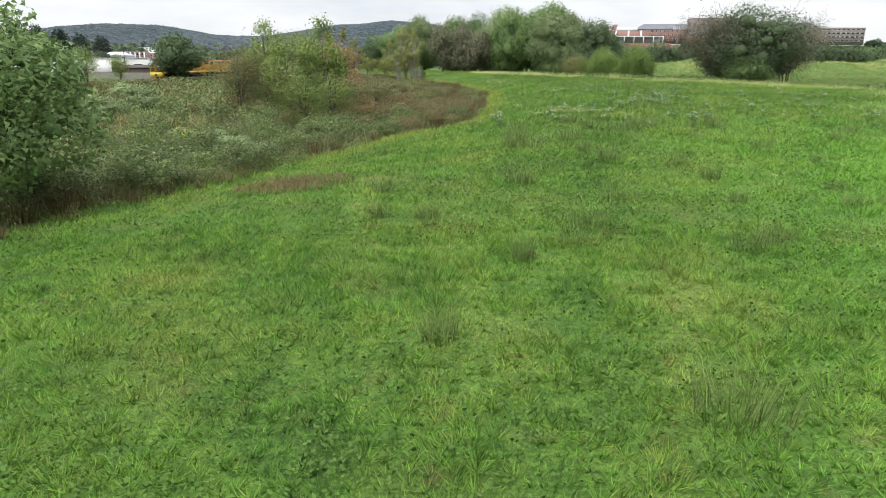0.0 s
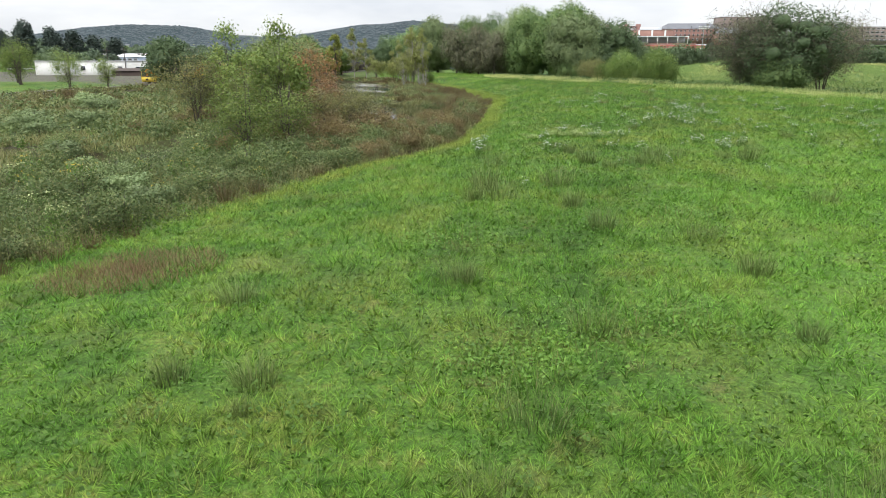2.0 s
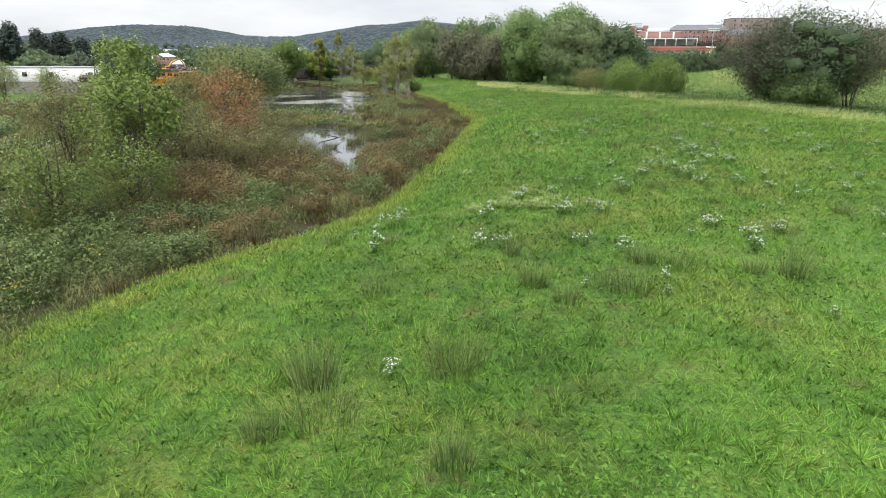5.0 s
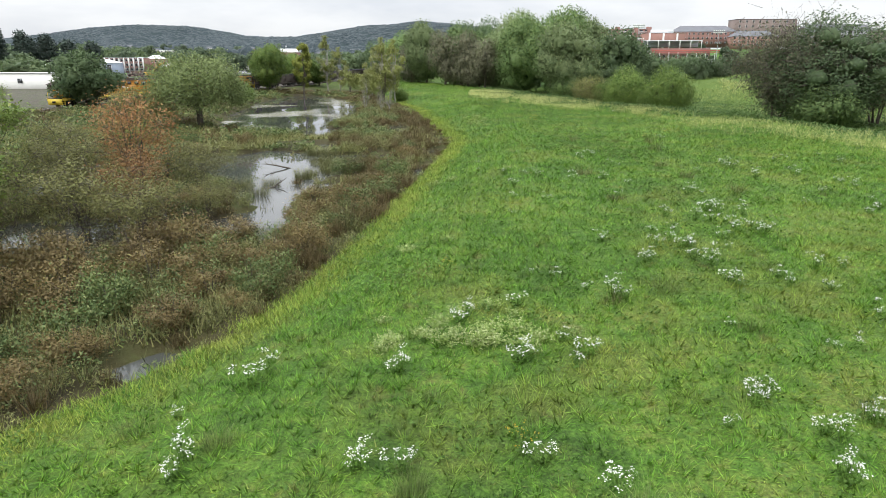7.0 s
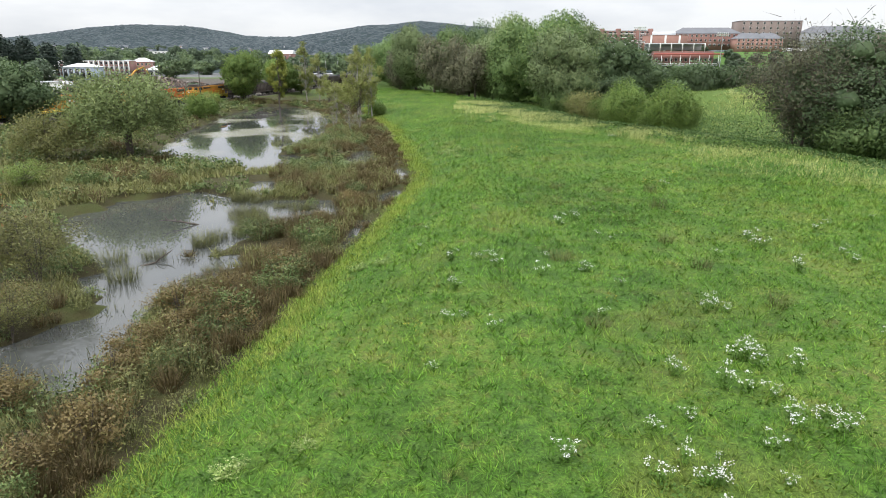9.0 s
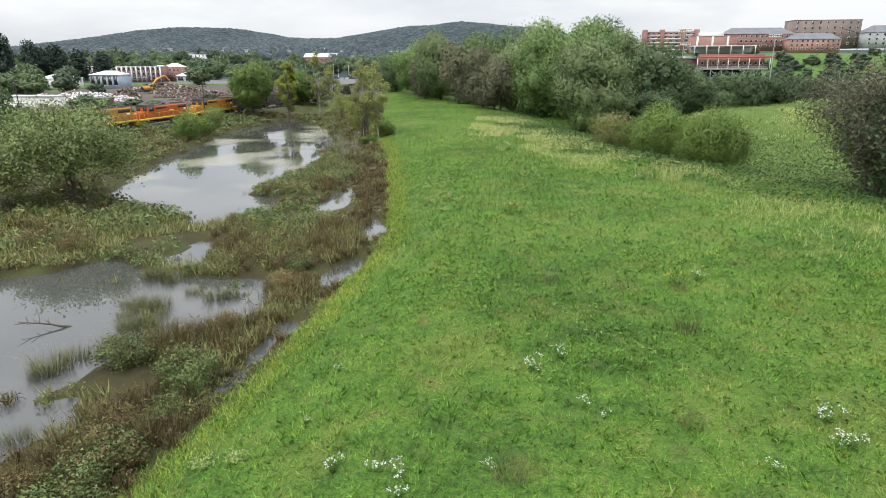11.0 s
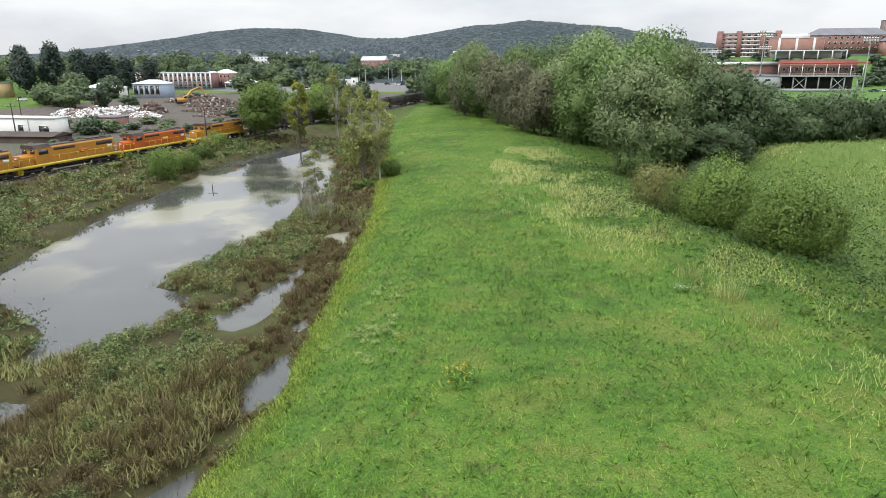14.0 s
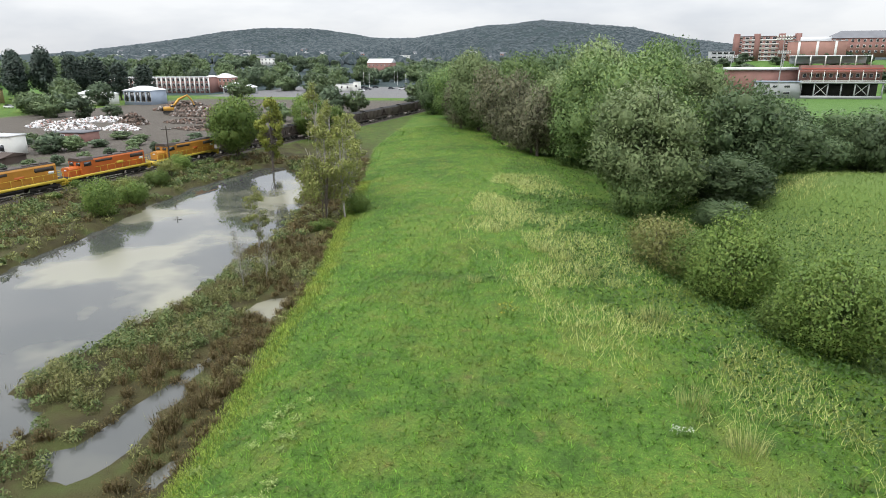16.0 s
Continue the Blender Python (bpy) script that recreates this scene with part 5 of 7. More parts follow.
spots = [(2.4, 18.1, 0, 0.9, 1.15), (4.1, 19.6, 40, 1.0, 0.8), (-0.1, 12.6, 80, 1.1, 0.9), (4.9, 9.5, 10, 1.5, 0.9), (-0.6, 23.0, 60, 1.2, 0.8), (5.3, 40, 100, 1.6, 0.8), (8.9, 34.9, 30, 1.4, 0.9), (8.2, 42.3, 90, 1.1, 0.9), (-2.5, 27.5, 10, 1.3, 0.8), (22.8, 56.2, 0, 1.2, 0.8), (15.4, 51.8, 50, 1.5, 0.8), (12.2, 33.6, 20, 1.2, 0.9), (12.5, 30, 70, 1.3, 0.9), (19.5, 39.4, 30, 1.2, 0.9),
         (4.7, 41.7, 0, 1.7, 1.0), (8.3, 43, 80, 1.6, 0.9), (10.9, 49, 10, 1.4, 0.9), (14.4, 48.5, 120, 1.5, 0.9), (20.6, 50.2, 200, 1.5, 1.0), (5.4, 48.1, 40, 1.3, 1.0), (11.9, 47.5, 10, 1.2, 0.8), (16.5, 51.1, 0, 1.6, 0.8)]
scatter(tussock("rush_tuft", 72, "soft grey-green rush tuft standing in the meadow", M_TUFT, n=260, spread=0.36), spots[0::2] + some(22, -4, 34, 12, 62, 0.6, 1.2), "grass tufts of the meadow")
scatter(tussock("rush_tuft", 73, "loose green rush tuft standing in the meadow", M_TUFT, n=190, spread=0.55), spots[1::2] + some(26, -4, 36, 12, 70, 0.6, 1.2), "grass tufts of the meadow")
spots = [(20.5, 92, 0, 1.5, 0.8), (28.2, 90.9, 40, 1.6, 0.8), (29.8, 85, 80, 1.4, 0.9), (27.7, 96, 0, 1.3, 0.9), (29.7, 105.5, 30, 1.6, 1.1), (22.7, 113, 90, 1.5, 0.8), (21, 82.3, 0, 1.4, 0.7), (30.8, 112.4, 60, 1.5, 0.9)]
scatter(tussock("brown_tuft", 74, "brownish seeding grass tuft in the meadow", M_OLIVE, n=120, spread=0.35), spots + some(8, 8, 44, 60, 150, 0.6, 1.1), "grass tufts of the meadow")
spots = [(17.8, 175.5, 0, 1.6, 0.9), (31.5, 176.9, 40, 1.7, 0.9), (38.6, 150.2, 80, 2.4, 1.0), (36.2, 154.8, 10, 2.2, 1.0), (16.2, 195.7, 60, 2.4, 0.8), (34.9, 169, 120, 2.6, 0.9), (25.7, 185.2, 0, 2.6, 0.8), (29, 180, 30, 2.4, 0.8), (23, 188, 70, 2.2, 0.9), (40, 145, 0, 2.0, 0.9)]
scatter(tussock("pale_tuft", 75, "pale straw-coloured grass tuft at the bank edge", M_PALEGRASS, n=150, spread=0.45), spots, "grass tufts of the meadow")

white = [(4.6, 53.0), (9.0, 53.4), (9.3, 58.2), (5.1, 58.8), (13.1, 59.1), (19.8, 69.3), (22.1, 69.7), (22.8, 66.4), (25.0, 67.5), (17.3, 64.8), (15.5, 59.5), (21.2, 55.1), (22.6, 56.1), (19.7, 56.7), (20.5, 53.4), (15.0, 52.7), (11.2, 62.0), (32.8, 95.0), (27.2, 84.4), (26.3, 78.5),
         (25.3, 76.9), (25.9, 74.9), (20.8, 71.6), (22.4, 71.5), (27.1, 74.3), (26.2, 84.1), (33.2, 97.0), (33.4, 90.7), (24.6, 73.3), (27.7, 78.4), (32.5, 114.2), (34.8, 150.9), (35.4, 151.0)]
rows = [(x, y, rng.uniform(0, 360), rng.uniform(0.7, 1.1), rng.uniform(0.8, 1.05)) for x, y in white]
rows += [(x + rng.normal(scale=0.6), y + rng.normal(scale=0.6), 0, rng.uniform(0.6, 1.1), 1.0) for x, y in white[:24]]
scatter(flower_plant("white_aster", 76, "white flat-topped wildflower in the green meadow", M_WHITEFLOWER, stems=15, h=0.85, spread=0.5, heads=11, head=0.062, leaves=150), rows[0::2] + some(95, 12, 46, 54, 104, 0.4, 0.95), "wildflowers of the meadow")
scatter(flower_plant("white_aster", 77, "tall white wildflower in the green meadow", M_WHITEFLOWER, stems=11, h=1.0, spread=0.36, heads=12, head=0.062, leaves=120), rows[1::2] + some(14, 2, 30, 40, 80, 0.35, 0.7), "wildflowers of the meadow")
gold_spots = [(20.2, 131.6, 0, 2.0, 0.8), (20.8, 132.6, 60, 1.8, 0.8), (19.6, 132.4, 100, 1.6, 0.8), (34.8, 118, 0, 1.6, 0.7), (31.1, 113.6, 50, 1.6, 0.7), (22.5, 167.5, 0, 2.2, 0.6), (15.2, 136.9, 0, 1.0, 0.8), (-19, 47.9, 0, 1.8, 1.0), (-18, 47, 70, 1.8, 1.0), (-14.8, 56.2, 0, 1.8, 1.0), (-7.6, 53.5, 0, 1.5, 1.0), (13, 54.2, 0, 0.9, 1.0), (-20.5, 46, 20, 1.6, 0.9), (-9, 51, 60, 1.4, 0.9), (-11.5, 47.5, 0, 1.5, 1.0), (-10.3, 45.5, 40, 1.3, 1.0), (-13.6, 49.5, 90, 1.6, 1.0), (-16.2, 50.5, 10, 1.5, 1.0), (-8.2, 49.2, 30, 1.3, 0.9), (-23, 50, 60, 1.7, 1.0), (-12.4, 44.2, 0, 1.2, 0.9)]
scatter(flower_plant("goldenrod", 78, "yellow goldenrod in flower in the meadow", M_YELLOWFLOWER, stems=12, heads=6, head=0.055, spread=0.5), gold_spots + some(16, 8, 46, 60, 150, 0.5, 0.9), "wildflowers of the meadow")
cream = []
for x, y, w, n in ((13.2, 61.0, 1.1, 20), (9.8, 61.0, 0.9, 13), (12.5, 139.6, 2.2, 12), (9.0, 93.0, 0.9, 4), (9.3, 72.9, 0.7, 3), (11.0, 146.5, 2.0, 12), (12.8, 137.0, 1.6, 8)):
    cream += [(x + rng.normal(scale=w), y + rng.normal(scale=w), rng.uniform(0, 360), rng.uniform(0.6, 1.1), rng.uniform(0.5, 0.8)) for k in range(n)]
scatter(flower_plant("cream_herb", 79, "patch of cream-green flowering herbs in the meadow", M_PALEFLOWER, stems=24, h=0.6, spread=0.55, heads=6, head=0.055, leaves=220, foliage=M_PALEFORB), cream, "wildflowers of the meadow")
marsh_white = [(-14 - rng.uniform(0, 30), rng.uniform(36, 72), rng.uniform(0, 360), rng.uniform(0.8, 1.7), 1.0) for k in range(44)]
scatter(flower_plant("marsh_aster", 80, "dusty white wildflower in the marsh", M_PALEFLOWER, stems=16, spread=0.5, heads=8), marsh_white, "wildflowers of the marsh")

# a patch of dry reddish grass at the foot of the bank
rng = np.random.default_rng(81)
n = 4200
a, q = rng.uniform(0, 6.28, n), rng.random(n) ** 0.8
x, y = -7.2 + np.cos(a) * q * 3.0, 31.0 + np.sin(a) * q * 2.6
v, f = blades(np.stack([x, y, height(x, y)], 1), rng.uniform(0.25, 0.5, n), 0.016, rng.uniform(0.4, 1.2, n), rng)
up = unit(np.array([0, 0, 1.0]) + rng.normal(scale=0.3, size=(n, 3)))
tagged(part_np("dry_grass", v, faced_up(v, f), M_TAWNY, normals=np.repeat(up, 3, axis=0)), "patch of dry reddish grass at the bank's foot", "grass", kind="stuff")

def weed_patch():
    """Dark leafy weeds with red-brown stalks among the grass."""
    rg = np.random.default_rng(82)
    n = 9000
    spots = np.array([(6.4, 25.2, 2.2, 1.5), (4.6, 24.0, 1.2, 0.9), (9.0, 26.3, 1.4, 0.9), (3.0, 33.0, 1.6, 1.4), (12.0, 37.0, 2.0, 1.6), (14.0, 20.5, 1.6, 1.2), (25.0, 104.0, 4.0, 4.5), (31.0, 118.0, 3.0, 3.0), (17.0, 112.0, 2.5, 4.0), (8.5, 68.0, 2.0, 2.0)])
    k = rg.integers(0, len(spots), n)
    x, y = spots[k, 0] + rg.normal(size=n) * spots[k, 2] * 0.7, spots[k, 1] + rg.normal(size=n) * spots[k, 3] * 0.7
    far = np.interp(y, (20, 60, 120), (1, 1.4, 2.2))
    z = height(x, y) + rg.random(n) * (0.10 + 0.38 * vnoise(x, y, 0.6, 83))
    v, f = cards(np.stack([x, y, z], 1), 0.085 * far * rg.uniform(0.6, 1.5, n), rg, flat=0.45, ratio=0.6)
    up = unit(np.array([0, 0, 1.0]) + rg.normal(scale=0.45, size=(n, 3)))
    tagged(part_np("meadow_weeds", v, faced_up(v, f), M_MEADOWFORB, normals=np.repeat(up, 3, axis=0)), "patches of dark leafy weeds in the meadow", "weeds", kind="stuff")
    n = 1100
    k = rg.integers(0, len(spots), n)
    x, y = spots[k, 0] + rg.normal(size=n) * spots[k, 2] * 0.6, spots[k, 1] + rg.normal(size=n) * spots[k, 3] * 0.6
    v, f = blades(np.stack([x, y, height(x, y)], 1), rg.uniform(0.25, 0.6, n), 0.016 * np.interp(y, (20, 60, 120), (1, 1.5, 2.4)), rg.uniform(0.2, 0.8, n), rg)
    tagged(part_np("dry_stalks", v, faced_up(v, f), M_MARSHGRASS), "tawny dry stalks among the meadow weeds", "stalks", kind="stuff")


weed_patch()

# tufts that stand in the shallow pond
spots = []
while len(spots) < 26:
    x, y = rng.uniform(-8, 2.5), rng.uniform(107, 119)
    if len(spots) >= 16:
        x, y = rng.uniform(-10, -1), rng.uniform(78, 108)
    if pond_depth(np.array([x]), np.array([y]))[0] > 0.3:
        spots.append((x, y, rng.uniform(0, 360), rng.uniform(0.8, 1.7), rng.uniform(0.7, 0.95)))
tuft = tussock("sedge_tuft", 81, "brown-green sedge tuft standing in the shallow pond", M_OLIVE, n=420, h=1.0, spread=0.62)
tagged(tuft, group="sedge tufts in the pond")
for k, (x, y, turn, s, sz) in enumerate(spots):
    m = Matrix.Translation((x, y, WATER - 0.12)) @ Matrix.Rotation(radians(turn), 4, "Z") @ Matrix.Diagonal((s, s, s * sz, 1))
    if k:
        copy_thing(tuft, m)
    else:
        first_tuft = m
tuft.matrix_basis = first_tuft


# ---- railway ----
def boxes(rows):
    """Boxes from rows of centre x, y, z and size x, y, z, as one mesh's arrays."""
    vs, fs = [], []
    corner = np.array([(-1, -1, -1), (1, -1, -1), (1, 1, -1), (-1, 1, -1), (-1, -1, 1), (1, -1, 1), (1, 1, 1), (-1, 1, 1)]) / 2
    face = np.array([(0, 3, 2, 1), (4, 5, 6, 7), (0, 1, 5, 4), (1, 2, 6, 5), (2, 3, 7, 6), (3, 0, 4, 7)])
    for k, (x, y, z, a, b, c) in enumerate(rows):
        vs.append(corner * (a, b, c) + (x, y, z))
        fs.append(face + 8 * k)
    return np.concatenate(vs), np.concatenate(fs)


def box_part(name, rows, mat, parent=None, label=""):
    v, f = boxes(rows)
    return part_np(name, v, f, mat, parent, label)


def prism(profile, y0, y1):
    """A profile of (x, z) points drawn out along y."""
    bm = bmesh.new()
    a = [bm.verts.new((x, y0, z)) for x, z in profile]
    b = [bm.verts.new((x, y1, z)) for x, z in profile]
    bm.faces.new(a)
    bm.faces.new(b[::-1])
    for k in range(len(a)):
        q = (k + 1) % len(a)
        bm.faces.new((a[k], b[k], b[q], a[q]))
    bmesh.ops.recalc_face_normals(bm, faces=bm.faces)
    return bm


def drum(r, length, axis="x", sides=14):
    bm = bmesh.new()
    bmesh.ops.create_cone(bm, cap_ends=True, segments=sides, radius1=r, radius2=r, depth=length)
    if axis == "x":
        bmesh.ops.rotate(bm, verts=bm.verts, matrix=Matrix.Rotation(radians(90), 3, "Y"))
    return bm


M_ORANGE = plain("orange_loco_paint", (0.46, 0.11, 0.02), 0.5, scale=1.5, vary=0.2)
M_YELLOWPAINT = plain("golden_loco_paint", (0.42, 0.19, 0.028), 0.5, scale=1.5, vary=0.2)
M_BRIGHTYEL = plain("yellow_sill_paint", (0.60, 0.44, 0.05), 0.5, scale=1.5, vary=0.15)
M_BLACK = plain("sooty_black_steel", (0.022, 0.02, 0.018), 0.7, scale=2, vary=0.3)
M_ROOFBROWN = plain("dark_hood_roof", (0.055, 0.042, 0.035), 0.7, scale=2, vary=0.3)
M_GLASSDARK = plain("dark_window_glass", (0.02, 0.024, 0.028), 0.08, scale=0.5, vary=0.2, bumps=0, spec=0.8)
M_STEEL = plain("worn_rail_steel", (0.28, 0.26, 0.24), 0.4, 0.8, scale=3)
M_SLEEPER = plain("weathered_sleeper_wood", (0.085, 0.07, 0.055), 0.9, scale=3, vary=0.3)
M_HOPPER = plain("rusty_grey_hopper_steel", (0.085, 0.068, 0.06), 0.75, scale=0.8, vary=0.35)
M_COAL = plain("coal_load", (0.018, 0.018, 0.019), 0.8, scale=2, vary=0.3, bumps=0.1)
M_WHITEWALL = plain("white_painted_wall", (0.70, 0.70, 0.66), 0.8, scale=0.6, vary=0.10)
M_WHITEROOF = plain("pale_metal_roof", (0.66, 0.67, 0.68), 0.5, scale=0.4, vary=0.12)
M_GREYROOF = plain("grey_shingle_roof", (0.17, 0.175, 0.19), 0.85, scale=0.6, vary=0.15)
# brick red dulled and paled, with distance haze in the colour
M_BRICK = plain("red_brick_wall", (0.25, 0.135, 0.115), 0.85, scale=0.5, vary=0.18)
M_BRICKPINK = plain("pale_red_brick_wall", (0.34, 0.19, 0.155), 0.85, scale=0.5, vary=0.15)
M_BRICKGREY = plain("dull_grey_brick_wall", (0.22, 0.175, 0.155), 0.85, scale=0.5, vary=0.15)
M_CONCRETE = plain("grey_concrete", (0.36, 0.37, 0.38), 0.85, scale=0.5, vary=0.15)
M_BLUEGREY = plain("blue_grey_cladding", (0.30, 0.36, 0.44), 0.6, scale=0.5, vary=0.15)
M_TAN = plain("tan_rendered_wall", (0.52, 0.40, 0.20), 0.85, scale=0.5, vary=0.12)
M_REDSTEEL = plain("red_painted_steel", (0.40, 0.10, 0.08), 0.6, scale=0.5, vary=0.15)
M_TRIM = plain("white_trim_paint", (0.74, 0.74, 0.72), 0.7, scale=0.8, vary=0.08)
M_EXCAV = plain("yellow_excavator_paint", (0.55, 0.30, 0.05), 0.5, scale=1, vary=0.2)
M_WOODPOLE = plain("tarred_pole_wood", (0.06, 0.05, 0.042), 0.9, scale=3, vary=0.3)
M_CARWHITE = plain("white_car_paint", (0.72, 0.72, 0.73), 0.3, scale=0.5, vary=0.05, bumps=0)
M_CARDARK = plain("dark_car_paint", (0.05, 0.055, 0.07), 0.3, scale=0.5, vary=0.1, bumps=0)
M_BROWNROOF = plain("dark_brown_roof", (0.075, 0.055, 0.045), 0.85, scale=0.7, vary=0.25)


def debris_material():
    m, t, bs = nodes_of("mixed_scrap")
    g = t.nodes.new("ShaderNodeNewGeometry")
    col = ramp(t, g.outputs["Random Per Island"], [(0.0, (0.10, 0.085, 0.075)), (0.35, (0.28, 0.25, 0.22)), (0.5, (0.62, 0.63, 0.65)), (0.8, (0.78, 0.78, 0.78)), (1.0, (0.26, 0.10, 0.06))])
    link(t, col, bs.inputs["Base Color"])
    bs.inputs["Roughness"].default_value = 0.6
    return m


def rubble_material():
    m, t, bs = nodes_of("brown_rubble")
    g = t.nodes.new("ShaderNodeNewGeometry")
    col = ramp(t, g.outputs["Random Per Island"], [(0.0, (0.05, 0.04, 0.032)), (0.5, (0.115, 0.092, 0.075)), (0.85, (0.16, 0.10, 0.075)), (1.0, (0.38, 0.36, 0.34))])
    link(t, col, bs.inputs["Base Color"])
    bs.inputs["Roughness"].default_value = 0.85
    return m


M_SCRAP, M_RUBBLE = debris_material(), rubble_material()
RAIL_TURN = -math.degrees(math.atan(0.115))


def track():
    ys = np.arange(60, 560, 4.0)
    base = root("railway_track", Matrix(), "single railway track on a low ballast bank", "railway", kind="structure")
    for side in (-0.75, 0.75):
        rows = []
        for y in ys:
            z = 1.2 + 0.19 + (2.0 - 1.2) * float(smooth01(280, 420, np.array(y)))
            rows.append((rail_x(y) + side, y, z, 0.09, 4.03, 0.16))
        box_part("rail", rows, M_STEEL, base)
    sleepers = []
    for y in np.arange(100, 330, 0.75):
        z = 1.2 + 0.06 + 0.8 * float(smooth01(280, 420, np.array(y)))
        sleepers.append((rail_x(y), y, z, 2.6, 0.24, 0.16))
    tagged(box_part("sleeper_row", sleepers, M_SLEEPER, base), kind="stuff")


def rail_pose(y):
    z = 1.2 + 0.27 + 0.8 * float(smooth01(280, 420, np.array(y)))
    return pose(rail_x(y), y, z, 0, 0, RAIL_TURN)


def bogie(parent, y, wheels, gap, wheel_mesh):
    b = box_part("bogie", [(-1.05, y, 0.62, 0.18, gap * (wheels - 1) + 1.3, 0.38), (1.05, y, 0.62, 0.18, gap * (wheels - 1) + 1.3, 0.38), (0, y, 0.66, 2.1, 0.5, 0.3)], M_BLACK, parent)
    for k in range(wheels):
        for side in (-0.78, 0.78):
            w = new("wheel", wheel_mesh)
            w.parent = b
            w.location = (side, y + (k - (wheels - 1) / 2) * gap, 0.5)
    return b


wheel_bm = drum(0.5, 0.14)
WHEEL = bpy.data.meshes.new("wheel")
wheel_bm.to_mesh(WHEEL)
wheel_bm.free()
WHEEL.materials.append(M_BLACK)


def locomotive(paint, label, badge):
    """A road diesel, 18.6 m long, nose towards -y."""
    top = root("locomotive", Matrix(), label, "locomotive", "locomotives of the train")
    box_part("deck", [(0, 0, 1.42, 2.9, 18.0, 0.22)], M_BLACK, top)
    for side in (-1, 1):
        box_part("side_sill", [(side * 1.46, 0, 1.36, 0.08, 18.0, 0.42)], M_BRIGHTYEL, top, "yellow side sill")
    part("fuel_tank", prism([(-1.25, 1.3), (1.25, 1.3), (1.35, 0.9), (0.9, 0.45), (-0.9, 0.45), (-1.35, 0.9)], -2.6, 2.6), M_BLACK, top)
    bogie(top, -5.9, 3, 1.7, WHEEL)
    bogie(top, 5.9, 3, 1.7, WHEEL)
    hood = part("long_hood", prism([(-0.95, 1.5), (0.95, 1.5), (0.95, 3.75), (0.75, 4.0), (-0.75, 4.0), (-0.95, 3.75)], -3.6, 8.2), paint, top)
    part("hood_roof", prism([(-0.80, 3.99), (0.80, 3.99), (0.68, 4.14), (-0.68, 4.14)], -3.4, 8.1), M_ROOFBROWN, hood, "sooty brown roof panel")
    for side in (-0.965, 0.965):
        box_part("air_grille", [(side, 6.3, 3.35, 0.05, 3.0, 0.6)], M_ROOFBROWN, hood, "dark air intake grille")
        box_part("air_grille", [(side, -1.0, 3.45, 0.05, 3.6, 0.4)], M_ROOFBROWN, hood, "dark air intake grille")
        box_part("emblem", [(side * 1.006, 2.4, 2.6, 0.03, 1.5, 0.5)], badge, hood, "plain painted emblem")
        box_part("lettering_bar", [(side * 1.006, 7.3, 2.7, 0.03, 0.9, 0.4)], M_TRIM, hood, "pale painted bar")
    for y in (4.3, 5.7, 7.1):
        bm = drum(0.55, 0.16, "z", 12)
        bmesh.ops.translate(bm, verts=bm.verts, vec=(0, y, 4.2))
        part("roof_fan", bm, M_ROOFBROWN, hood, "round roof fan")
    box_part("exhaust_stack", [(0, 1.2, 4.25, 0.4, 0.7, 0.3)], M_BLACK, hood)
    cab = part("cab", prism([(-1.45, 1.5), (1.45, 1.5), (1.45, 3.9), (1.05, 4.35), (-1.05, 4.35), (-1.45, 3.9)], -6.1, -3.6), paint, top)
    part("cab_roof", prism([(-1.48, 3.9), (1.48, 3.9), (1.08, 4.40), (-1.08, 4.40)], -6.25, -3.55), M_ROOFBROWN, cab, "dark cab roof")
    for side in (-1.46, 1.46):
        box_part("side_window", [(side, -4.85, 3.3, 0.04, 1.5, 0.7)], M_GLASSDARK, cab, "dark cab window")
    for side in (-0.8, 0.8):
        box_part("windscreen", [(side, -6.12, 3.4, 0.9, 0.05, 0.6)], M_GLASSDARK, cab, "dark windscreen")
    part("nose", prism([(-0.95, 1.5), (0.95, 1.5), (0.95, 2.75), (0.7, 3.0), (-0.7, 3.0), (-0.95, 2.75)], -8.1, -6.1), paint, top)
    box_part("headlight", [(0, -8.13, 2.6, 0.5, 0.08, 0.25)], M_TRIM, top)
    for end in (-1, 1):
        box_part("pilot", [(0, end * 9.0, 0.95, 2.7, 0.12, 1.0)], M_BRIGHTYEL, top, "yellow end plate")
        box_part("coupler", [(0, end * 9.25, 0.95, 0.3, 0.5, 0.3)], M_BLACK, top)
        for side in (-1.3, 1.3):
            box_part("step", [(side, end * 8.7, 0.5, 0.3, 0.55, 0.06), (side, end * 8.7, 0.9, 0.3, 0.55, 0.06), (side, end * 8.42, 0.95, 0.3, 0.04, 1.0)], M_BRIGHTYEL, top, "yellow corner steps")
    for side in (-1.42, 1.42):
        rows = [(side, y, 2.05, 0.05, 0.05, 1.0) for y in np.linspace(-8.8, 8.8, 12)] + [(side, 0, 2.55, 0.05, 17.7, 0.05)]
        box_part("handrail", rows, M_BRIGHTYEL, top, "thin yellow handrail")
    return top


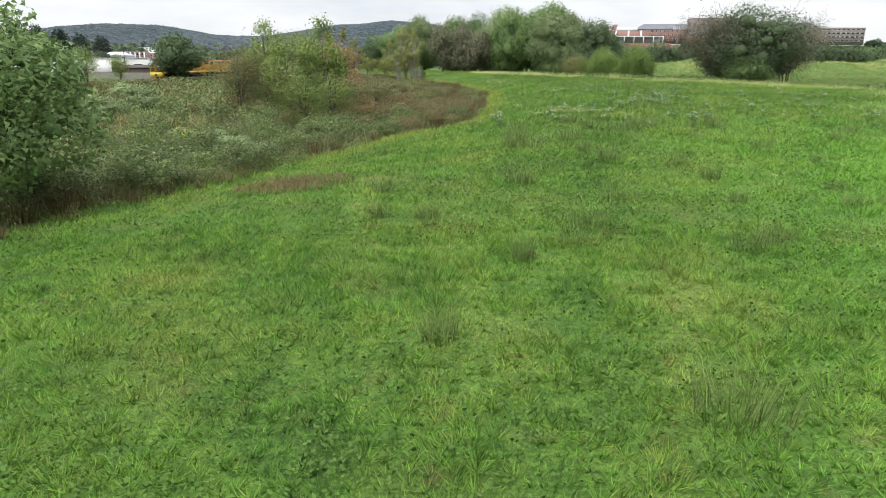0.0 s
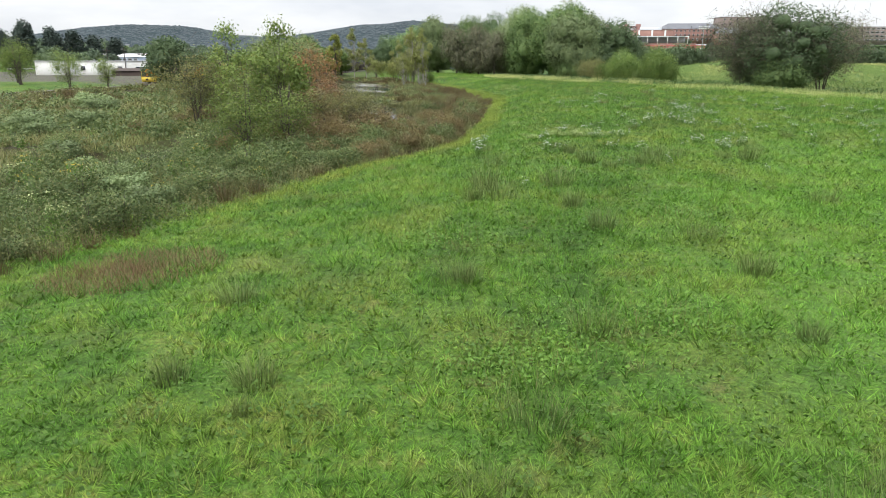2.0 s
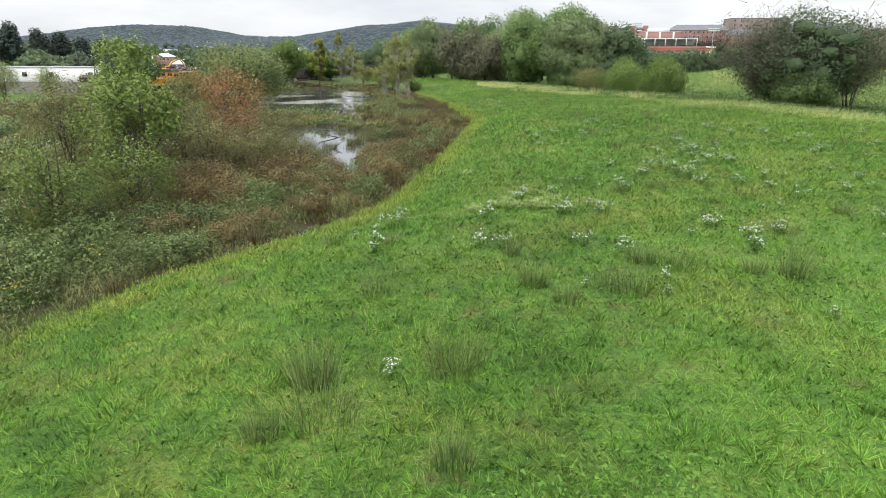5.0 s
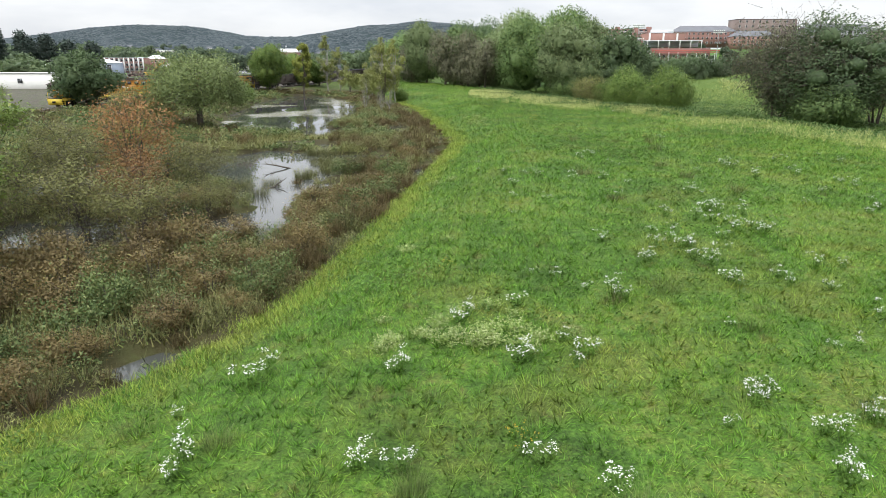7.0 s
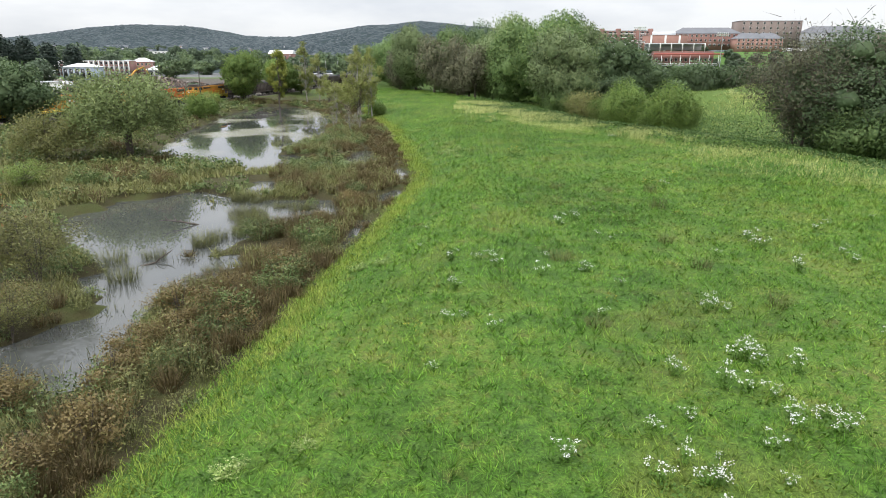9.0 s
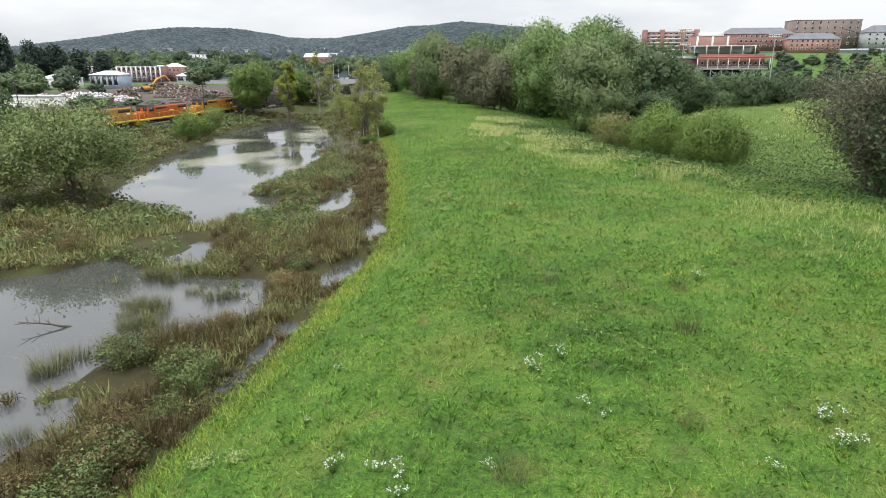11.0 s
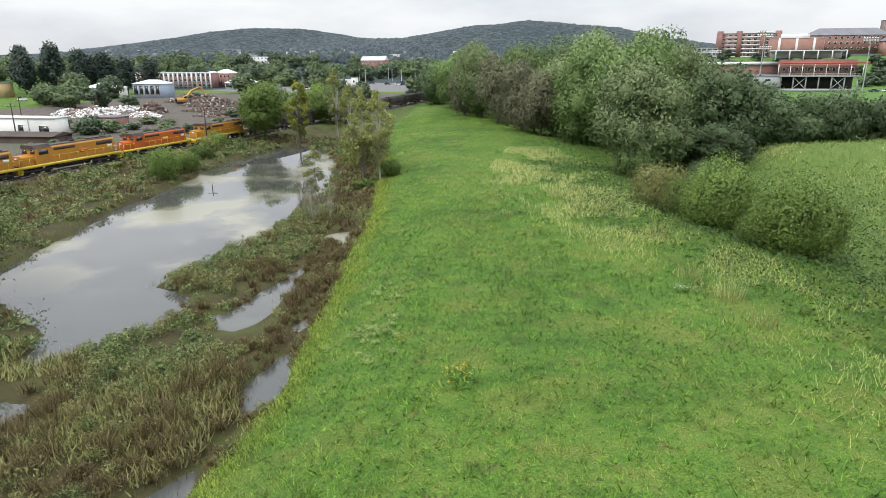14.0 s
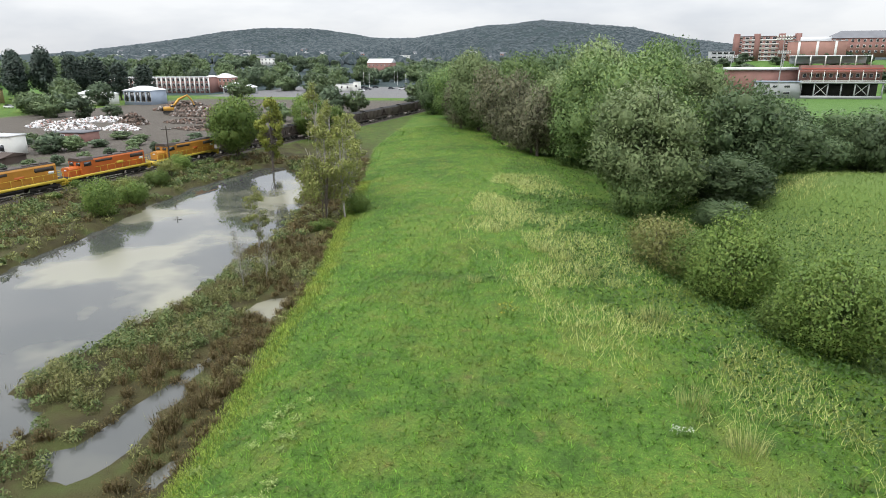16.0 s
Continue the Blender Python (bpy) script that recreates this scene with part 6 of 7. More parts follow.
def hopper():
    top = root("hopper_wagon", Matrix(), "weathered grey-brown coal hopper wagon with ribbed sides", "wagon", "hopper wagons of the train")
    body = part("body", prism([(-1.5, 1.6), (1.5, 1.6), (1.55, 3.75), (-1.55, 3.75)], -5.9, 5.9), M_HOPPER, top)
    bm = prism([(-1.0, 0.8), (1.0, 0.8), (1.5, 1.62), (-1.5, 1.62)], -4.0, 4.0)
    part("hopper_chute", bm, M_HOPPER, top)
    for end in (-1, 1):
        bm = bmesh.new()
        p = [bm.verts.new(q) for q in ((-1.5, end * 5.88, 2.1), (1.5, end * 5.88, 2.1), (1.54, end * 7.3, 3.75), (-1.54, end * 7.3, 3.75), (-1.5, end * 5.88, 3.75), (1.5, end * 5.88, 3.75))]
        for q in ((0, 1, 2, 3), (0, 3, 4), (1, 5, 2), (3, 2, 5, 4)):
            bm.faces.new([p[k] for k in q])
        part("end_slope", bm, M_HOPPER, top)
        box_part("end_post", [(-1.4, end * 7.25, 2.45, 0.12, 0.12, 2.6), (1.4, end * 7.25, 2.45, 0.12, 0.12, 2.6)], M_HOPPER, top)
        bogie(top, end * 5.6, 2, 1.75, WHEEL)
    box_part("sill", [(-1.35, 0, 1.15, 0.2, 14.6, 0.3), (1.35, 0, 1.15, 0.2, 14.6, 0.3), (0, 0, 1.15, 0.5, 15.0, 0.35)], M_HOPPER, top)
    for y in np.linspace(-5.6, 5.6, 11):
        for side in (-1.58, 1.58):
            box_part("rib", [(side, y, 2.65, 0.12, 0.14, 2.15)], M_HOPPER, body)
    box_part("top_rim", [(-1.57, 0, 3.8, 0.16, 14.6, 0.14), (1.57, 0, 3.8, 0.16, 14.6, 0.14), (0, 7.3, 3.8, 3.2, 0.14, 0.14), (0, -7.3, 3.8, 3.2, 0.14, 0.14)], M_HOPPER, top)
    bm = prism([(-1.5, 3.7), (1.5, 3.7), (0.9, 4.15), (0, 4.3), (-0.9, 4.12)], -6.6, 6.6)
    part("coal_load", bm, M_COAL, top, "heaped black coal")
    return top


track()
gold = locomotive(M_YELLOWPAINT, "golden-yellow diesel locomotive with a dark roof on the track", M_ORANGE)
red = locomotive(M_ORANGE, "orange diesel locomotive with yellow sills on the track", M_BRIGHTYEL)
FIRST = 244.6
SD = Matrix.Diagonal((1.08, 1.12, 1.08, 1.0))
gold.matrix_basis = rail_pose(FIRST) @ SD
red.matrix_basis = rail_pose(FIRST - 21.9) @ SD
copy_thing(gold, rail_pose(FIRST - 43.8) @ SD)
copy_thing(gold, rail_pose(FIRST - 65.7) @ SD)
wagon = hopper()
for k in range(16):
    m = rail_pose(FIRST + 18.9 + 15.4 * k)
    if k == 0:
        wagon.matrix_basis = m
    else:
        copy_thing(wagon, m)


def utility_pole():
    top = root("utility_pole", Matrix(), "dark wooden utility pole with a crossarm beside the track", "pole", "poles along the railway")
    v, f = tube([(0, 0, -0.3), (0.02, 0, 4), (0.05, 0.03, 9)], [0.16, 0.14, 0.10], 8)
    part_np("shaft", v, f, M_WOODPOLE, top, smooth=True)
    box_part("crossarm", [(0.04, 0, 8.3, 2.2, 0.12, 0.14)], M_WOODPOLE, top)
    for x in (-1, -0.4, 0.5, 1.05):
        box_part("insulator", [(x, 0, 8.46, 0.08, 0.08, 0.18)], M_CONCRETE, top)
    return top


scatter(utility_pole(), [(-61.5, 237, 10, 1, 1), (-109.5, 231, 20, 1, 1), (-125, 249, 20, 1, 1), (-71, 285, 5, 1, 1)], "poles along the railway")

# ---- buildings ----
PANES = {}


def window(parent, x, y, z, w, h, side, mat=None):
    """A window in a wall that faces -y (side 0), +x (1), or -x (3): a frame with a pane set in it."""
    key = (round(w, 2), round(h, 2))
    if key not in PANES:
        fr = boxes([(0, 0, h / 2 + 0.05, w + 0.2, 0.14, 0.1), (0, 0, -h / 2 - 0.05, w + 0.2, 0.18, 0.1), (-w / 2 - 0.05, 0, 0, 0.1, 0.14, h), (w / 2 + 0.05, 0, 0, 0.1, 0.14, h)])
        PANES[key] = (mesh_np("window", fr[0], fr[1], M_TRIM), mesh_np("pane", *boxes([(0, 0.0, 0, w, 0.06, h)]), M_GLASSDARK))
    o = new("window", PANES[key][0])
    o.parent = parent
    o.matrix_basis = pose(x, y, z, 0, 0, (0, 90, 180, -90)[side])
    p = new("pane", PANES[key][1])
    p.parent = o
    return o


def building(name, x, y, z, w, d, h, wall, label, category, turn=0.0, floors=2, bays=6, win=(1.2, 1.4), roof="flat", roof_mat=None, rise=2.5, side_bays=0, group=""):
    """A building whose front looks to -y; x, y is the middle of its foot."""
    top = root(name, pose(x, y, z, 0, 0, turn), label, category, group)
    body = box_part("wall", [(0, 0, h / 2 - 1.0, w, d, h + 2.0)], wall, top)
    rm = roof_mat or M_GREYROOF
    if roof == "flat":
        box_part("roof", [(0, 0, h + 0.12, w + 0.5, d + 0.5, 0.25)], rm, top)
    else:
        o = 0.5
        bm = bmesh.new()
        a = [bm.verts.new(q) for q in ((-w / 2 - o, -d / 2 - o, h), (w / 2 + o, -d / 2 - o, h), (w / 2 + o, d / 2 + o, h), (-w / 2 - o, d / 2 + o, h))]
        k = 0 if roof == "gable" else min(w * 0.35, d * 0.5)
        if w >= d:
            r = [bm.verts.new((-w / 2 - o + k, 0, h + rise)), bm.verts.new((w / 2 + o - k, 0, h + rise))]
            q = ((a[0], a[1], r[1], r[0]), (a[2], a[3], r[0], r[1]), (a[1], a[2], r[1]), (a[3], a[0], r[0]))
        else:
            r = [bm.verts.new((0, -d / 2 - o + k, h + rise)), bm.verts.new((0, d / 2 + o - k, h + rise))]
            q = ((a[0], a[1], r[0]), (a[1], a[2], r[1], r[0]), (a[2], a[3], r[1]), (a[3], a[0], r[0], r[1]))
        for f in q:
            bm.faces.new(f)
        bm.faces.new(a[::-1])
        part("roof", bm, rm, top)
    fh = h / max(floors, 1)
    for f in range(floors):
        zc = fh * (f + 0.55)
        for b in range(bays):
            window(top, -w / 2 + w * (b + 0.5) / bays, -d / 2 - 0.03, zc, *win, 0)
        for b in range(side_bays):
            yy = -d / 2 + d * (b + 0.5) / side_bays
            window(top, w / 2 + 0.03, yy, zc, *win, 1)
            window(top, -w / 2 - 0.03, yy, zc, *win, 3)
    return top


# white workshop beside the railway, with a dark lean-to
ws = building("workshop", -125.5, 241.2, 1.6, 40, 5, 5.1, M_WHITEWALL, "long white-painted workshop with a flat pale roof", "building", turn=0, floors=0, bays=0, roof_mat=M_WHITEROOF)
for x, z, w, h in ((-12, 2.8, 1.6, 1.4), (-3, 2.8, 1.6, 1.4), (10, 2.6, 1.6, 1.6), (17, 2.4, 3.0, 1.6)):
    window(ws, x, -2.53, z, w, h, 0)
box_part("downpipe", [(12.5, -2.6, 2.5, 0.15, 0.15, 5.0)], M_CONCRETE, ws)
building("lean_to", -104, 230, 1.3, 16, 7, 2.4, M_BROWNROOF, "low dark brown lean-to shed beside the workshop", "shed", turn=4, floors=0, bays=0, roof="gable", roof_mat=M_BROWNROOF, rise=0.8)
building("brick_hut", -113, 268, 2.0, 9, 6, 2.6, M_BRICK, "small flat brick hut at the edge of the yard", "hut", floors=1, bays=2)

# demolition yard
def heap(name, x, y, rx, ry, h, n, size, mat, label, seed):
    rng = np.random.default_rng(seed)
    vs, fs = [], []
    a, q = rng.uniform(0, 6.28, n), np.sqrt(rng.random(n))
    px_, py_ = x + np.cos(a) * q * rx, y + np.sin(a) * q * ry
    gz = height(px_, py_)
    for k in range(n):
        s = size * rng.uniform(0.4, 1.5, 3)
        e = Euler(rng.uniform(0, 6.28, 3)).to_matrix()
        v, f = boxes([(0, 0, 0, *s)])
        v = v @ np.array(e).T + (px_[k], py_[k], gz[k] + max(0.1, h * (1 - q[k] ** 1.6)) * rng.uniform(0.7, 1.05))
        vs.append(v)
        fs.append(f + 8 * k)
    rngs = np.linspace(0, 2 * np.pi, 18, endpoint=False)
    core = [(x, y, float(height(np.array([x]), np.array([y]))[0]) + h * 0.85)]
    for u in (0.5, 1.0):
        for t in rngs:
            cx, cy = x + math.cos(t) * rx * u, y + math.sin(t) * ry * u
            core.append((cx, cy, float(height(np.array([cx]), np.array([cy]))[0]) + (h * 0.55 if u < 1 else -0.2)))
    m = 8 * n
    vs.append(np.array(core))
    ring = [(m + 1 + k, m + 19 + k, m + 19 + (k + 1) % 18, m + 1 + (k + 1) % 18) for k in range(18)]
    me = mesh_np(name, np.concatenate(vs), np.concatenate(fs + [np.array(ring)]), mat)
    ob = new(name, me)
    return tagged(ob, label, "rubble heap", kind="stuff")


heap("scrap_heap", -137, 292, 10, 5, 3.6, 882, 0.62, M_SCRAP, "heap of white and grey scrap sheet metal", 41)
heap("scrap_heap", -122, 296, 7, 4, 1.8, 336, 0.50, M_SCRAP, "low heap of white and grey scrap", 42)
heap("rubble_heap", -130, 312, 6, 4, 4.0, 252, 0.68, M_RUBBLE, "rusty red heap of rubble and beams", 43)
heap("rubble_heap", -128, 350, 14, 8, 3.4, 630, 0.81, M_RUBBLE, "large brown heap of demolition rubble", 44)
heap("rubble_heap", -103, 330, 7, 4, 2.0, 231, 0.56, M_RUBBLE, "low heap of demolition rubble and white scrap", 45)
heap("rubble_heap", -150, 372, 16, 8, 4.0, 420, 0.87, M_RUBBLE, "brown heap of rubble before the ruined hall", 46)
heap("rubble_heap", -155, 300, 7, 5, 2.2, 231, 0.56, M_SCRAP, "scattered pale scrap beside the yard", 47)

heap("rubble_heap", -95, 302, 12, 5, 1.2, 294, 0.43, M_RUBBLE, "thin spread of rubble and broken timber", 48)
heap("rubble_heap", -112, 322, 13, 6, 1.5, 357, 0.50, M_RUBBLE, "low spread of broken brick and timber", 49)
heap("scrap_heap", -150, 322, 12, 6, 1.6, 315, 0.56, M_SCRAP, "loose spread of pale scrap metal", 50)
heap("rubble_heap", -92, 358, 12, 6, 2.2, 315, 0.62, M_RUBBLE, "brown heap of rubble beside the track", 51)


def excavator():
    top = root("excavator", pose(-144, 352, 2.4, 0, 0, 35), "yellow excavator with a long raised boom in the rubble", "excavator")
    for s in (-1.3, 1.3):
        bm = prism([(-2.2, 0.1), (2.2, 0.1), (2.6, 0.5), (2.2, 0.95), (-2.2, 0.95), (-2.6, 0.5)], s - 0.35, s + 0.35)
        part("crawler_track", bm, M_BLACK, top)
    house = box_part("house", [(-0.3, 0, 2.0, 4.0, 2.8, 1.5)], M_EXCAV, top)
    box_part("counterweight", [(-2.5, 0, 1.9, 0.8, 2.8, 1.3)], M_BLACK, house)
    box_part("cab", [(1.1, -0.85, 2.8, 1.6, 1.0, 1.7)], M_EXCAV, top)
    box_part("cab_window", [(1.2, -1.38, 3.0, 1.2, 0.05, 0.9), (1.93, -0.85, 3.0, 0.05, 0.8, 0.9)], M_GLASSDARK, top)
    v, f = tube([(1.2, 0.2, 2.3), (4.0, 0.2, 5.6), (7.5, 0.2, 7.2)], [0.45, 0.5, 0.32], 4)
    part_np("boom", v, f, M_EXCAV, top)
    v, f = tube([(7.3, 0.2, 7.4), (9.0, 0.2, 5.2), (9.8, 0.2, 3.2)], [0.36, 0.32, 0.22], 4)
    stick = part_np("stick", v, f, M_EXCAV, top)
    part("bucket", prism([(9.4, 3.3), (10.3, 3.2), (10.4, 2.3), (9.7, 1.9), (9.2, 2.5)], -0.4, 0.8), M_BLACK, stick)


excavator()
building("yard_hall", -197, 407, 2.0, 16, 12, 7.0, M_BLUEGREY, "gutted blue-grey hall with a pale hipped roof", "building", floors=1, bays=5, win=(2.2, 4.6), roof="hip", roof_mat=M_WHITEROOF, rise=2.0)
building("yard_office", -222, 402, 2.0, 18, 10, 5.2, M_WHITEWALL, "low white office with a pale hipped roof", "building", floors=1, bays=6, roof="hip", roof_mat=M_WHITEROOF, rise=2.0)
flats = building("flats", -262, 510, 2.5, 72, 14, 9.6, M_BRICK, "long three-storey brick block with white piers", "building", turn=8, floors=3, bays=22, win=(1.5, 1.7), roof_mat=M_WHITEROOF)
for k in range(23):
    box_part("pier", [(-36 + 72 * k / 22, -7.35, 4.6, 0.7, 0.6, 9.9)], M_TRIM, flats, "white wall pier")
building("hip_house", -226, 530, 3.5, 12, 10, 8.0, M_BRICKPINK, "two-storey brick house with a pale hipped roof", "house", floors=2, bays=4, roof="hip", roof_mat=M_WHITEROOF, rise=2.6, side_bays=2)
building("hip_house", -243, 540, 3.0, 10, 9, 7.5, M_WHITEWALL, "two-storey white house with a pale hipped roof", "house", floors=2, bays=3, roof="hip", roof_mat=M_WHITEROOF, rise=2.2)
building("pavilion", -199, 502, 2.0, 17, 13, 4.2, M_CONCRETE, "open pavilion with a wide pale hipped roof", "shed", floors=1, bays=3, win=(4.2, 2.6), roof="hip", roof_mat=M_WHITEROOF, rise=3.2)
building("tan_store", -287, 392, 2.5, 20, 14, 7.0, M_TAN, "tan rendered store with a flat roof", "building", floors=1, bays=3)
building("lot_store", -155, 555, 2.0, 26, 10, 4.2, M_WHITEWALL, "low white store at the car park", "building", floors=1, bays=6, roof_mat=M_WHITEROOF)
building("lot_kiosk", -137, 550, 2.0, 4, 4, 6.0, M_WHITEWALL, "narrow white kiosk at the car park", "building", floors=1, bays=1)
building("brick_store", -200, 790, 8, 26, 16, 11, M_BRICK, "red brick building with a white gabled front", "building", floors=2, bays=6, roof="gable", roof_mat=M_WHITEROOF, rise=4)

# houses of the town
rng = np.random.default_rng(51)
house_a = building("house", 0, 0, 0, 12, 9, 6, M_WHITEWALL, "small white house on the town's slope", "house", floors=2, bays=3, roof="gable", rise=3, group="houses of the town")
house_b = building("house", 0, 0, 0, 11, 9, 6, M_BRICKPINK, "small brick house on the town's slope", "house", floors=2, bays=3, roof="gable", rise=3, group="houses of the town")
house_c = building("house", 0, 0, 0, 24, 12, 7, M_WHITEWALL, "long pale building on the town's slope", "house", floors=2, bays=6, roof="flat", roof_mat=M_WHITEROOF, group="houses of the town")
places = {}
for k in range(70):
    y = rng.uniform(950, 1800)
    x = rng.uniform(-0.78, -0.02) * y
    m = pose(x, y, ground_at(x, y) + 1.0, 0, 0, rng.uniform(-30, 30)) @ Matrix.Scale(rng.uniform(0.9, 1.4), 4)
    places.setdefault((house_a, house_b, house_c, house_a, house_b)[k % 5], []).append(m)
for proto, ms in places.items():
    for m in ms[1:]:
        copy_thing(proto, m)
    proto.matrix_basis = ms[0]

# grandstand on the playing field
def grandstand():
    top = root("grandstand", pose(0, 515, 1.0), "brick and white sports grandstand with red railings", "building")
    x0, x1 = 135.0, 175.0
    # black wall behind the columns paints the shade of the open undercroft
    box_part("undercroft_shade", [((x0 + x1) / 2, 8, 4.2, x1 - x0, 1.0, 8.4)], M_BLACK, top, "black wall standing for the shade of the open undercroft")
    box_part("plinth", [((x0 + x1) / 2, 0.2, 0.8, x1 - x0, 0.5, 1.6)], M_CONCRETE, top)
    box_part("deck", [((x0 + x1) / 2, 3.5, 8.5, x1 - x0 + 2, 9, 0.7)], M_CONCRETE, top)
    for k in range(7):
        x = x0 + (x1 - x0) * k / 6
        box_part("column", [(x, 0.3, 4.2, 0.6, 0.6, 8.4)], M_CONCRETE, top)
    for k in (1, 4):
        xa, xb = x0 + (x1 - x0) * k / 6, x0 + (x1 - x0) * (k + 1) / 6
        for za, zb in ((1.6, 8.0), (8.0, 1.6)):
            v, f = tube([(xa, 0.3, za), (xb, 0.3, zb)], [0.2, 0.2], 4)
            part_np("brace", v, f, M_CONCRETE, top)
    upper = box_part("upper_wall", [((x0 + x1) / 2, 7, 13.2, x1 - x0, 6, 9.0)], M_BRICK, top, "red brick upper wall")
    box_part("red_gallery", [((x0 + x1) / 2 + 2, 1.5, 14.6, x1 - x0 + 6, 3.5, 0.35), ((x0 + x1) / 2 + 2, -0.2, 15.9, x1 - x0 + 6, 0.15, 0.9)], M_REDSTEEL, top, "red steel gallery")
    box_part("lower_rail", [((x0 + x1) / 2, -0.9, 9.8, x1 - x0 + 2, 0.12, 0.25), ((x0 + x1) / 2, -0.9, 9.2, x1 - x0 + 2, 0.12, 0.12)], M_TRIM, top, "white railing")
    for k in range(8):
        x = x0 - 2 + (x1 - x0 + 4) * k / 7
        box_part("gallery_post", [(x, 0, 11.8, 0.35, 0.35, 6.4)], M_TRIM, top, "white post")
    for k in range(12):
        window(top, x0 + 2 + (x1 - x0 - 4) * k / 11, 3.95, 12.2, 1.6, 1.8, 0)
    box_part("canopy", [(149, 6.5, 22.6, 39, 8, 0.5)], M_WHITEROOF, top, "white flat canopy")
    box_part("rear_screen", [(149, 10.2, 20.4, 38.4, 0.15, 3.9)], M_CONCRETE, top, "grey wind screen behind the seats")
    for k in range(6):
        box_part("canopy_post", [(131 + 37 * k / 5, 2.3, 20.2, 0.5, 0.4, 5.4)], M_TRIM, top, "white canopy post")
    wing = box_part("wing", [(124, 5, 4.4, 22, 10, 8.8)], M_CONCRETE, top, "grey concrete wing")
    box_part("wing_roof", [(124, 5, 9.0, 23, 11, 0.5)], M_BLUEGREY, wing, "blue-grey flat roof")
    for x in (117, 122, 128):
        window(wing, x, -0.03, 3.0, 3.0, 1.2, 0)
        window(wing, x, -0.03, 6.4, 3.0, 1.2, 0)
    box_part("hall", [(118, 22, 7.5, 36, 18, 15.0)], M_BRICK, top, "red brick hall behind")
    box_part("hall_roof", [(118, 22, 15.6, 38, 20, 1.4)], M_WHITEROOF, top, "white flat roof")


grandstand()


def floodlight():
    top = root("floodlight_mast", Matrix(), "tall grey floodlight mast beside the playing field", "floodlight", "floodlight masts")
    v, f = tube([(0, 0, -0.3), (0, 0, 16), (0, 0, 32)], [0.35, 0.28, 0.18], 8)
    part_np("mast", v, f, M_CONCRETE, top)
    box_part("lamp_bar", [(0, 0, 31.6, 8, 0.2, 0.25), (0, 0, 30.2, 8, 0.2, 0.25)], M_CONCRETE, top)
    for k in range(6):
        for z in (32.1, 30.7):
            box_part("lamp", [(-3.5 + 1.4 * k, -0.2, z, 0.8, 0.4, 0.7)], M_TRIM, top)
    return top


scatter(floodlight(), [(122, 509, 0, 1, 1.02), (135, 560, 0, 0.9, 0.85), (176, 509, 0, 0.95, 0.95), (103, 545, 0, 0.85, 0.85)], "floodlight masts")

# campus on the hill
ap = building("apartment_block", 146, 668, 20, 42, 16, 17.5, M_BRICK, "six-storey brick block with white window bands", "building", floors=6, bays=9, win=(2.6, 1.3), roof_mat=M_GREYROOF)
for f in range(6):
    box_part("white_band", [(0, -8.15, 17.5 * (f + 0.12) / 6, 34, 0.4, 0.7)], M_TRIM, ap, "white balcony band")
for x in (-21, -7, 10, 21):
    box_part("brick_tower", [(x, -6.5, 9.6, 3.6, 5, 19.5)], M_BRICK, ap, "projecting brick tower")
gym = building("gymnasium", 178, 660, 20, 36, 24, 13.5, M_BRICKPINK, "windowless pale brick gymnasium", "building", floors=0, bays=0, roof_mat=M_WHITEROOF)
box_part("roof_light", [(0, 3, 15.2, 20, 12, 3.0)], M_WHITEROOF, gym, "white raised roof light")
for x in (-13, -1, 11):
    box_part("stair_strip", [(x, -12.1, 6.7, 1.6, 0.4, 13.2)], M_TRIM, gym, "pale vertical strip")
building("campus_hall", 224, 690, 24, 58, 18, 12, M_BRICK, "long brick campus hall with a grey pitched roof", "building", floors=3, bays=14, win=(1.6, 1.8), roof="hip", rise=5.5)
building("campus_hall", 262, 668, 22, 40, 14, 9, M_BRICKPINK, "white-trimmed brick campus hall with a grey pitched roof", "building", floors=3, bays=10, win=(1.6, 1.6), roof="hip", rise=5)
building("campus_tower", 288, 715, 26, 56, 22, 22, M_BRICKGREY, "tall stepped brick campus building", "building", floors=5, bays=9, win=(1.6, 2.0))
building("campus_hall", 350, 700, 26, 70, 18, 11, M_CONCRETE, "long grey-roofed campus hall", "building", floors=3, bays=12, win=(1.6, 1.6), roof="hip", rise=6)
building("brick_school", 372, 640, 22, 40, 18, 13, M_BRICKGREY, "red brick school with bands of windows", "building", floors=4, bays=9, win=(3.0, 1.6))
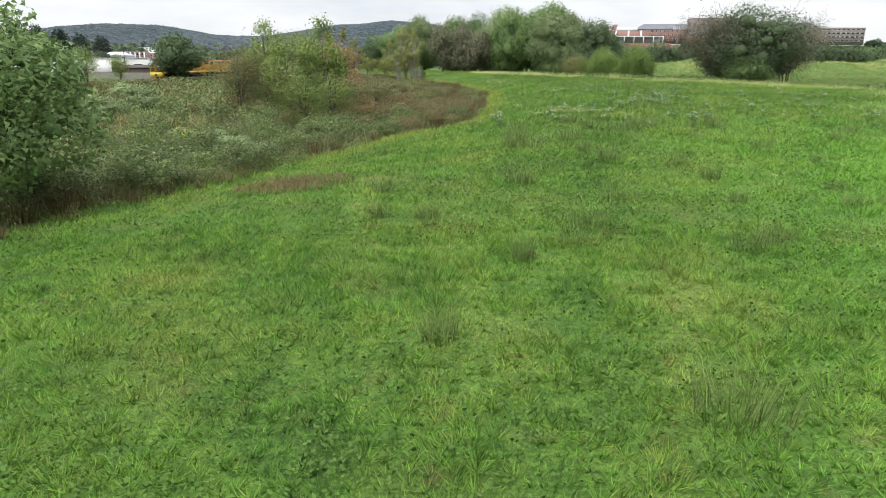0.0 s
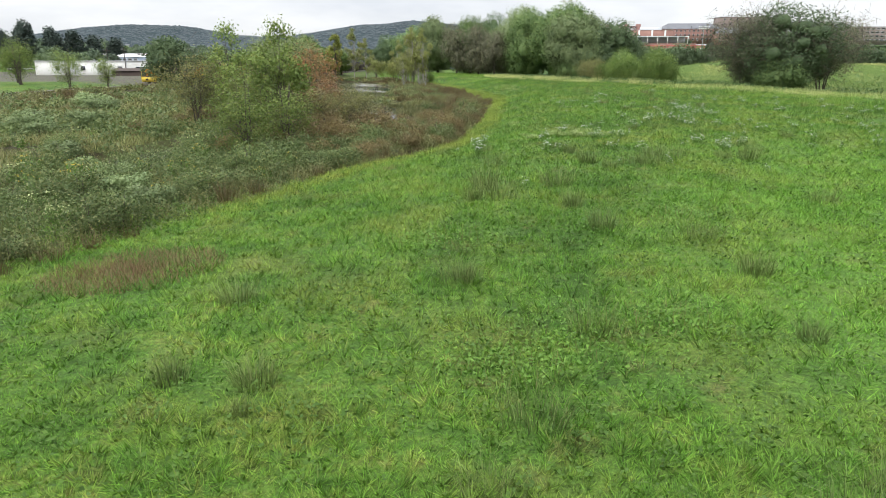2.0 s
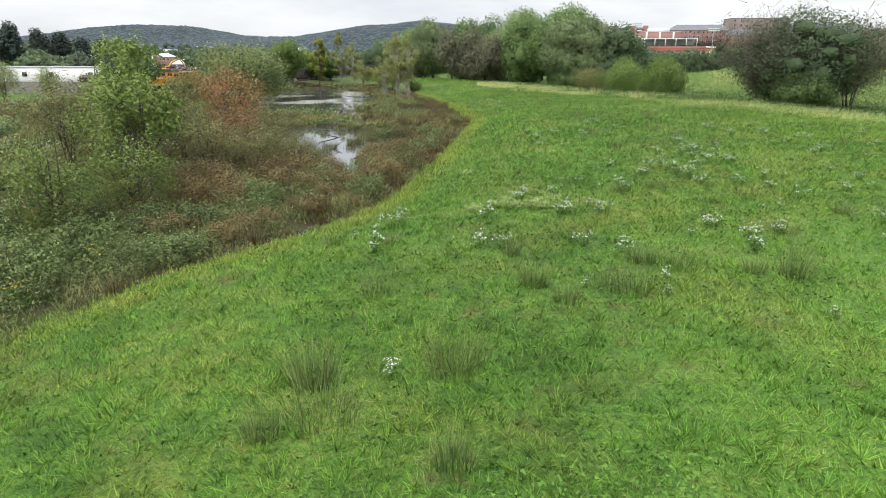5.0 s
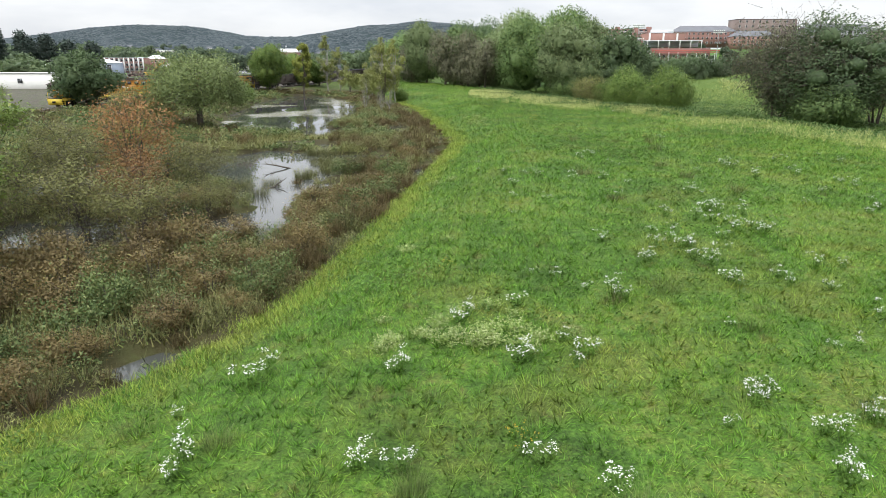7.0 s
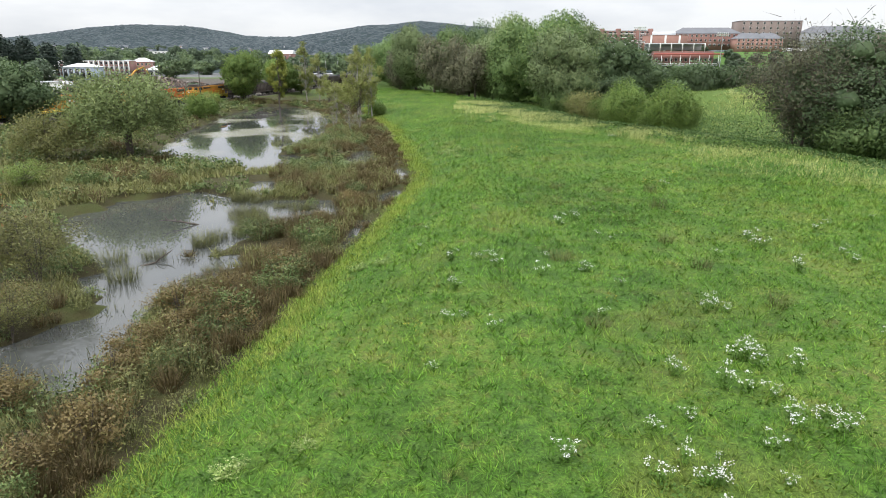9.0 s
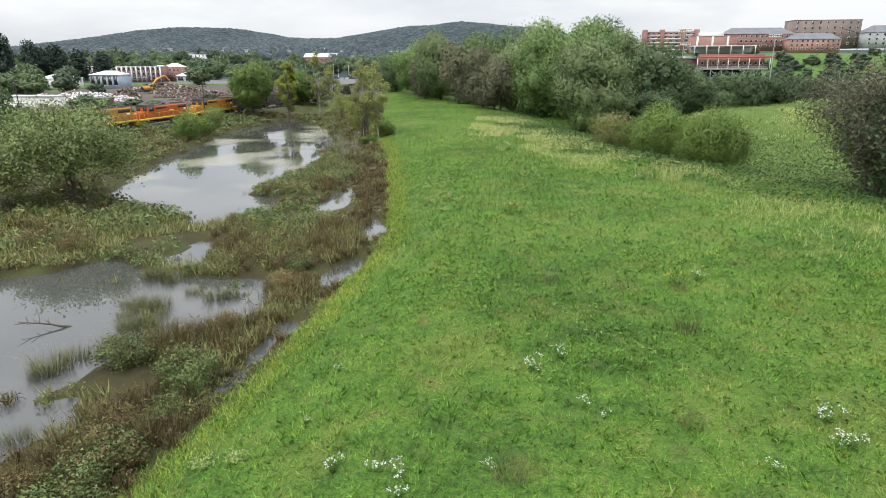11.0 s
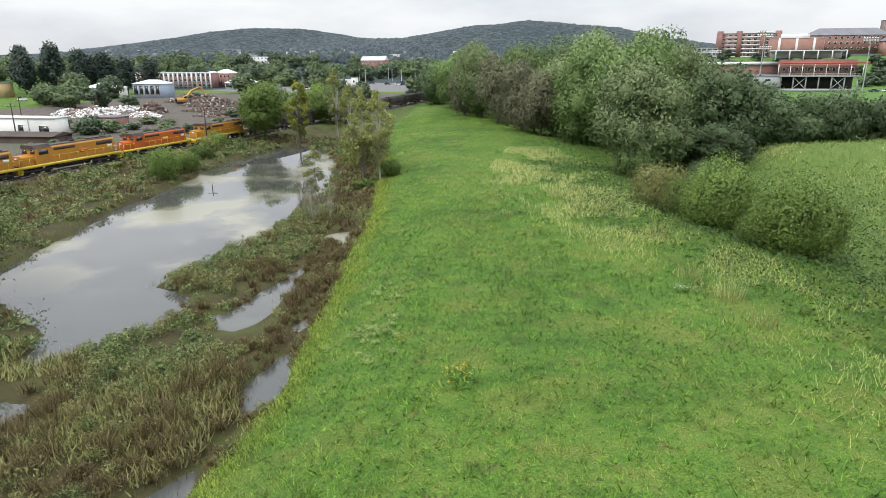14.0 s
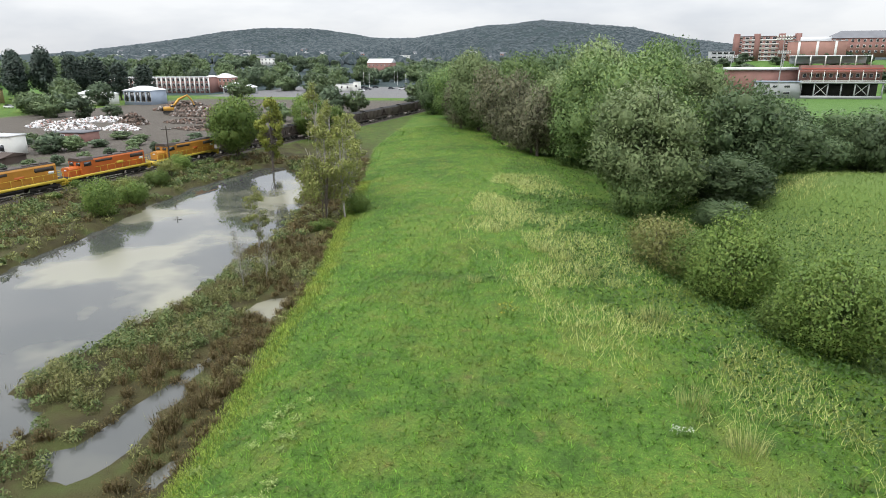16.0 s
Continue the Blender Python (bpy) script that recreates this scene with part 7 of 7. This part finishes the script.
gar = building("parking_garage", 114, 655, 18, 16, 16, 9, M_CONCRETE, "open concrete parking garage", "building", floors=3, bays=4, win=(3.0, 1.4))


# ---- cars and lamps ----
def car(paint, label):
    top = root("car", Matrix(), label, "car", "parked cars")
    part("body", prism([(-2.2, 0.35), (2.2, 0.35), (2.25, 0.8), (1.3, 0.95), (-1.9, 0.98), (-2.2, 0.85)], -0.88, 0.88), paint, top)
    part("cabin", prism([(-1.8, 0.95), (1.2, 0.93), (0.45, 1.45), (-1.3, 1.48)], -0.76, 0.76), M_GLASSDARK, top, "dark glazed cabin")
    for x in (-1.4, 1.4):
        for y in (-0.8, 0.8):
            bm = drum(0.33, 0.2, "z", 12)
            bmesh.ops.rotate(bm, verts=bm.verts, matrix=Matrix.Rotation(radians(90), 3, "X"))
            bmesh.ops.translate(bm, verts=bm.verts, vec=(x, y, 0.33))
            part("wheel", bm, M_BLACK, top)
    return top


rng = np.random.default_rng(61)
spots = [(-236, 371), (-229, 372), (-222, 374), (-212, 376), (-245, 371)] + [(rng.uniform(-150, -70), rng.uniform(490, 600)) for k in range(16)] + [(330 + 7 * k, 560 + (k % 3)) for k in range(12)] + [(183, 512), (190, 513)]
scatter(car(M_CARWHITE, "white parked car standing on the asphalt"), [(x, y, rng.uniform(-20, 20), 1.1, 1.1) for x, y in spots[0::2]], "parked cars")
scatter(car(M_CARDARK, "dark parked car standing on the asphalt"), [(x, y, rng.uniform(-20, 20), 1.1, 1.1) for x, y in spots[1::2]], "parked cars")


def lot_lamp():
    top = root("lot_lamp", Matrix(), "slim pale lamp post in the car park", "lamp post", "lamp posts of the car park")
    v, f = tube([(0, 0, -0.2), (0, 0, 9)], [0.16, 0.12], 6)
    part_np("post", v, f, M_TRIM, top)
    box_part("lamp_head", [(0, 0.4, 9.05, 0.5, 1.1, 0.22)], M_TRIM, top)
    return top


scatter(lot_lamp(), [(-205 + 9.5 * k + (k * 7 % 4), 600 + 45 * (k % 3), 0, 1.0, 1.1) for k in range(17)], "lamp posts of the car park")
